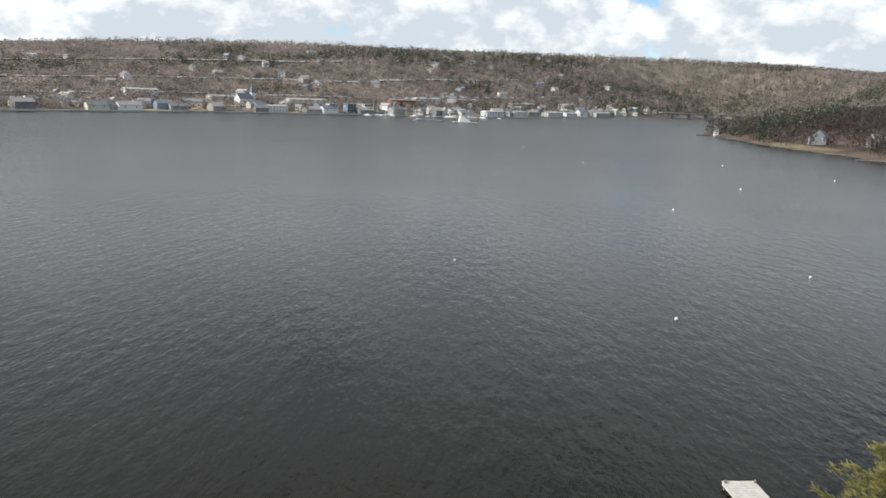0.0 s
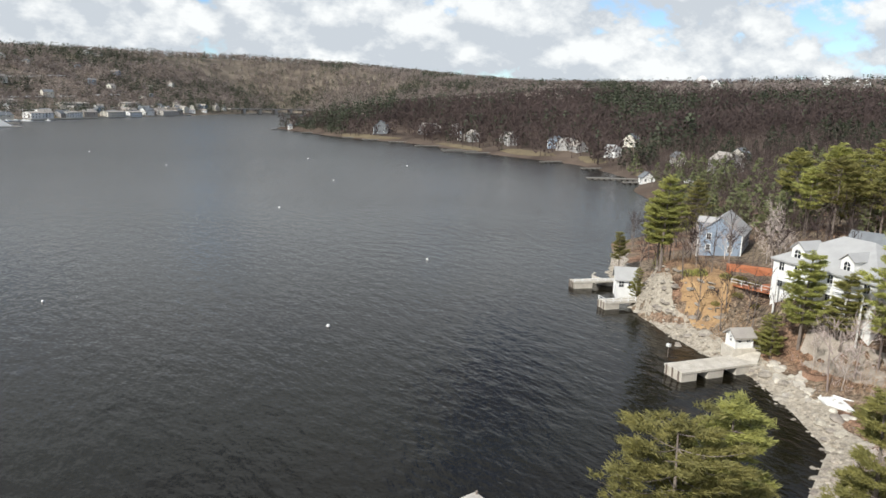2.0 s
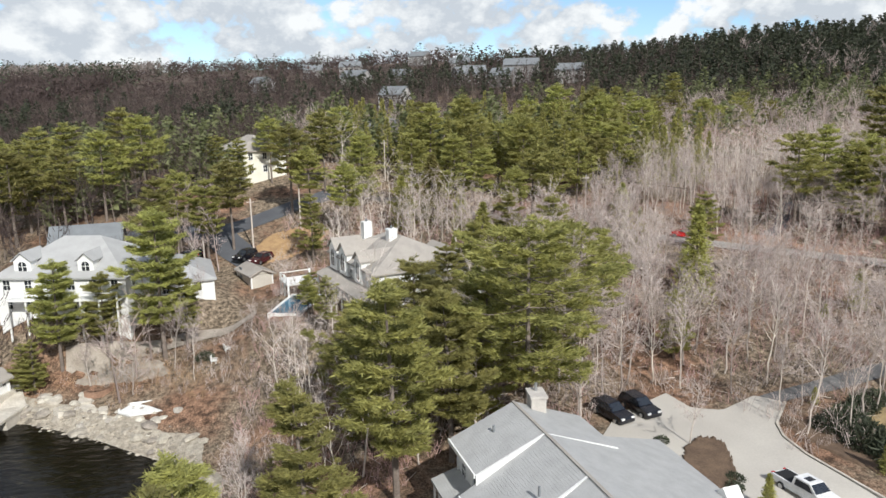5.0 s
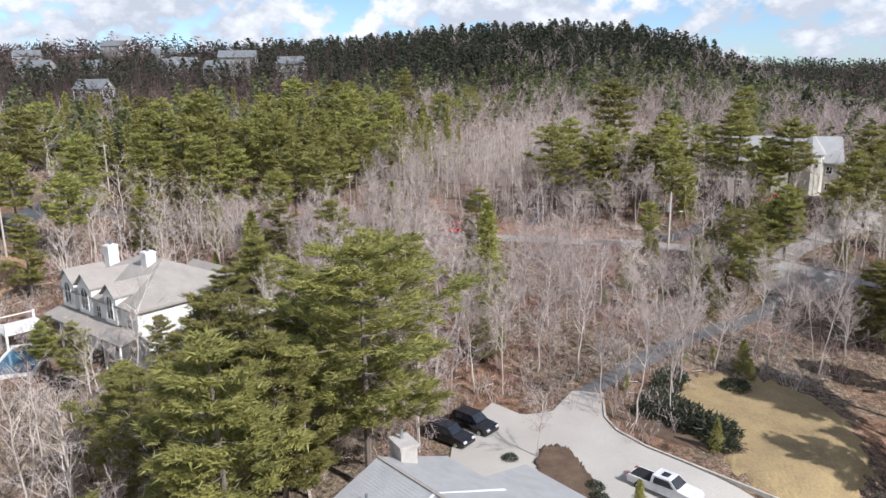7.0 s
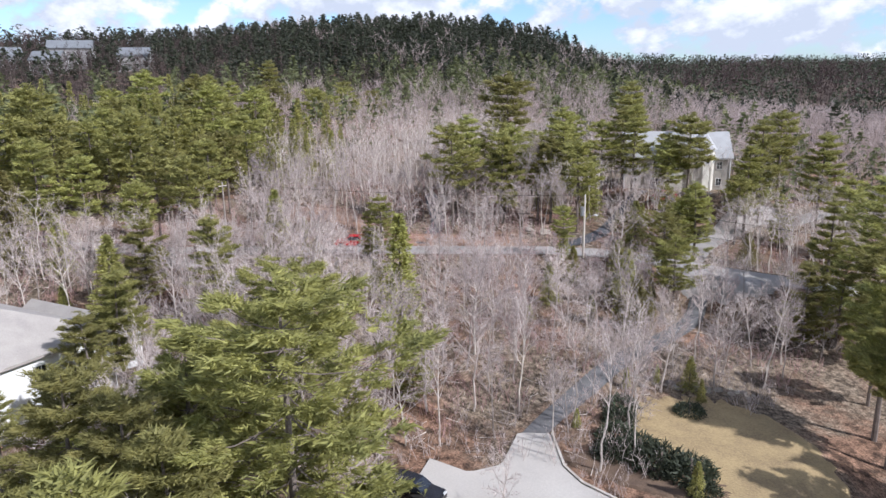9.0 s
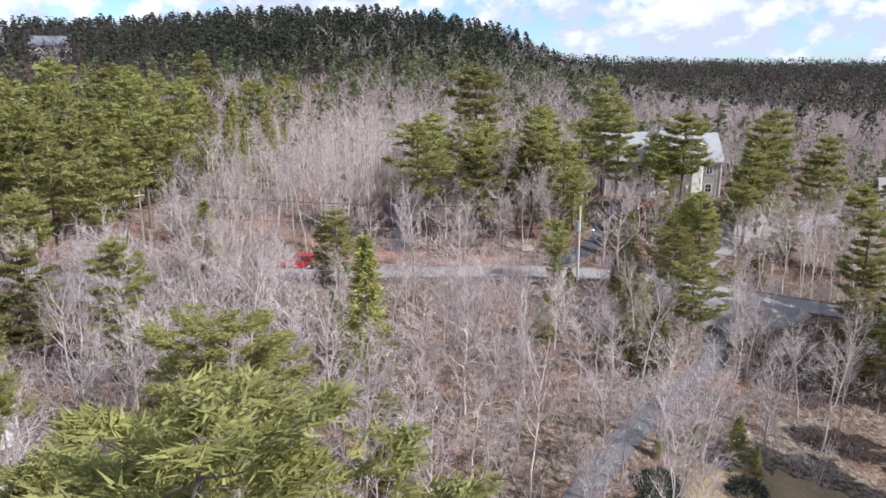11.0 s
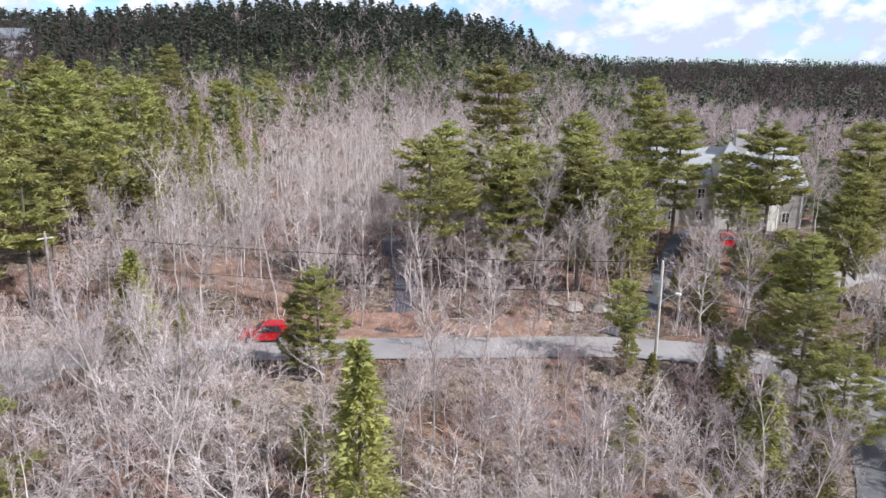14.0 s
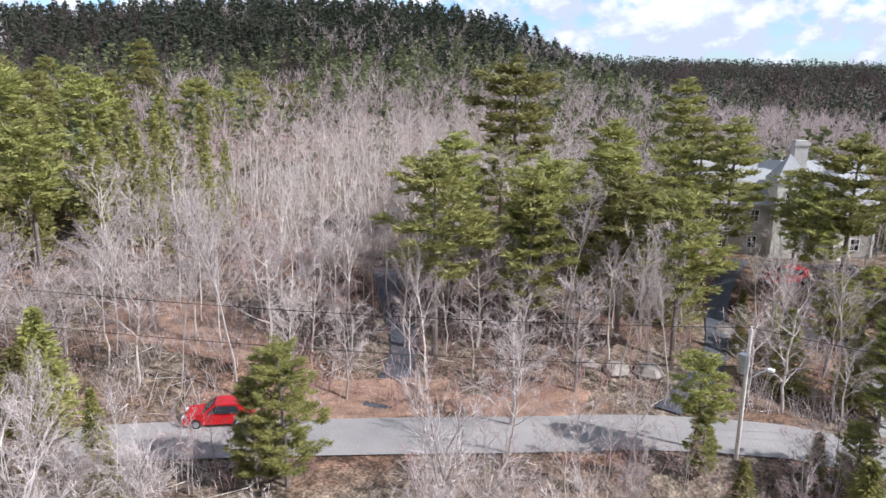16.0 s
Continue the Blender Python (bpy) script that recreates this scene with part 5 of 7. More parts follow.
crib_pier(88.5, 79.4, 170.5, 14.2, 4.0, 1.5, ((1.5, 4.2), (6.6, 9.4), (11.4, 14.1)), "pale weathered concrete pier on three cribs")
ramp = Geo()
ramp.add([(87.6, 77.4, 1.5), (87.0, 81.4, 1.5), (90.6, 83.2, 2.65), (92.6, 80.2, 2.65), (87.6, 77.4, 0.6), (87.0, 81.4, 0.6), (90.6, 83.2, 1.0), (92.6, 80.2, 1.0)],
         [(0, 2, 1), (0, 3, 2), (0, 1, 5), (0, 5, 4), (1, 2, 6), (1, 6, 5), (2, 3, 7), (2, 7, 6), (3, 0, 4), (3, 4, 7)])
tagged(part("pier_ramp", ramp, M["concrete"]), "sloping concrete ramp from the pier to a shed", "ramp")
p1 = crib_pier(107.5, 124.5, 163, 13.2, 2.6, 1.5, ((8.8, 13.0),), "narrow pier with a concrete crib at its head")
railing(p1, [(0.5, 1.15, 1.5), (13, 1.15, 1.5)], 0.6)
p2 = crib_pier(99.5, 111.6, 168, 9.8, 3.0, 1.4, ((6.6, 9.7),), "short pier with white rails beside a boathouse")
railing(p2, [(3.0, 1.35, 1.4), (9.6, 1.35, 1.4), (9.6, -1.35, 1.4)], 0.8)
fr = thing("guard_rail", pose(0, 0, 0), "white painted shore railing above the rocks", "railing")
railing(fr, [(99.6, 110.4, 2.6), (97.6, 106.2, 3.0), (96.2, 102.6, 3.6)], 0.9)

nd = thing("floating_dock", pose(32.6, 47.5, 0, 0, 0, 98), "pale grey plank dock reaching out from the near shore", "dock")
for k in range(44):
    part("plank", Geo().box((0.46 * k, -1.75, 0.75), (0.46 * k + 0.43, 1.75, 0.81)), M["deck_wood"], nd)
part("frame", Geo().box((0, -1.7, 0.35), (20.2, -1.5, 0.74)).box((0, 1.5, 0.35), (20.2, 1.7, 0.74)), M["deck_wood"], nd)
for px, py in ((3, -1.6), (3, 1.6), (11, -1.6), (11, 1.6), (19.8, -1.6), (19.8, 1.6)):
    part("pile", Geo().tube([(px, py, -3), (px, py, 1.15)], 0.12, 7), M["bark"], nd)

# boathouse and shed
bh = house("small white boathouse with a grey gabled roof by the piers", 100.4, 118.2, -37, 3.8, 3.8, 2.8, 4.6, M["white_paint"], M["grey_shingle"], 1.5, "gable", 1, 2, 2, name="boathouse", door=False)
window(bh, 1.9, 0, 3.0, -90, 0.6, 0.6)
sh = house("little white boat shed with two dark windows", 89.0, 81.9, -20, 2.8, 2.4, 2.0, 2.8, M["white_paint"], M["tan_shingle"], 2.7, "gable", 1, 2, 1, name="shed", door=False, ww=0.5, wh=0.8)
part("foundation", Geo().box((-1.9, -1.6, -3), (1.9, 1.6, 0)), M["concrete"], sh)
ring = thing("seawall", pose(106, 128.5, 0), "curved pale concrete seawall round a small landing", "seawall")
for k in range(9):
    a = radians(120 + 22 * k)
    part("block", Geo().box((-0.25, -0.85, -1), (0.25, 0.85, 1.5), pose(3.6 * math.cos(a), 3.6 * math.sin(a), 0, 0, 0, math.degrees(a))), M["concrete"], ring)

# six-sided white shore platform and slabs
hx = thing("platform", pose(84.0, 62.0, 0, 0, 0, -80), "six-sided white concrete platform over the beach", "platform")
six = [(-3.2, -0.2), (-2.0, 1.5), (1.7, 1.6), (3.1, 0.3), (1.9, -1.5), (-1.7, -1.5)]
part("top", Geo().prism(six, 1.65, 1.9), M["white_paint"], hx)
part("base", Geo().prism([(x * 0.93, y * 0.9) for x, y in six], -0.9, 1.65), M["concrete"], hx)
part("kerb", Geo().box((-2.0, 1.4, 1.91), (1.6, 1.55, 2.15)).box((-3.1, -0.15, 1.91), (-2.95, 0.1, 2.15)), M["white_paint"], hx)
for x, y, t, l, w in ((86.4, 72.8, 30, 2.4, 1.9), (87.6, 70.4, 20, 2.0, 1.6), (86.0, 69.6, 50, 1.7, 1.4), (88.6, 74.6, 65, 1.8, 1.3), (85.0, 67.4, 10, 1.5, 1.2)):
    s = thing("slab", pose(x, y, gz(x, y) + 0.1, rr.uniform(-8, 8), rr.uniform(-8, 8), t), "pale concrete slab set into the shore bank", "slab", "shore slabs")
    part("slab_block", Geo().prism([(-l / 2, -w * 0.4), (-l * 0.2, -w / 2), (l / 2, -w * 0.35), (l * 0.45, w * 0.4), (0, w / 2), (-l * 0.45, w * 0.3)], -0.6, 0.28), M["concrete"], s)
M["pale_rock"] = material("pale_shore_rock", (0.58, 0.54, 0.47), (0.34, 0.31, 0.26), 0.8, 0.9, 0.7, fine=6, spread=0.2, objvar=True)
PALE = [mesh_from("boulder", *rock_geo(rr).arrays(), M["pale_rock"]) for _ in range(4)]
for i in range(50):
    q_ = rr.uniform(0, 1)
    x, y = 80.5 + 8.5 * q_ + rr.normal(0, 1.2), 58.5 + 17.5 * q_ + rr.normal(0, 1.0)
    d = rr.uniform(0.25, 0.75)
    ob = new("boulder", PALE[rr.integers(4)])
    ob.matrix_basis = place(x, y, rr.uniform(0, 6.28), d, rr.uniform(0.6, 1.0), -0.05)
    tagged(ob, "pale broken stone heaped along the beach", "boulder", "pale beach stones")
fs = thing("firepit_wall", pose(89.5, 69.5, gz(89.5, 69.5)), "curved low red brick garden wall", "wall")
for k in range(10):
    a = radians(150 + 16 * k)
    part("brick", Geo().box((-0.2, -0.35, -0.3), (0.2, 0.35, 0.55), pose(1.6 * math.cos(a), 1.6 * math.sin(a), 0, 0, 0, math.degrees(a))), M["red_soil"], fs)

# orange-stained deck by the white house
fe = thing("fence", pose(0, 0, 7.9), "tall orange-stained board fence round a deck", "fence")
fl = [(103.2, 95.6), (107.2, 99.6), (112.0, 92.6), (110.4, 89.0)]
for (ax, ay), (bx, by) in zip(fl[:-1], fl[1:]):
    ln = math.hypot(bx - ax, by - ay)
    an = math.degrees(math.atan2(by - ay, bx - ax))
    for k in range(int(ln / 0.3)):
        part("board", Geo().box((0.3 * k, -0.03, -0.6), (0.3 * k + 0.27, 0.03, 2.5), pose(ax, ay, 0, 0, 0, an)), M["orange"], fe)
dk = thing("deck", pose(0, 0, 7.9), "orange-stained timber deck with white rail panels", "deck")
part("deck_floor", Geo().prism([(101.2, 93.6), (102.4, 86.4), (110.2, 88.6), (107.4, 97.8)], 0.25, 0.5), M["orange"], dk)
railing(dk, [(101.4, 93.8, 0.5), (101.8, 89.9, 0.5), (102.3, 86.6, 0.5)], 1.0)
pg = thing("pergola", pose(104.8, 91.6, 8.4, 0, 0, 70), "dark stained timber pergola on the deck", "pergola")
for px in (-2.4, 2.4):
    for py in (-1.5, 1.5):
        part("post", Geo().box((px - 0.08, py - 0.08, 0), (px + 0.08, py + 0.08, 2.3)), M["bark"], pg)
for k in range(9):
    part("slat", Geo().box((-2.8 + 0.68 * k, -1.8, 2.32), (-2.68 + 0.68 * k, 1.8, 2.46)), M["orange"], pg)
part("beam", Geo().box((-2.8, -1.6, 2.2), (2.8, -1.45, 2.32)).box((-2.8, 1.45, 2.2), (2.8, 1.6, 2.32)), M["bark"], pg)

# garden pool behind the second house
M["pool"] = material("pool_water", (0.06, 0.17, 0.26), (0.045, 0.13, 0.20), 0.5, 0.08, 0.05, spec=0.6)
po = thing("pool", pose(100.8, 45.2, 8.95, 0, 0, -14), "small blue pool with a white rim in the garden", "pool")
part("rim", Geo().box((-5, -2.4, -0.6), (5, -2.1, 0.35)).box((-5, 2.1, -0.6), (5, 2.4, 0.35)).box((-5, -2.1, -0.6), (-4.7, 2.1, 0.35)).box((4.7, -2.1, -0.6), (5, 2.1, 0.35)), M["white_paint"], po)
part("water_surface", Geo().box((-4.7, -2.1, -0.4), (4.7, 2.1, 0.2)), M["pool"], po)
for k, (x, y) in enumerate(((92.5, 55.5), (95, 54.2))):
    ck = thing("garden_chair", pose(x, y, gz(x, y), 0, 0, 30 * k), "white slatted garden armchair on the lawn", "chair", "garden chairs")
    part("seat", Geo().box((-0.35, -0.35, 0.32), (0.35, 0.35, 0.4)), M["white_paint"], ck)
    part("backrest", Geo().box((-0.35, 0.3, 0.4), (0.35, 0.4, 1.05)), M["white_paint"], ck)
    for px in (-0.3, 0.3):
        part("arm", Geo().box((px - 0.08, -0.4, 0.55), (px + 0.08, 0.4, 0.6)), M["white_paint"], ck)
        for py in (-0.3, 0.3):
            part("leg", Geo().box((px - 0.04, py - 0.04, 0), (px + 0.04, py + 0.04, 0.34)), M["white_paint"], ck)
house("low garden outbuilding with a shingle roof", 118, 53.5, 30, 6, 3.6, 1.5, 2.3, M["siding"], M["tan_shingle"], None, "gable", 1, 2, 1, name="garden_shed")

# ---- vehicles ----
def wheel(e, x, y, r=0.36, w=0.24):
    t = part("wheel", Geo().tube([(0, -w / 2, 0), (0, w / 2, 0)], r, 16), M["tyre"], e)
    t.matrix_basis = pose(x, y, r)
    part("rim", Geo().tube([(0, -w / 2 - 0.02, 0), (0, w / 2 + 0.02, 0)], r * 0.6, 10), M["metal"], t)


def car_body(profile, half, tuck):
    """Side profile (x, z) drawn across the width, the upper part leaning in."""
    p = np.array(profile, float)
    k = len(p)
    lean = np.clip((p[:, 1] - 0.95) / 0.7, 0, 1) * tuck
    ins = half - lean
    v = np.vstack([np.stack([p[:, 0], -ins, p[:, 1]], -1), np.stack([p[:, 0], ins, p[:, 1]], -1), [(p[:, 0].mean(), -half * 0.92, 0.7)], [(p[:, 0].mean(), half * 0.92, 0.7)]])
    t = []
    for i in range(k):
        j = (i + 1) % k
        t += [(i, j, k + j), (i, k + j, k + i), (2 * k, j, i), (2 * k + 1, k + i, k + j)]
    return Geo().add(v, t)


def car(name, x, y, z, turn, paint, label, kind="suv", group=""):
    e = thing(name, pose(x, y, z, 0, 0, turn), label, "car" if kind != "pickup" else "truck", group)
    if kind == "suv":
        body = [(-2.35, 0.3), (-2.4, 0.75), (-2.3, 1.0), (-2.05, 1.6), (-1.6, 1.72), (0.2, 1.7), (1.05, 1.08), (2.2, 0.95), (2.4, 0.7), (2.35, 0.3)]
        glass = [((-1.55, 1.08), (-1.35, 1.58), (0.1, 1.6), (0.75, 1.1))]
        rear = -2.3
    else:
        body = [(-2.9, 0.45), (-2.95, 0.95), (-2.85, 1.05), (-0.85, 1.05), (-0.75, 1.75), (0.75, 1.78), (1.5, 1.2), (2.75, 1.1), (2.95, 0.8), (2.9, 0.45)]
        glass = [((-0.6, 1.15), (-0.55, 1.65), (0.65, 1.67), (1.15, 1.2))]
        rear = -2.9
    b = part("body", car_body(body, 0.93, 0.2), paint, e)
    for q_ in glass:
        for s in (-1, 1):
            g = Geo()
            v = [(px, s * (0.935 - 0.2 * min(1, max(0, (pz - 0.95) / 0.7)) + 0.012), pz) for px, pz in q_]
            v += [(px, yy - s * 0.03, pz) for px, yy, pz in v]
            g.add(v, [(0, 1, 2), (0, 2, 3), (4, 6, 5), (4, 7, 6), (0, 4, 5), (0, 5, 1), (1, 5, 6), (1, 6, 2), (2, 6, 7), (2, 7, 3)])
            part("side_window", g, M["glass"], e)
    f = [(p, q_) for p, q_ in zip(body[:-1], body[1:]) if p[1] > q_[1] > 1.0 and p[1] > 1.6 and q_[1] < 1.3]
    for (px, pz), (qx, qz) in f:
        g = Geo()
        g.quad((px + 0.08, -0.66, pz - 0.04), (qx - 0.05, -0.8, qz + 0.05), (qx - 0.05, 0.8, qz + 0.05), (px + 0.08, 0.66, pz - 0.04))
        v = np.vstack(g.v)
        g = Geo().add(np.vstack([v + (0.02, 0, 0.02), v - (0.03, 0, 0.03)]), [(0, 1, 2), (0, 2, 3), (4, 6, 5), (4, 7, 6), (0, 4, 5), (0, 5, 1), (2, 6, 7), (2, 7, 3)])
        part("windscreen", g, M["glass"], e)
    if kind == "pickup":
        part("bed", Geo().box((-2.75, -0.75, 1.0), (-0.95, 0.75, 1.075)), M["tyre"], e, "dark open load bed")
        part("sunroof", Geo().box((-0.2, -0.35, 1.76), (0.4, 0.35, 1.80)), M["glass"], e)
    wx = 1.45 if kind != "pickup" else 1.85
    for sx in (-wx, wx):
        for sy in (-0.86, 0.86):
            wheel(e, sx, sy)
    for sy in (-0.65, 0.65):
        part("headlight", Geo().box((body[-2][0] - 0.2, sy - 0.2, 0.72), (body[-2][0] + 0.02, sy + 0.2, 0.88)), M["buoy"], e)
        part("tail_light", Geo().box((rear - 0.12, sy - 0.14, 0.85), (rear + 0.1, sy + 0.14, 1.05)), M["car_red"], e)
    return e


car("suv", 67.2, 6.8, 5.52, 198, M["car_black"], "black car parked at the edge of the court", "suv", "parked black cars")
car("suv", 66.3, 10.1, 5.52, 203, M["car_black"], "black car parked beside another under the trees", "suv", "parked black cars")
car("pickup_truck", 49.6, -0.6, 5.5, 196, M["car_white"], "white crew-cab pickup truck on the pale drive", "pickup")
car("suv", 118.6, -21.3, gz(118.6, -21.3) + 0.1, 51, M["car_red"], "bright red car parked on the road verge", "suv")
car("suv", 124.6, 56.0, gz(124.6, 56.0) + 0.16, 150, M["car_black"], "dark car parked by the drive loop", "suv")
M["car_maroon"] = material("maroon_car_paint", (0.06, 0.012, 0.016), None, 1.0, 0.25, 0, spec=0.6)
car("suv", 123.0, 53.0, gz(123.0, 53.0) + 0.16, 150, M["car_maroon"], "dark maroon car parked beside a black one", "suv")
car("suv", 127.6, 66.0, gz(127.6, 66) + 0.12, 60, M["car_black"], "black car under the white house's carport", "suv")
car("suv", 99.4, -78.0, gz(99.4, -78) + 0.1, 60, M["car_red"], "red car parked by the stone house", "suv")

# ---- poles and wires ----
def pole(x, y, h, lamp=False):
    e = thing("utility_pole", pose(x, y, gz(x, y)), "grey wooden utility pole beside the road", "pole", "utility poles")
    part("shaft", Geo().tube([(0, 0, -0.8), (0, 0, h)], (0.17, 0.12), 8), M["grey_bark"], e)
    if not lamp:
        part("crossarm", Geo().box((-0.06, -0.7, h - 0.5), (0.06, 0.7, h - 0.38)), M["grey_bark"], e)
    part("insulator", Geo().tube([(0, 0, h), (0, 0, h + 0.22)], 0.06, 6), M["white_paint"], e)
    if lamp:
        part("transformer", Geo().tube([(0.1, 0.42, h - 2.9), (0.1, 0.42, h - 1.6)], 0.33, 10), M["metal"], e, "grey drum transformer")
        a = part("lamp_arm", Geo().tube([(0, 0, h - 3.6), (-0.6, -0.6, h - 3.0), (-1.0, -1.0, h - 2.8)], 0.04, 5), M["metal"], e)
        part("lamp_head", Geo().box((-1.35, -1.3, h - 2.9), (-0.95, -0.95, h - 2.75)), M["white_paint"], a)
    return (x, y, gz(x, y) + h)


def wire(a, b, sag=0.7):
    f = np.linspace(0, 1, 14)[:, None]
    a, b = np.array(a), np.array(b)
    p = a + (b - a) * f
    p[:, 2] -= sag * 4 * f[:, 0] * (1 - f[:, 0])
    tagged(part("wire", Geo().tube(p, 0.022, 4), M["tyre"]), "thin dark overhead wire between poles", "wire", "overhead wires")


tops = [pole(90.6, -43.6, 9.2, True), pole(135.9, -8.6, 8.6), pole(60, -74, 9.0), pole(166, 30, 9.0)]
for dz in (0.1, -2.6):
    for a, b in ((1, 0), (0, 2), (3, 1)):
        wire((tops[a][0], tops[a][1], tops[a][2] + dz), (tops[b][0], tops[b][1], tops[b][2] + dz))
for x, y in ((137, 73), (125, 63), (128, 55), (134, 47)):
    pole(x, y, 9)
tk = thing("boulder", pose(91.5, -74.5, gz(91.5, -74.5)), "large pale rounded stone beside the lane", "boulder")
part("stone", ROCKS[2], None, tk).matrix_basis = Matrix.Diagonal((1.2, 1.0, 1.0, 1))

# ---- on the water ----
def buoy(x, y, s=0.55, mat=None, label="white round mooring buoy floating on the lake"):
    e = thing("mooring_buoy", pose(x, y, 0), label, "buoy", "mooring buoys")
    g = Geo()
    v, t = [], []
    for i in range(6):
        ph = math.pi * i / 5
        for j in range(8):
            v.append((s * math.sin(ph) * math.cos(j * math.pi / 4), s * math.sin(ph) * math.sin(j * math.pi / 4), s * 0.35 + s * math.cos(ph)))
    for i in range(5):
        for j in range(8):
            a, b = i * 8 + j, i * 8 + (j + 1) % 8
            t += [(a, a + 8, b + 8), (a, b + 8, b)]
    part("float", g.add(v, t), mat or M["buoy"], e, smooth=True)
    part("ring", Geo().tube([(0, 0, s * 1.3), (0, 0, s * 1.6)], s * 0.15, 6), M["metal"], e)


buoy(-3.7, 159.9, 0.3, M["buoy"], "white mooring buoy floating on the lake")
for x, y in ((79, 163.6), (70.9, 256.5), (38.2, 124.7), (120, 330), (60, 420), (30, 520), (150, 450), (190, 390)):
    buoy(x, y, 0.34)
mk = thing("marker_post", pose(80.6, 88.2, 0), "thin marker post with a white cap in the shallows", "marker")
part("post", Geo().tube([(0, 0, -2), (0, 0, 1.9)], 0.06, 6), M["bark"], mk)
part("cap", Geo().box((-0.25, -0.25, 1.8), (0.25, 0.25, 2.2)), M["white_paint"], mk)

# ---- across the bay ----
def boat(x, y, turn, L, mast=0.0, mat=None, z=0.0, label="white moored boat", name="boat", cabin=True):
    e = thing(name, pose(x, y, z, 0, 0, turn), label, "boat", "boats")
    g = Geo()
    w = L * 0.17
    out = [(-L / 2, -w * 0.8), (L * 0.15, -w), (L * 0.38, -w * 0.6), (L / 2, 0), (L * 0.38, w * 0.6), (L * 0.15, w), (-L / 2, w * 0.8)]
    k = len(out)
    v = [(px * 0.92, py * 0.7, -0.3) for px, py in out] + [(px, py, L * 0.11) for px, py in out]
    t = [(k, k + i, k + i + 1) for i in range(1, k - 1)]
    for i in range(k):
        j = (i + 1) % k
        t += [(i, j, k + j), (i, k + j, k + i)]
    part("hull", g.add(v, t), mat or M["car_white"], e)
    if cabin:
        part("cabin", Geo().prism([(-L * 0.2, -w * 0.6), (L * 0.15, -w * 0.55), (L * 0.2, 0), (L * 0.15, w * 0.55), (-L * 0.2, w * 0.6)], L * 0.11, L * 0.2), M["white_paint"], e)
    if mast:
        part("mast", Geo().tube([(L * 0.08, 0, L * 0.1), (L * 0.08, 0, mast)], 0.13, 5), M["white_paint"], e)
        part("boom", Geo().tube([(L * 0.08, 0, L * 0.25), (-L * 0.38, 0, L * 0.27)], 0.12, 5), M["white_paint"], e)
    return e


def dock(x, y, turn, L, W=3.4, label="grey timber dock on posts"):
    e = thing("dock", pose(x, y, 0, 0, 0, turn), label, "dock", "far docks")
    n_ = max(3, int(L / 3))
    for k in range(n_):
        part("deck_panel", Geo().box((L * k / n_ + 0.04, -W / 2, 0.5), (L * (k + 1) / n_ - 0.04, W / 2, 1.0)), M["shaded_planks"], e)
    for k in range(n_):
        part("crib", Geo().box((L * (k + 0.25) / n_, -W / 2 + 0.2, -2), (L * (k + 0.75) / n_, W / 2 - 0.2, 0.49)), M["shaded_planks"], e)
    return e


rf = np.random.default_rng(77)
# houses and docks of the wooded point
# most walls are greyed in place of cloud shadow on the point
pen = [(304, 668, 60, 20, 6.5, M["dark_shingle"], M["dark_shingle"]), (336, 625, 10, 19, 4.5, M["grey_siding"], M["tan_shingle"]), (350, 600, 35, 12, 6, M["grey_siding"], M["tan_shingle"]), (330, 555, 80, 9, 6, M["siding"], M["dark_shingle"]), (332, 541, 75, 13, 6.5, M["grey_siding"], M["tan_shingle"]),
       (345, 505, 20, 14, 4, M["grey_siding"], M["tan_shingle"]), (330, 482, 70, 10, 7, M["grey_siding"], M["tan_shingle"]), (342, 440, 30, 12, 5, M["blue_siding"], M["dark_shingle"]), (340, 424, 15, 14, 4.5, M["grey_siding"], M["tan_shingle"]), (336, 407, 75, 12, 4, M["grey_siding"], M["tan_shingle"]),
       (330, 366, 95, 9, 5.4, M["white_paint"], M["grey_shingle"]), (306, 258, 70, 15, 6, M["grey_siding"], M["tan_shingle"]), (322, 262, 20, 10, 6.5, M["siding"], M["dark_shingle"]), (318, 300, 60, 9, 5, M["siding"], M["dark_shingle"]), (370, 390, 30, 12, 5, M["siding"], M["dark_shingle"])]
for k, (x, y, t, l, hgt, wm, rm) in enumerate(pen):
    lab = {M["white_paint"]: "white cottage with a gabled roof on the far shore", M["blue_siding"]: "blue-grey cottage on the far shore", M["dark_shingle"]: "dark timber house with a steep roof on the point"}.get(wm, "muted shingled cottage on the far shore")
    house(lab, x, y, t, l, l * 0.7, hgt, hgt + l * 0.28, wm, rm, None, "gable", 2 if hgt > 5 else 1, 3, 2, "shore cottages")
house("white boathouse with a dark roof on a stone dock", 266, 273, 60, 7, 6, 3.0, 5.4, M["white_paint"], M["dark_shingle"], 1.1, "gable", 1, 3, 2, name="boathouse")
house("white boathouse with a balcony over the water", 262, 240, 60, 9, 6, 3.6, 5.8, M["white_paint"], M["white_paint"], 1.2, "gable", 1, 3, 2, name="boathouse")
for x, y, t, l in ((270, 276, 170, 20), (276, 286, 150, 34), (262, 244, 190, 18), (296, 345, 165, 14), (303, 392, 170, 16), (298, 470, 172, 22), (297, 486, 168, 30), (296, 503, 170, 22), (297, 545, 170, 24), (293, 600, 165, 18), (284, 635, 165, 20), (274, 670, 165, 16), (262, 760, 175, 15), (252, 830, 185, 18)):
    dock(x + 6, y, t, l)
house("small white lighthouse-like hut on the point", 262, 826, 0, 4, 4, 4, 6.5, M["white_paint"], M["dark_shingle"], 1.2, "hip", 1, 1, 1, name="hut")

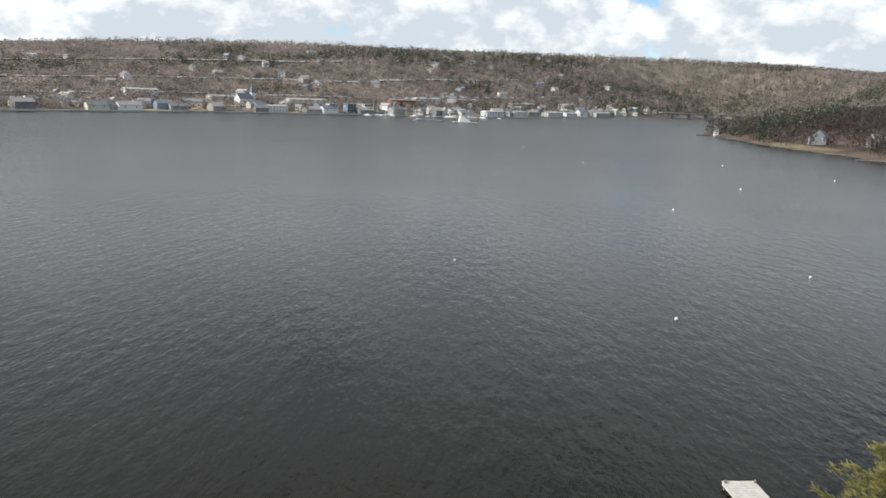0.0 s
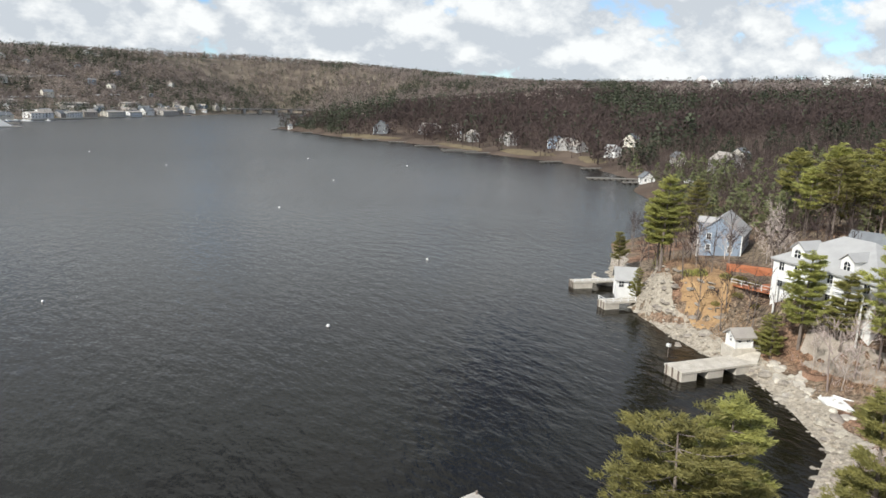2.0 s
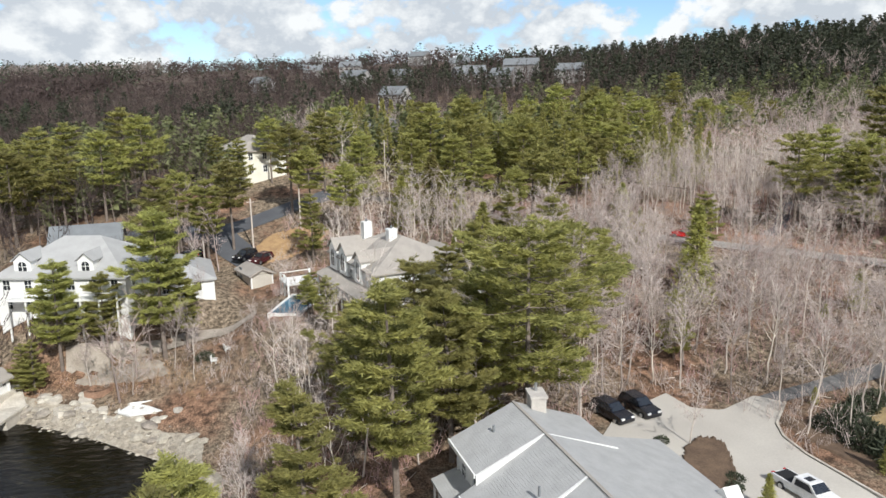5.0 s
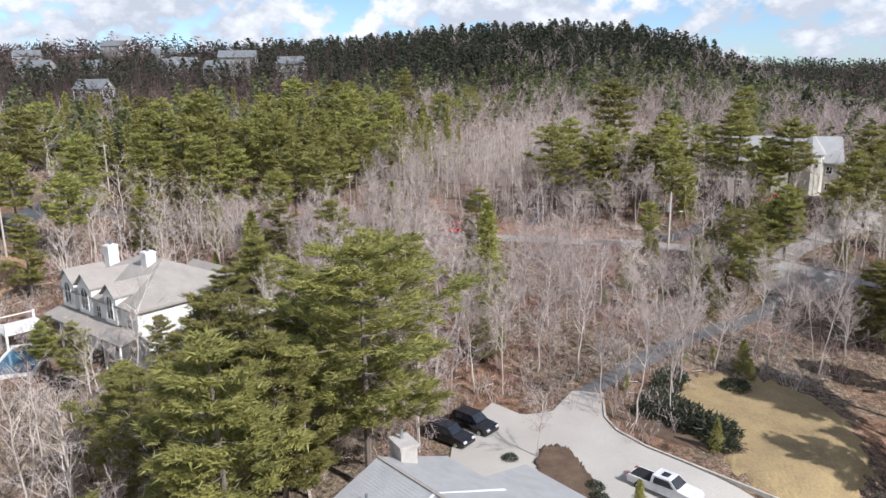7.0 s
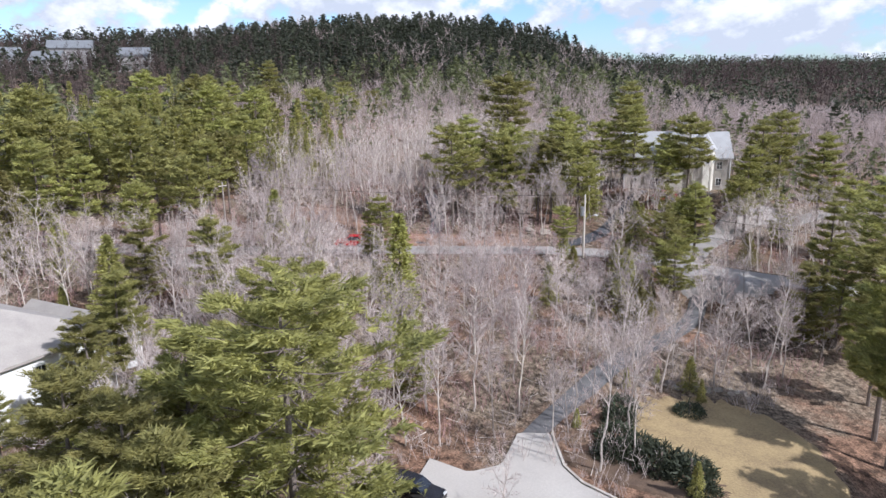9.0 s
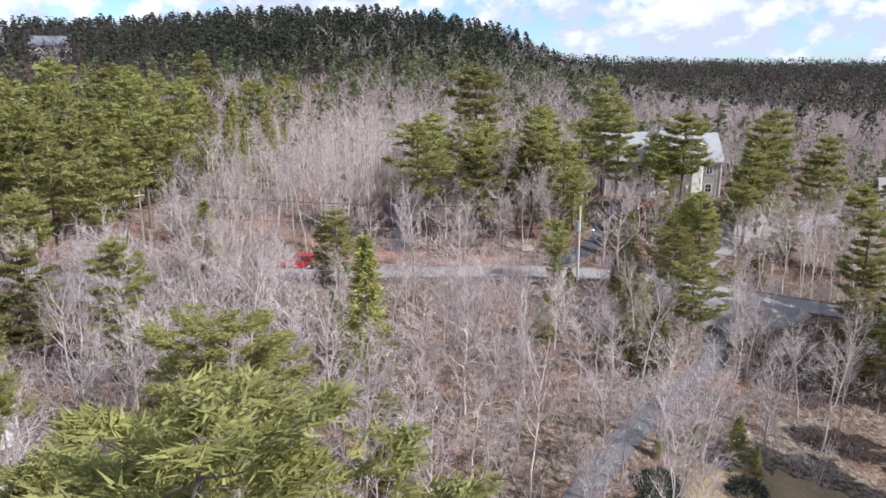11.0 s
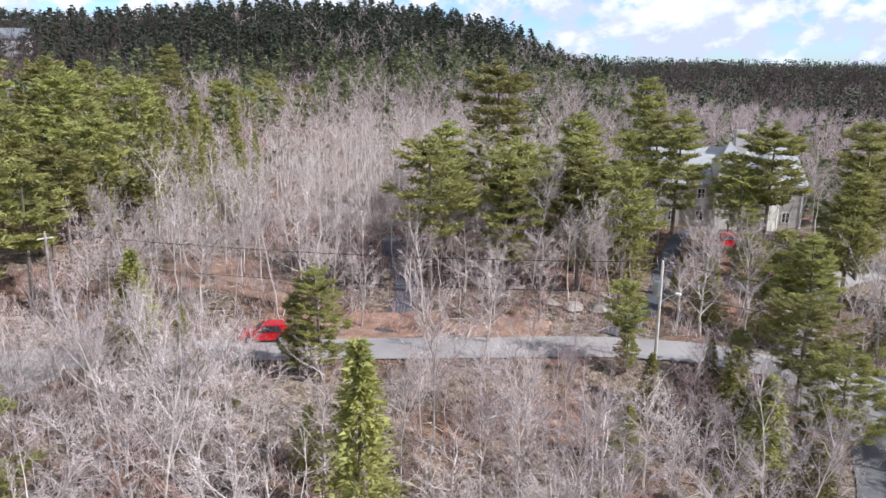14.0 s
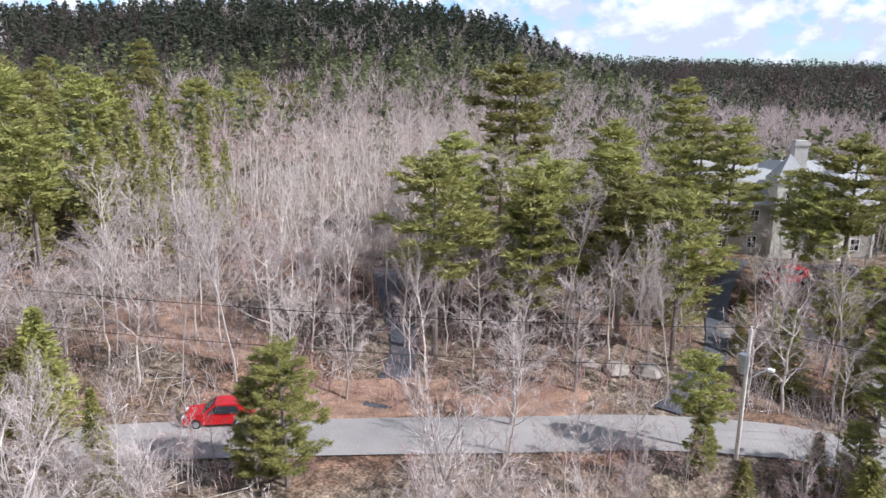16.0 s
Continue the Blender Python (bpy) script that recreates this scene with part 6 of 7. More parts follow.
# the town: houses up the slope
def far_house(x, y, t, l, w, h, wm, rm, lab, z=None):
    z = gz(x, y) if z is None else z
    e = thing("house", pose(x, y, z, 0, 0, t), lab, "house", "town houses")
    part("wall", gable_walls(l, w, h, h + w * 0.32, -3), wm, e)
    part("roof", gable_roof(l, w, h, h + w * 0.32, 0.4), rm, e)
    for k in range(2):
        for s in (-1, 1):
            window(e, -l / 2 + l * (k + 0.5) / 2, s * w / 2, h * 0.5, 0 if s > 0 else 180, 1.3, 1.5)
    return e


town = np.array([(-520, 560), (-445, 638), (-307, 805), (-158, 922), (-21, 1002), (253, 1352), (420, 1580)], float)
tl = np.r_[0, np.cumsum(np.hypot(*np.diff(town, axis=0).T))]
cnt = 0
for k in range(400):
    s = rf.uniform(0, tl[-1])
    x, y = np.interp(s, tl, town[:, 0]), np.interp(s, tl, town[:, 1])
    off = rf.choice([rf.uniform(14, 60), rf.uniform(60, 420)], p=[0.55, 0.45])
    x, y = x - 0.78 * off, y + 0.62 * off
    if float(shore_distance(np.array([x]), np.array([y]))[0]) < 12:
        continue
    l = rf.uniform(9, 17)
    wm = (M["white_paint"], M["siding"], M["siding"], M["blue_siding"])[rf.integers(4)]
    lab = "white house in the town across the water" if wm is M["white_paint"] else "muted clapboard house in the town across the water"
    far_house(x, y, rf.uniform(0, 180), l, l * 0.65, rf.uniform(4, 8), wm, (M["tan_shingle"], M["dark_shingle"])[rf.integers(2)], lab)
    cnt += 1
    if cnt >= 125:
        break
M["red_brick"] = material("red_brick", (0.30, 0.12, 0.085), (0.22, 0.085, 0.06), 0.5, 0.85, 0.2)
for k, (x, y) in enumerate(((-196, 918), (-176, 934), (-156, 950))):
    e = house("modern grey and glass townhouse at the waterfront", x, y, 38, 13, 11, 11, 11.6, (M["siding"], M["blue_siding"])[k % 2], M["dark_shingle"], None, "hip", 3, 3, 2, "waterfront townhouses", name="townhouse", ww=2.6, wh=1.9)
house("long red brick school block with a flat roof", -118, 1045, 36, 48, 14, 9, 9.6, M["red_brick"], M["tan_shingle"], None, "hip", 2, 9, 2, name="school")
chh = house("white wooden church with a slender steeple", -305, 900, 60, 22, 11, 8, 14, M["white_paint"], M["dark_shingle"], None, "gable", 1, 4, 1, name="church", wh=3.5)
part("tower", Geo().box((11, -2.5, -3), (16, 2.5, 15)), M["white_paint"], chh)
g = Geo().add([(11, -2.5, 15), (16, -2.5, 15), (16, 2.5, 15), (11, 2.5, 15), (13.5, 0, 28)], [(0, 1, 4), (1, 2, 4), (2, 3, 4), (3, 0, 4)])
part("steeple", g, M["dark_shingle"], chh)
for x, y, l in ((-330, 900, 44), (-240, 960, 60), (-90, 1090, 50), (-30, 1150, 40), (60, 1230, 56), (-420, 860, 40), (150, 1330, 40), (10, 1060, 34), (50, 1110, 30), (110, 1185, 40), (140, 1215, 30), (205, 1300, 44), (-255, 870, 26), (-40, 1016, 30)):
    house("long pale waterfront building with a low roof", x, y, 48, l, 13, 6.5, 8.2, (M["white_paint"], M["siding"])[int(l) % 4 == 0], M["tan_shingle"], None, "gable", 2, 6, 2, "waterfront buildings", name="waterfront_building", ww=1.6, wh=1.6)
wf = [M["grey_siding"], M["siding"], M["white_paint"], M["grey_siding"], M["tan_shingle"]]
for k in range(20):
    s = tl[1] + (tl[5] - tl[1]) * (k + rf.uniform(0.1, 0.9)) / 20
    x, y = np.interp(s, tl, town[:, 0]) - 0.78 * 13, np.interp(s, tl, town[:, 1]) + 0.62 * 13
    far_house(x, y, rf.uniform(35, 60), rf.uniform(14, 26), rf.uniform(9, 13), rf.uniform(4, 7.5), wf[k % 5], (M["tan_shingle"], M["dark_shingle"])[k % 2], "low waterfront house with a pitched roof")
for off, half in ((62, 3.0), (135, 3.5), (225, 3.0), (330, 4.0)):
    st = [(x - 0.78 * off, y + 0.62 * off) for x, y in town[1:6]]
    tagged(part("road", ribbon(st, half, 1.2, dense=14), M["gravel"]), "pale street running along the town slope", "road", kind="structure")
sw = Geo()
for (ax, ay), (bx_, by_) in zip(town[1:-2], town[2:-1]):
    sw.box((0, -1.2, -1.5), (math.hypot(bx_ - ax, by_ - ay), 1.2, 1.5), pose(ax, ay, 0, 0, 0, math.degrees(math.atan2(by_ - ay, bx_ - ax))))
tagged(part("quay", sw, M["concrete"]), "pale stone quay along the town waterfront", "quay", kind="structure")
for px, py, prx, pry, pt, sd in ((-344, 786, 45, 12, 50, 41), (-250, 868, 30, 9, 40, 42), (40, 1090, 30, 8, 48, 43)):
    patch("lawn", px, py, prx, pry, pt, M["dry_grass"], "golden waterfront lawn below the town", "lawn", 0.3, 0.2, sd)
br = thing("bridge", pose(500, 1560, 0, 0, 0, 20), "low grey road bridge over the inlet", "bridge")
part("deck", Geo().box((-150, -6, 9), (150, 6, 11)), M["asphalt"], br)
for k in range(7):
    part("pier", Geo().box((-120 + 40 * k, -5, -3), (-114 + 40 * k, 5, 9)), M["concrete"], br)

# marina
for k in range(30):
    s = rf.uniform(0, 1)
    x, y = -150 + 175 * s + rf.normal(0, 5), 908 + 118 * s + rf.normal(0, 5)
    up = float(shore_distance(np.array([x]), np.array([y]))[0]) > 0
    boat(x, y, rf.uniform(0, 360), rf.uniform(7, 12), rf.uniform(12, 18) if rf.random() < 0.55 else 0, (M["car_white"], M["blue_siding"])[rf.random() < 0.2], gz(x, y) + 0.8 if up else 0.0, "white sailing boat laid up at the marina")
boat(-78, 850, 30, 12, 0, None, 0, "broad white motor boat on a mooring")
ra = thing("covered_barge", pose(-23, 850, 0, 0, 0, 15), "low barge under a sloping white cover", "boat")
part("cover", Geo().add([(-7, -4, 1.0), (8, -4, 1.0), (8, 4, 1.0), (-7, 4, 1.0), (-6, -2.5, 7.5), (-3, -2.5, 7.5), (-3, 2.5, 7.5), (-6, 2.5, 7.5)],
     [(0, 1, 5), (0, 5, 4), (1, 2, 6), (1, 6, 5), (2, 3, 7), (2, 7, 6), (3, 0, 4), (3, 4, 7), (4, 5, 6), (4, 6, 7)]), M["white_paint"], ra)
part("float", Geo().box((-14, -4.5, -0.4), (16, 4.5, 0.9)), M["deck_wood"], ra)
dock(-95, 900, -40, 60, 4, "long grey marina dock")
dock(-50, 962, -40, 55, 4, "long grey marina dock")
# pale buildings on the distant ridge
for x, y, l, h in ((1400, 1210, 70, 18), (1370, 1180, 40, 10), (1050, 880, 55, 10), (1700, 1900, 160, 22), (1500, 1050, 60, 12), (1250, 800, 40, 9), (1180, 700, 36, 8)):
    far_house(x, y, rf.uniform(20, 60), l, l * 0.3, h, M["white_paint"], M["white_paint"], "large pale building on a distant ridge")

# ---- woods ----
KEEP_OUT = [(52, 20, 13), (46, 24, 11), (106, 75, 13.5), (107, 58, 9), (130, 84, 8), (101.5, 30.5, 11), (107, 21.5, 8), (93, 27, 8.5), (93, 37, 6), (139, 122, 9), (120, 113, 12), (128, 118, 9), (120, 128, 5.5), (166, 60, 9), (107.3, -93.6, 11.5), (100, -92, 6), (117.5, -18.5, 4), (108.5, -15, 2), (104, -13, 2), (70, -128, 9), (46, -112, 8),
            (106, 92, 7), (101, 45, 6), (101, 117, 4), (89, 82, 4), (82, 62, 5.5), (118, 53.5, 4), (55, 5, 8), (62, 4, 9), (45, 1, 8), (53, -18, 9), (60, -23, 5), (46, -11, 6), (133, 60, 6), (86, 72, 5), (90.5, -41, 4.5), (87, -33, 4), (105, -22, 4), (101, -16, 4), (91, -9, 5.4), (86.5, -5.5, 2.6), (79.5, -2, 2.4), (107.2, -16.5, 3)]


def clear(x, y, road=5.0, shore=4.0):
    """Where a tree may stand: on land, off the roads, out of the houses."""
    ok = shore_distance(x, y) > shore
    for cx, cy, r in KEEP_OUT:
        ok &= np.hypot(x - cx, y - cy) > r
    for hx, hy, *_ in hill_spots:
        ok &= np.hypot(x - hx, y - hy) > 11
    for px, py, *_ in pen:
        ok &= np.hypot(x - px, y - py) > 8
    for line, half in ((ROAD, road), (np.array(SIDE, float), 4.5), (np.array([(a, b, 0) for a, b in DRIVE], float), 1.5), (np.array([(a, b, 0) for a, b in LOOP], float), 3.4), (np.array([(a, b, 0) for a, b in SPUR], float), 3.6), (np.array([(97, -52, 0), (99, -60, 0), (106, -82, 0)], float), 2.6)):
        k, _ = path_blend(x, y, line, half, 0.2)
        ok &= k < 0.5
    return ok


def spaced(r, n_, lo, hi, gap, keep=None, **kw):
    """Random places at least gap apart."""
    x, y = r.uniform(lo[0], hi[0], n_), r.uniform(lo[1], hi[1], n_)
    ok = clear(x, y, **kw)
    if keep is not None:
        ok &= keep(x, y)
    x, y = x[ok], y[ok]
    cell, out = {}, []
    for a, b in zip(x, y):
        c = (int(a // gap), int(b // gap))
        if any((a - p) ** 2 + (b - q_) ** 2 < gap * gap for i in (-1, 0, 1) for j in (-1, 0, 1) for p, q_ in cell.get((c[0] + i, c[1] + j), ())):
            continue
        cell.setdefault(c, []).append((a, b))
        out.append((a, b))
    return np.array(out)


rw = np.random.default_rng(42)
P_LAB = "tall white pine with layered yellow-green boughs"
protos = {}


def pine(x, y, h, v=None, z=None, mid=False):
    v = int(rw.integers(6)) if v is None else v
    m = place(x, y, rw.uniform(0, 6.28), h / 18.0 * rw.uniform(0.96, 1.04), 1.0, 0.1, z)
    if mid:
        v = ("m", v % 3)
    if v not in protos:
        protos[v] = tree_thing("pine_tree", MID_PINES[v[1]] if mid else PINES[v], (M["bark"], M["needles"]), m, P_LAB, "tree", "white pines")
        return protos[v]
    return copy_thing(protos[v], m)


def conifer(x, y, h, wide=1.0, v=None):
    v = int(rw.integers(3)) if v is None else v
    m = place(x, y, rw.uniform(0, 6.28), h / 9.0 * wide, 1.0 / wide, 0.1)
    key = ("c", v)
    if key not in protos:
        protos[key] = tree_thing("evergreen_tree", SPRUCES[v], (M["bark"], M["cedar"]), m, "narrow conical evergreen tree with dense foliage", "tree", "conical evergreens")
        return protos[key]
    return copy_thing(protos[key], m)


# pines one can pick out: near shore and round the houses
for x, y, h, v in ((41.1, 46.8, 16.5, 1), (34.8, 46.5, 17, 5), (38, 48.5, 13, 3), (48.7, 39.8, 20.5, 3), (54.4, 32.9, 19.5, 0), (60.5, 27.5, 16, 4), (67, 23.5, 17, 3), (62.6, 19.9, 23.5, 5), (75, 15, 17, 5), (73, 30, 18.5, 1), (66, 35.5, 16, 3), (78, 37, 11, 4), (80, 28, 12.5, 3)):
    pine(x, y, h, v)
for x, y, h, v in ((93.6, 75.2, 14.5, 0), (95.5, 70, 12.5, 4), (95, 62.4, 18.5, 0), (97.5, 60, 12, 4), (90.5, 77.5, 10, 3), (119, 69, 17, 2), (124, 62, 16, 2), (91, 79, 8.5, 3), (99.6, 108.6, 17, 0), (101.8, 111.4, 16, 2), (98, 112.5, 9, 3), (111, 131, 11, 2), (113, 121, 9, 3)):
    pine(x, y, h, v)
for x, y, h in ((153, 114, 16), (159, 112, 20), (154, 104, 19), (149, 95, 19), (149, 87, 20), (153, 80, 20), (147, 104, 17), (162, 98, 19), (166, 88, 19), (160, 122, 18), (170, 108, 19), (128, 67.5, 14), (128.5, 58.5, 14), (140, 49, 15), (146, 140, 15), (157, 66, 13), (159, 55, 13), (154, 61, 11), (128, 38, 13), (135, 45, 13), (142, 35, 15), (151, 43, 15), (129, 28, 11), (146, 25, 15), (161, 36, 15), (122, 44, 11)):
    pine(x, y, h, (2, 0, 4, 2)[int(x) % 4], mid=True)
for x, y, h, v in ((68, 28, 17.5, 1), (73, 33, 14, 3), (70, 36, 13, 5), (66, 25, 12, 3), (74, 22, 15, 0), (80.4, 9.7, 16.5, 5), (78.5, -2.0, 11.5, 3), (108.6, -20.2, 10.5, 1), (109.8, -18.8, 9.5, 3), (107, 6, 15, 1), (112, 12, 14, 4), (93, 42.8, 7, 2), (96, 42.5, 6.5, 2), (88, 40, 8, 4), (87, 32, 8, 4), (47, -33, 19, 2), (44.5, -29, 18, 2), (100, 19, 9, 4), (91, 24, 11.5, 1), (88.5, 27.5, 10, 3), (95, 20.5, 12, 0)):
    pine(x, y, h, v)
# the two at x 35 and 38 stand unseen, added to shade the lawn
for x, y, h in ((63.5, -62, 16), (53, -51, 16), (35, -27, 17), (38, -20, 15), (86, -88, 17), (94, -77, 16), (107, -79, 15.5), (112, -76, 16), (127, -65, 20), (121, -48, 16), (111, -47, 14), (108, -53, 14), (119, -75, 15), (83.9, -45.6, 5.8), (79.6, -47.1, 10.5), (75.2, -43.2, 10.5), (83.9, -63, 12), (86, -61.5, 9), (91.5, -66, 11), (113, -84, 15), (84.5, -77, 11), (80, -84, 13), (60, -46.5, 13), (58, -52, 16), (50, -40, 11), (55, -58, 17),
               (101, -55, 17), (91, -75, 9), (86, -83, 15), (90, -104, 21), (96, -74, 12.5), (99.5, -79.5, 13), (112, -50, 14), (106, -54, 13), (121, -55, 16), (117, -62, 15), (112, -64, 15), (115, -39.5, 19), (124, -101, 19), (81, -101, 16), (71, -88, 16), (116, -68, 17), (92.4, -41.2, 8.6), (91.6, -40.2, 6.4)):
    pine(x, y, h, (0, 3, 5, 1, 4)[int(x + y) % 5], mid=x > 84 and h > 8)
for x, y, h in ((159, 20, 17), (139, 17, 15), (136, 12, 16), (132.5, 3, 15), (126, 0.5, 13), (140, -8, 16), (126.5, 8, 11), (150, 12, 16), (146, 2, 16), (157, 5, 17), (166, 11, 17), (160, -6, 15), (172, -2, 17), (172, -16, 17), (152, -14, 15), (180, 8, 18), (185, -8, 18), (178, -26, 18), (190, -28, 18), (188, 20, 17), (168, 22, 16), (176, 40, 15), (196, -10, 18), (200, -36, 19), (206, -22, 18), (195, -46, 16), (217, -48, 17), (236, -50, 17), (171, -26, 16), (166, -22, 13), (163, -30, 12), (182, -38, 15), (235, -69, 17), (176, -20, 15), (189, -45, 14), (188, -62, 15), (196, -72, 16), (204, -66, 15), (182, -54, 14), (209, -80, 16), (216, -62, 16), (200, -84, 14), (150, -20, 14), (144, -3, 14), (146, -14, 13)):
    pine(x, y, h, (3, 0, 5, 1)[int(x) % 4], mid=True)
conifer(91.7, -10.6, 13.6, 1.15, 0)
for x, y, h in ((120.5, -9.5, 5.5), (117, -12.4, 6), (125, -12, 6), (134, 22, 9), (131, 17, 8), (132, 28, 7), (137, 24, 8), (86, -44.5, 6), (67.5, -22, 3.6), (66, -25.5, 3.2), (63, -27, 2.6), (74, -33, 5), (60.8, -25.5, 4), (52, -9.5, 5), (66, -12, 3), (112, 16, 8), (118, 20, 7), (48, 3.8, 5.6), (116, -54, 6), (109, -59, 5), (104, -62, 7), (108, -66, 8), (98, -62, 6), (113, -58, 5), (93, -60, 5), (97, -68, 7),
               (82.4, -40.8, 5.4), (78.6, -37.6, 5.6), (75.9, -38.6, 6.4), (79.6, -31.5, 5.2), (76.5, -33.4, 4.6), (80.5, -43.4, 6), (77.4, -41.2, 6.6), (88.2, -38.3, 3.8), (86.4, -31.3, 3.8), (84.6, -25.4, 2.4), (78.6, -70, 6.5), (88.5, -62.5, 5), (100.4, -68.9, 6), (112, -11.3, 2.8), (108.2, -12.2, 3.2), (110.8, -9.2, 2.6), (99.5, -12.5, 3.4), (97.6, -14.5, 2.6)):
    conifer(x, y, h, rw.uniform(1.05, 1.35))

# bare hardwoods: the nearest three hundred stand singly
bare_at = spaced(rw, 9000, (58, -105), (175, 60), 3.0, lambda x, y: ~((np.hypot(x - 165, y - 5) < 34) & (y > -30)) & ~((x > 84) & (y > 40)) & (shore_distance(x, y) > 10) & ~((y > 26) & (x < 90) & (x > 70) & (y > 45)))
near = np.hypot((bare_at[:, 0] - 84) / 1.25, bare_at[:, 1] + 14)
order = np.argsort(near)
single, rest = bare_at[order[:285]], bare_at[order[285:]]
bproto = {}


def low_side(x, y):
    """Young growth only, just below the road."""
    off = y - np.interp(x, ROAD[::-1, 0], ROAD[::-1, 1])
    return 0.64 + 0.41 * min(max((off - 13) / 14, 0), 1) if off > 0 else 1.0


for x, y in single:
    v = int(rw.integers(6))
    h = rw.uniform(0.68, 1.06) * low_side(x, y)
    m = place(x, y, rw.uniform(0, 6.28), h, rw.uniform(0.95, 1.15), 0.1)
    if v not in bproto:
        bproto[v] = tree_thing("bare_tree", BARES[v], (M["grey_bark"], M["twigs"]), m, "leafless pale grey hardwood with fine upswept twigs", "tree", "bare hardwoods", ("trunk", "crown"))
    else:
        copy_thing(bproto[v], m)
# the large pale hardwoods by the parking court, shore bushes
for x, y, s, v in ((65.9, 13.6, 1.25, 5), (59.6, 4.9, 0.72, 1), (72, 7, 1.0, 3), (61, 46.5, 0.75, 1), (64, 47.5, 0.62, 5), (57, 46, 0.7, 3), (106, 125, 0.7, 1), (103, 103, 0.6, 3), (91, 71, 0.55, 0), (94, 72.5, 0.5, 2), (98, 66, 0.6, 4), (100, 60, 0.7, 2), (131, 108, 1.1, 0), (127, 104, 1.15, 1), (122, 99, 1.05, 5), (124, 113, 0.9, 3), (118, 107, 0.9, 4), (116, 115, 0.8, 1), (121, 118, 0.8, 2), (112, 113, 0.6, 3), (104, -36, 0.95, 5), (101.5, -33, 0.8, 1)):
    m = place(x, y, rw.uniform(0, 6.28), s, 1.0, 0.1)
    copy_thing(bproto[v], m)
# tall grey hardwoods along the lower edge of the road, where it leaves the red car
rt = np.random.default_rng(77)
for k in range(10):
    w, off = k / 9 + rt.uniform(-0.03, 0.03), rt.uniform(6.0, 12.0)
    m = place(120.8 + 9.5 * w - 0.8 * off, -14.8 + 14.2 * w + 0.6 * off, rt.uniform(0, 6.28), rt.uniform(0.5, 0.76), 1.0, 0.1)
    copy_thing(bproto[int(rt.integers(6))], m)


def stuff(name, shapes, mats, rows, which, label, names=("trunks", "twigs")):
    for k in (0, 1):
        ch = [scatter(t[k].arrays(), rows[which == i]) for i, t in enumerate(shapes) if (which == i).any()]
        pn = name + "_" + names[k]
        tagged(part(pn, mesh_from(pn, *joined(ch), mats[k]), mats[k]), label, "woods", kind="stuff")


def rows_for(xy, r, lo, hi, tall=1.0):
    s = r.uniform(lo, hi, len(xy))
    return np.column_stack([xy, ground_z(xy[:, 0], xy[:, 1]) - 0.1, r.uniform(0, 6.28, len(xy)), s, s * tall])


stuff("hardwood_thicket", LOW_BARE, (M["grey_bark"], M["twigs"]), rows_for(rest, rw, 0.7, 1.1), rw.integers(0, 4, len(rest)), "dense stand of leafless pale hardwoods on the slope")

# light templates for the far slopes
def mid_bare(r):
    """A leafless hardwood seen from far off: a thin stem, a few limbs and a rounded haze of twigs."""
    t, f = Geo(), Geo()
    t.spike((0, 0, -0.5), (r.normal(0, 0.4), r.normal(0, 0.4), 9.5), 0.15)
    tips = []
    for k in range(8):
        a, z0 = r.uniform(0, 6.28), r.uniform(3, 7.5)
        L = r.uniform(2.4, 4.4)
        e = np.array([math.cos(a) * L * 0.62, math.sin(a) * L * 0.62, z0 + L * 0.85])
        f.spike((0, 0, z0), e, 0.06)
        q_ = r.uniform(0.3, 1.0, 10)[:, None]
        tips.append(np.array([0, 0, z0]) * (1 - q_) + e * q_)
    o = np.vstack(tips) + r.normal(0, 0.25, (80, 3))
    d = unit(o - (0, 0, 6.0)) * 0.8 + r.normal(0, 0.45, (80, 3)) + (0, 0, 0.5)
    slivers(f, o, unit(d) * r.uniform(0.9, 2.0, (80, 1)), 0.10, r)
    return t, f


def mid_pine(r, h=15.0, w=3.2, n_=125):
    """A conifer seen from far off: overlapping boughs round an uneven, blunt cone."""
    t, f = Geo(), Geo()
    t.spike((0, 0, -0.5), (0, 0, h * 0.95), 0.18)
    fz = r.random(n_) ** 1.15
    a = r.uniform(0, 6.28, n_)
    reach = w * (1 - fz ** 1.5) ** 0.8 * (0.8 + 0.25 * np.sin(a * 2 + fz * 9)) + 0.12
    rad = reach * r.uniform(0.1, 1.0, n_) ** 0.5
    o = np.stack([np.cos(a) * rad, np.sin(a) * rad, h * (0.14 + 0.84 * fz)], -1)
    L = r.uniform(0.8, 1.5, n_) * (1.15 - 0.5 * fz)
    b = a + r.normal(0, 0.7, n_)
    d = np.stack([np.cos(b) * L, np.sin(b) * L, r.uniform(-0.2, 0.45, n_) * L], -1)
    s = np.cross(d, r.normal(0, 1.0, (n_, 3)))
    s *= (L * 0.50 / (np.linalg.norm(s, axis=1) + 1e-9))[:, None]
    v = np.stack([o - s - d * 0.3, o + s - d * 0.3, o + d], 1).reshape(-1, 3)
    f.add(v, np.arange(len(v)).reshape(-1, 3))
    return t, f


MB, MP = [mid_bare(rw) for _ in range(5)], [mid_pine(rw, 13, w) for w in (3.0, 3.8, 4.6)]


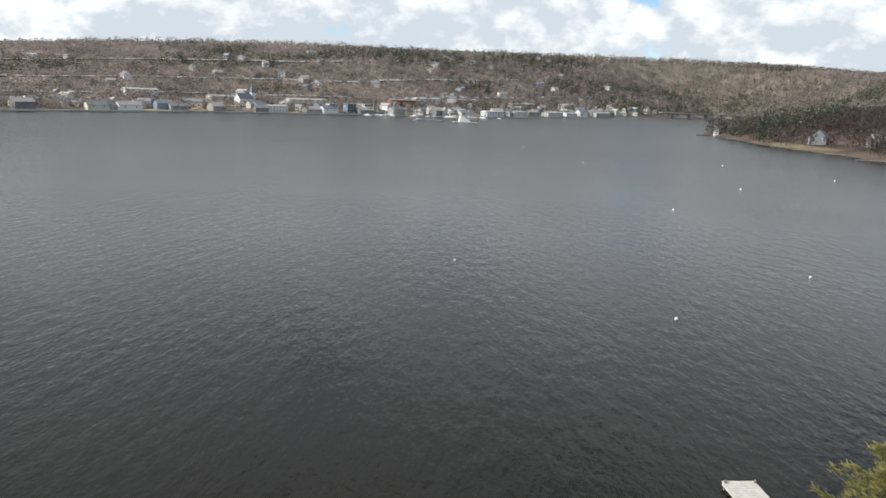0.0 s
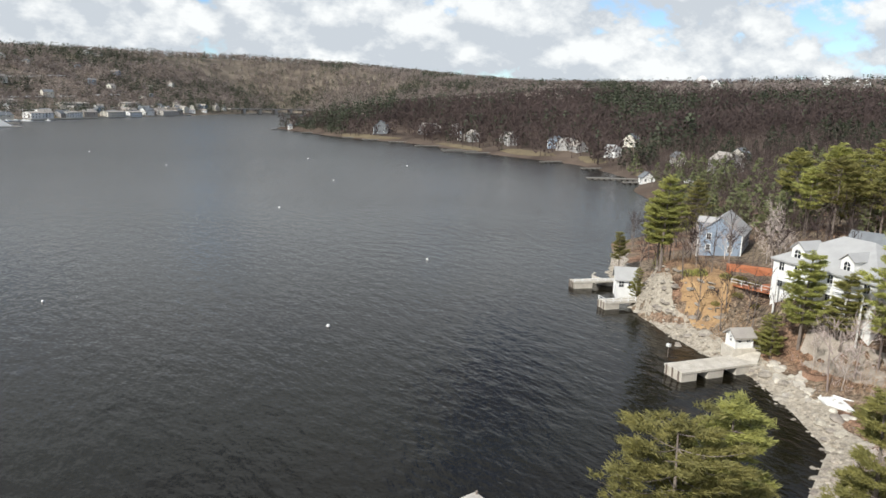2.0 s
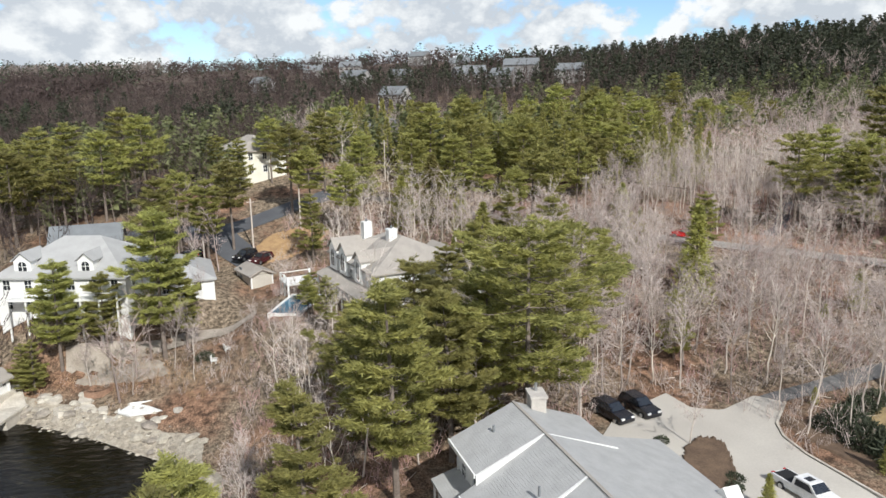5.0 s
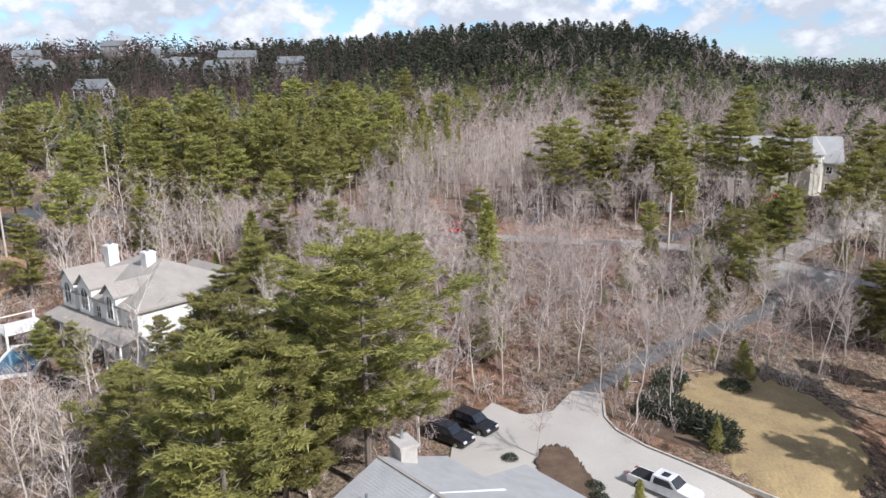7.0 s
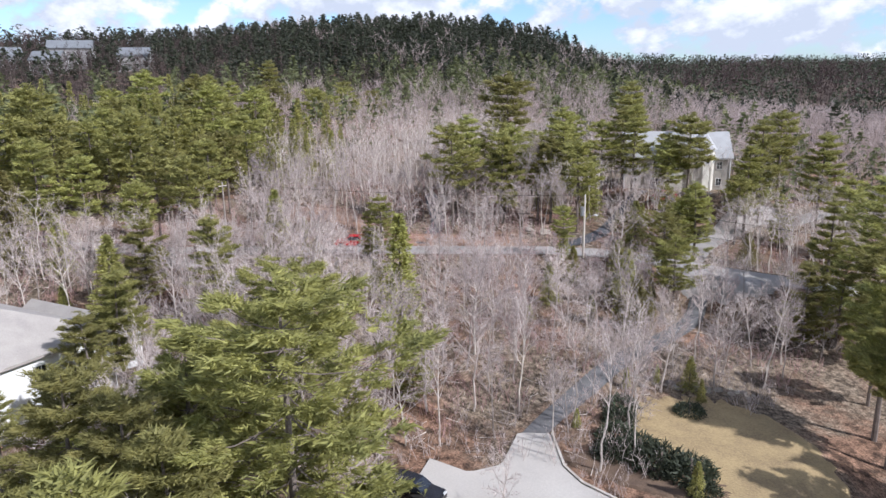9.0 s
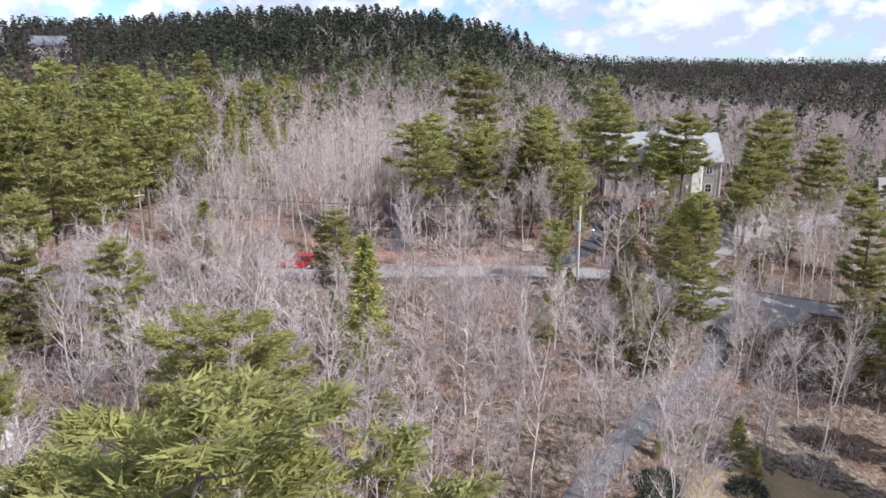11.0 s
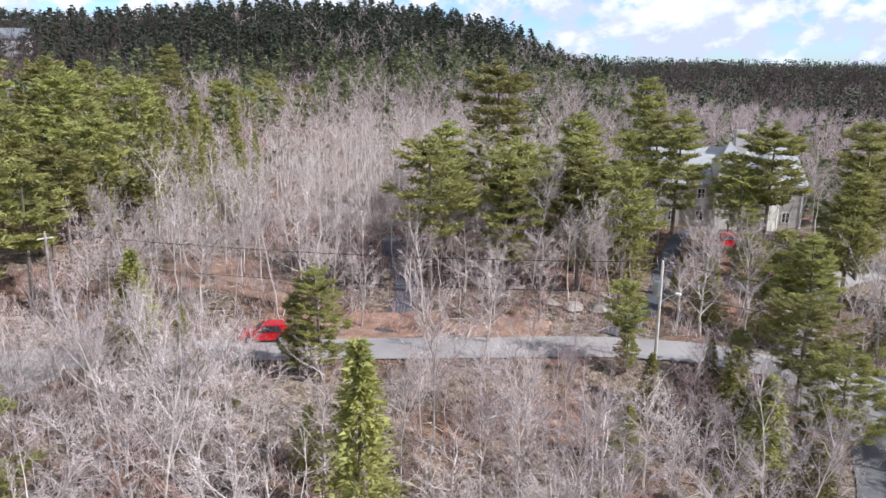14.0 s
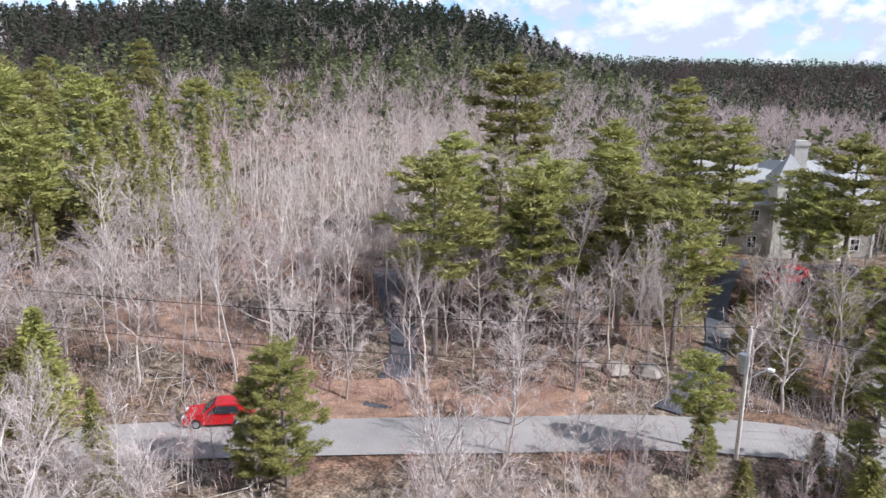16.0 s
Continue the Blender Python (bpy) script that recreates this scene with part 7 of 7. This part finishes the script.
def hill_dark(x, y):
    """Share of conifers: the crest and the two old stands are dark, the rest mostly bare."""
    k = 0.06 + 0.8 * np.exp(-((x - 345) ** 2 + (y + 225) ** 2) / (2 * 95.0 ** 2)) + 0.4 * np.exp(-((x - 348) ** 2 + (y + 222) ** 2) / (2 * 40.0 ** 2))
    k += 0.5 * np.exp(-((x - 195) ** 2 + (y + 2) ** 2) / (2 * 30.0 ** 2))
    k += 0.35 * np.exp(-((x - 190) ** 2 + (y - 110) ** 2) / (2 * 60.0 ** 2))
    k += 0.12 * np.exp(-((x - 200) ** 2 + (y + 420) ** 2) / (2 * 150.0 ** 2))
    k += 0.25 * ((np.sin(x * 0.031 + 2) * np.cos(y * 0.027) > 0.3) & (y > -140))
    return np.clip(k, 0, 0.95)


mid = spaced(rw, 34000, (60, -430), (480, 330), 3.9, lambda x, y: ~((x < 175) & (y > -105) & (y < 60)) & (np.hypot(x - 60, y - 20) < 470))
con = (rw.random(len(mid)) < hill_dark(mid[:, 0], mid[:, 1])) & ~((mid[:, 0] < 150) & (mid[:, 1] > 60))
a, b = mid[~con], mid[con]
# slopes in cloud shadow take the darkened twig colour
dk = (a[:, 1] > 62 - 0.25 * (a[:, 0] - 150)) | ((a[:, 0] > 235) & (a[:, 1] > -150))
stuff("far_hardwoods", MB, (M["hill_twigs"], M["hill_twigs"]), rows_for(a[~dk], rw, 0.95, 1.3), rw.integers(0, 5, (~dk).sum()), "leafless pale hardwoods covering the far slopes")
stuff("brown_hardwoods", MB, (M["bark"], M["shaded_brown_twigs"]), rows_for(a[dk], rw, 0.8, 1.2), rw.integers(0, 5, dk.sum()), "leafless brown hardwoods round the bay, coloured dark for cloud shade")
# front conifers coloured as in sun; the hill's dark spruce also carries its shade
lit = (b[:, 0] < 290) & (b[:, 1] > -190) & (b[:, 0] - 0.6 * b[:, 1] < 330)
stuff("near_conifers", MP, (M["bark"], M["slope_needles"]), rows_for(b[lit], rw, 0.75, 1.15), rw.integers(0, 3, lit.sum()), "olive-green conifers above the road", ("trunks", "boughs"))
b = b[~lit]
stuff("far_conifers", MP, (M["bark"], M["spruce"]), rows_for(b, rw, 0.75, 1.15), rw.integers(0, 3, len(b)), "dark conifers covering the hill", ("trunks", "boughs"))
extra = spaced(rw, 420, (148, -48), (240, 40), 4.4, lambda x, y: np.sin(x * 0.11) * np.cos(y * 0.13 + 0.5) > -0.45)
belt = spaced(rw, 2600, (176, -300), (275, -100), 5.2, lambda x, y: (np.abs(x - 0.18 * (y + 180) - 232) < 26 + 9 * np.sin(y * 0.09)) & (y < -128) & (np.sin(x * 0.16 + y * 0.05) * np.cos(y * 0.11) > -0.55))
stuff("slope_pines", MP, (M["bark"], M["slope_needles"]), rows_for(belt, rw, 0.8, 1.2), rw.integers(0, 3, len(belt)), "belt of olive-green pines along the foot of the hill", ("trunks", "boughs"))
stuff("conifer_stand", STAND, (M["bark"], M["cedar"]), rows_for(extra, rw, 0.75, 1.15), rw.integers(0, 3, len(extra)), "dense stand of narrow olive conifers above the road", ("trunks", "boughs"))

# distance: one light clump of boughs for each tree
def far_tree(r, pine_like, full=1.0):
    f = Geo()
    n_ = 22
    a = r.uniform(0, 6.28, n_)
    if pine_like:
        z = 1.5 + 11 * r.random(n_) ** 1.2
        rad = 3.0 * (1 - (z / 14.0) ** 1.6) * r.uniform(0.3, 1, n_)
        d = np.stack([np.cos(a) * 1.2, np.sin(a) * 1.2, r.uniform(-0.2, 0.5, n_)], -1)
        wd = r.uniform(0.55, 0.85, n_)
    else:
        z = r.uniform(1.5, 9.5, n_)
        rad = 2.9 * np.sqrt(np.clip(1 - ((z - 5.5) / 5.5) ** 2, 0, 1)) * r.uniform(0.2, 1, n_)
        d = r.normal(0, 0.7, (n_, 3)) + np.stack([np.cos(a) * 0.7, np.sin(a) * 0.7, np.full(n_, 1.1)], -1)
        wd = r.uniform(0.26, 0.45, n_)
    o = np.stack([np.cos(a) * rad, np.sin(a) * rad, z], -1)
    s = np.cross(d, r.normal(0, 1, (n_, 3)))
    s *= (wd * full / (np.linalg.norm(s, axis=1) + 1e-9))[:, None]
    v = np.stack([o - s, o + s, o + d], 1).reshape(-1, 3)
    f.add(v, np.arange(len(v)).reshape(-1, 3))
    f.spike((0, 0, -1), (0, 0, 11 if pine_like else 8), 0.2)
    return f


FB, FC = [far_tree(rw, False) for _ in range(5)], [far_tree(rw, True) for _ in range(4)]
FT = [far_tree(rw, False, 2.0) for _ in range(5)]


def distant(n_, region, dark, seed, lo=0.8, hi=1.3):
    r = np.random.default_rng(seed)
    (x0, y0), (x1, y1) = region
    x, y = r.uniform(x0, x1, n_), r.uniform(y0, y1, n_)
    u = shore_distance(x, y)
    ok = (u > (5 if seed == 2 else 4)) & (np.hypot(x - 60, y - 20) > 330) & ~((x < 480) & (y < 330) & (x > 60) & (np.hypot(x - 60, y - 20) < 470))
    ok &= r.random(n_) < np.clip(u / 60, 0.75 if seed == 2 else 0.6, 1)
    if seed == 2:
        ok &= y - 0.9 * x > 480
    if seed == 6:
        ok &= y - 0.9 * x < 1500
    x, y = x[ok], y[ok]
    grove = np.sin(x * 0.013 + 0.7) * np.cos(y * 0.010 + 1) + 0.5 * np.sin(x * 0.031 - y * 0.027)
    if seed == 2:      # dark groves and a green crown to the long ridge
        grove = grove + 1.0 * np.clip((y - 0.55 * x - 1250) / 250, 0, 1) * (x > -300)
    c = r.random(len(x)) < dark * 0.4 + (0.75 if seed == 2 else 0.62) * (grove > (0.38 if seed == 2 else 0.5))
    return np.stack([x, y], -1)[~c], np.stack([x, y], -1)[c], r


chunks_b, chunks_c, chunks_t = [], [], []
for n_, reg, dark, sd in ((8000, ((255, 250), (760, 1000)), 0.16, 1), (24000, ((-900, 560), (700, 1900)), 0.06, 2), (13000, ((-900, 1300), (1500, 2900)), 0.6, 3), (7500, ((480, -700), (1700, 1500)), 0.22, 4), (5500, ((-100, -1400), (700, -420)), 0.93, 5), (8000, ((360, 1000), (1200, 2300)), 0.5, 6)):
    fb, fc, r = distant(n_, reg, dark, sd)
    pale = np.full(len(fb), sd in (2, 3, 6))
    if sd == 4:        # hills beyond the shaded woods get the twig colour for sunlight
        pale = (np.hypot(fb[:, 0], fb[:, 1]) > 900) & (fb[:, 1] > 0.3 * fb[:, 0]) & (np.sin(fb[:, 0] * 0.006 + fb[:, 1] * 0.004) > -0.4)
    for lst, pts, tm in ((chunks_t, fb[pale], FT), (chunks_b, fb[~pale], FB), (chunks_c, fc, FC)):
        if not len(pts):
            continue
        rows = rows_for(pts, r, 0.85, 1.35)
        if sd == 2:
            rows[:, 4] *= 1.4
            rows[:, 5] *= 0.85
        if sd == 1:
            rows[:, 4:] *= 1.4
        if sd == 5:
            rows[:, 4:] *= 1.5
        if sd in (3, 4):
            rows[:, 4:] *= 1.7
            rows[:, 5] /= 1.35
        if sd == 4:
            rows[:, 5] *= np.where(np.hypot(pts[:, 0], pts[:, 1]) < 900, 0.75, 1.0)
        w = r.integers(0, len(tm), len(pts))
        lst += [scatter(t.arrays(), rows[w == i]) for i, t in enumerate(tm) if (w == i).any()]
tagged(part("distant_hardwoods", mesh_from("distant_hardwoods", *joined(chunks_b), M["shaded_brown_twigs"]), M["shaded_brown_twigs"]), "grey-brown leafless woods across the water, darkened for cloud shade", "woods", kind="stuff")
tagged(part("town_hardwoods", mesh_from("town_hardwoods", *joined(chunks_t), M["sunlit_far_twigs"]), M["sunlit_far_twigs"]), "grey-brown leafless trees among the houses across the bay, toned as sunlit", "woods", kind="stuff")
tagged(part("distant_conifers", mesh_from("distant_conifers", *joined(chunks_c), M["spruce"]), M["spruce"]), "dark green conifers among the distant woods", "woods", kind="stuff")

# brush: many-stemmed shrubs under the trees
def shrub(r, n_=9):
    f = Geo()
    for k in range(n_):
        a, L = r.uniform(0, 6.28), r.uniform(0.9, 2.2)
        o = np.array([r.normal(0, 0.25), r.normal(0, 0.25), -0.1])
        e = o + np.array([math.cos(a) * L * 0.4, math.sin(a) * L * 0.4, L])
        f.spike(o, e, 0.022)
        for j in range(2):
            q_ = r.uniform(0.4, 0.8)
            m_ = o + (e - o) * q_
            f.spike(m_, m_ + r.normal(0, 0.3, 3) + (0, 0, 0.45), 0.014)
    return f


SH = [shrub(rw) for _ in range(6)]
br_at = spaced(rw, 16000, (56, -80), (150, 50), 1.5, lambda x, y: np.hypot((x - 78) / 1.2, y + 39) > 8.5, road=3.8, shore=3.0)
near = np.hypot((br_at[:, 0] - 88) / 1.2, br_at[:, 1] + 12)
br_at = br_at[np.argsort(near)[:4300]]
bl = spaced(rw, 4000, (84, 55), (112, 112), 0.8, lambda x, y: (shore_distance(x, y) < 14) & (shore_distance(x, y) > 2.5), shore=2.0)[:420]
br_all = br_at
w = rw.integers(0, 6, len(br_all))
rows = rows_for(br_all, rw, 0.7, 1.7)
red = (np.sin(br_all[:, 0] * 0.09) * np.cos(br_all[:, 1] * 0.08 + 1) + rw.normal(0, 0.3, len(br_all))) > np.where((br_all[:, 0] > 84) & (br_all[:, 0] < 118), -0.35, 0.1)
for sel, mt, nm, lab in ((red, "red_twigs", "red_brush", "reddish leafless brush under the trees"), (~red, "twigs", "grey_brush", "grey leafless brush under the trees")):
    ch = [scatter(SH[i].arrays(), rows[sel & (w == i)]) for i in range(6) if (sel & (w == i)).any()]
    tagged(part(nm, mesh_from(nm, *joined(ch), M[mt]), M[mt]), lab, "brush", kind="stuff")
w = rw.integers(0, 6, len(bl))
rows = rows_for(bl, rw, 0.45, 1.0)
ch = [scatter(SH[i].arrays(), rows[w == i]) for i in range(6) if (w == i).any()]
tagged(part("dry_brush", mesh_from("dry_brush", *joined(ch), M["dry_stems"]), M["dry_stems"]), "dry golden-brown brush on the shore bluff", "brush", kind="stuff")
# saplings crowding the lower edge of the road
rs = np.random.default_rng(91)
sa = spaced(rs, 3000, (70, -62), (140, 20), 1.3, lambda x, y: (path_blend(x, y, ROAD, 12.5, 0.2)[0] > 0.5) & (y > np.interp(x, ROAD[::-1, 0], ROAD[::-1, 1])), road=4.4)
rows = rows_for(sa, rs, 0.30, 0.44)
rows[:, 4:] *= np.where((sa[:, 0] > 92) & (sa[:, 0] < 120), 1.0, 1.4)[:, None]
w = rs.random(len(sa)) < 0.68
stuff("red_saplings", LOW_BARE, (M["grey_bark"], M["red_twigs"]), rows[w], rs.integers(0, 4, w.sum()), "reddish leafless saplings crowding the road edge")
stuff("grey_saplings", LOW_BARE, (M["grey_bark"], M["twigs"]), rows[~w], rs.integers(0, 4, (~w).sum()), "grey leafless saplings crowding the road edge")
# shrubs and thin trees in the garden above the beach
ga = spaced(rs, 1500, (84, 44), (116, 82), 1.5, shore=3.0)[:330]
w = rs.integers(0, 6, len(ga))
rows = rows_for(ga, rs, 0.5, 1.3)
tagged(part("garden_brush", mesh_from("garden_brush", *joined([scatter(SH[i].arrays(), rows[w == i]) for i in range(6)]), M["twigs"]), M["twigs"]), "grey leafless garden shrubs above the beach", "brush", kind="stuff")
for x, y in spaced(rs, 90, (86, 44), (118, 84), 3.6, shore=5.0)[:26]:
    copy_thing(bproto[int(rs.integers(6))], place(x, y, rs.uniform(0, 6.28), rs.uniform(0.4, 0.72), 1.0, 0.1))
# fallen branches on the forest floor
fall = spaced(rw, 3000, (58, -62), (140, 46), 1.2, road=3.8, shore=3.0)[:1100]
fb_ = Geo()
for x, y in fall:
    a, L = rw.uniform(0, 6.28), rw.uniform(0.8, 3.2)
    z0 = gz(x, y) + 0.10
    fb_.spike((x, y, z0), (x + math.cos(a) * L, y + math.sin(a) * L, gz(x + math.cos(a) * L, y + math.sin(a) * L) + rw.uniform(0.08, 0.4)), rw.uniform(0.02, 0.05))
tagged(part("fallen_branches", fb_, M["grey_bark"]), "fallen grey branches lying on the leaf litter", "branches", kind="stuff")
# budding red maples along the top of the near slope
rm_at = spaced(rw, 700, (154, -72), (178, -30), 2.8, lambda x, y: np.abs(x - 168 + 0.2 * (y + 45)) < 7)
stuff("budding_maples", LOW_BARE, (M["grey_bark"], M["red_twigs"]), rows_for(rm_at, rw, 0.7, 0.95), rw.integers(0, 4, len(rm_at)), "reddish budding maples along the slope")

# clipped evergreen bushes
def bush(x, y, s, lab="low dark evergreen bush", mat="spruce"):
    e = thing("bush", place(x, y, rw.uniform(0, 6), s), lab, "bush", "evergreen bushes")
    r = rw
    n_ = 1100
    d = r.normal(0, 1, (n_, 3))
    d[:, 2] = np.abs(d[:, 2]) * 0.8
    d /= np.linalg.norm(d, axis=1)[:, None]
    o = d * (0.6 + 0.4 * r.random((n_, 1))) * (1, 1, 0.75)
    t_ = d * 0.12 + r.normal(0, 0.09, (n_, 3))
    s_ = np.cross(t_, r.normal(0, 1, (n_, 3)))
    s_ *= 0.04 / (np.linalg.norm(s_, axis=1)[:, None] + 1e-9)
    v = np.stack([o - s_, o + s_, o + t_], 1).reshape(-1, 3)
    part("foliage", Geo().add(v, np.arange(len(v)).reshape(-1, 3)), M[mat], e)
    part("stem", Geo().tube([(0, 0, -0.3), (0, 0, 0.7)], 0.06, 5), M["bark"], e)


for x, y, s in ((56.5, -11.5, 2.6), (54, -12.0, 2.4), (58.8, -11.8, 2.4), (60.5, -10.2, 2.0), (52, -10.6, 1.5), (62, -13, 2.0), (64, -16, 1.8), (65.5, -18.5, 1.8), (60.4, 7.2, 0.8), (53, 3.8, 0.9), (51.6, 4.6, 0.9), (104, 45, 1.0), (94, 57, 1.3), (60.2, -22.3, 1.6)):
    bush(x, y, s)
for x, y, s in ((99.5, 99.2, 1.5), (98.3, 100.6, 1.3), (103.2, 93.4, 1.3), (104.6, 91.4, 1.2), (102, 95.4, 1.2), (100.8, 91.8, 1.0), (105.5, 88.4, 1.2), (101.5, 88.5, 1.0), (97.5, 93.5, 0.8)):
    bush(x, y, s, "rounded olive-green bush on the bluff", "cedar")
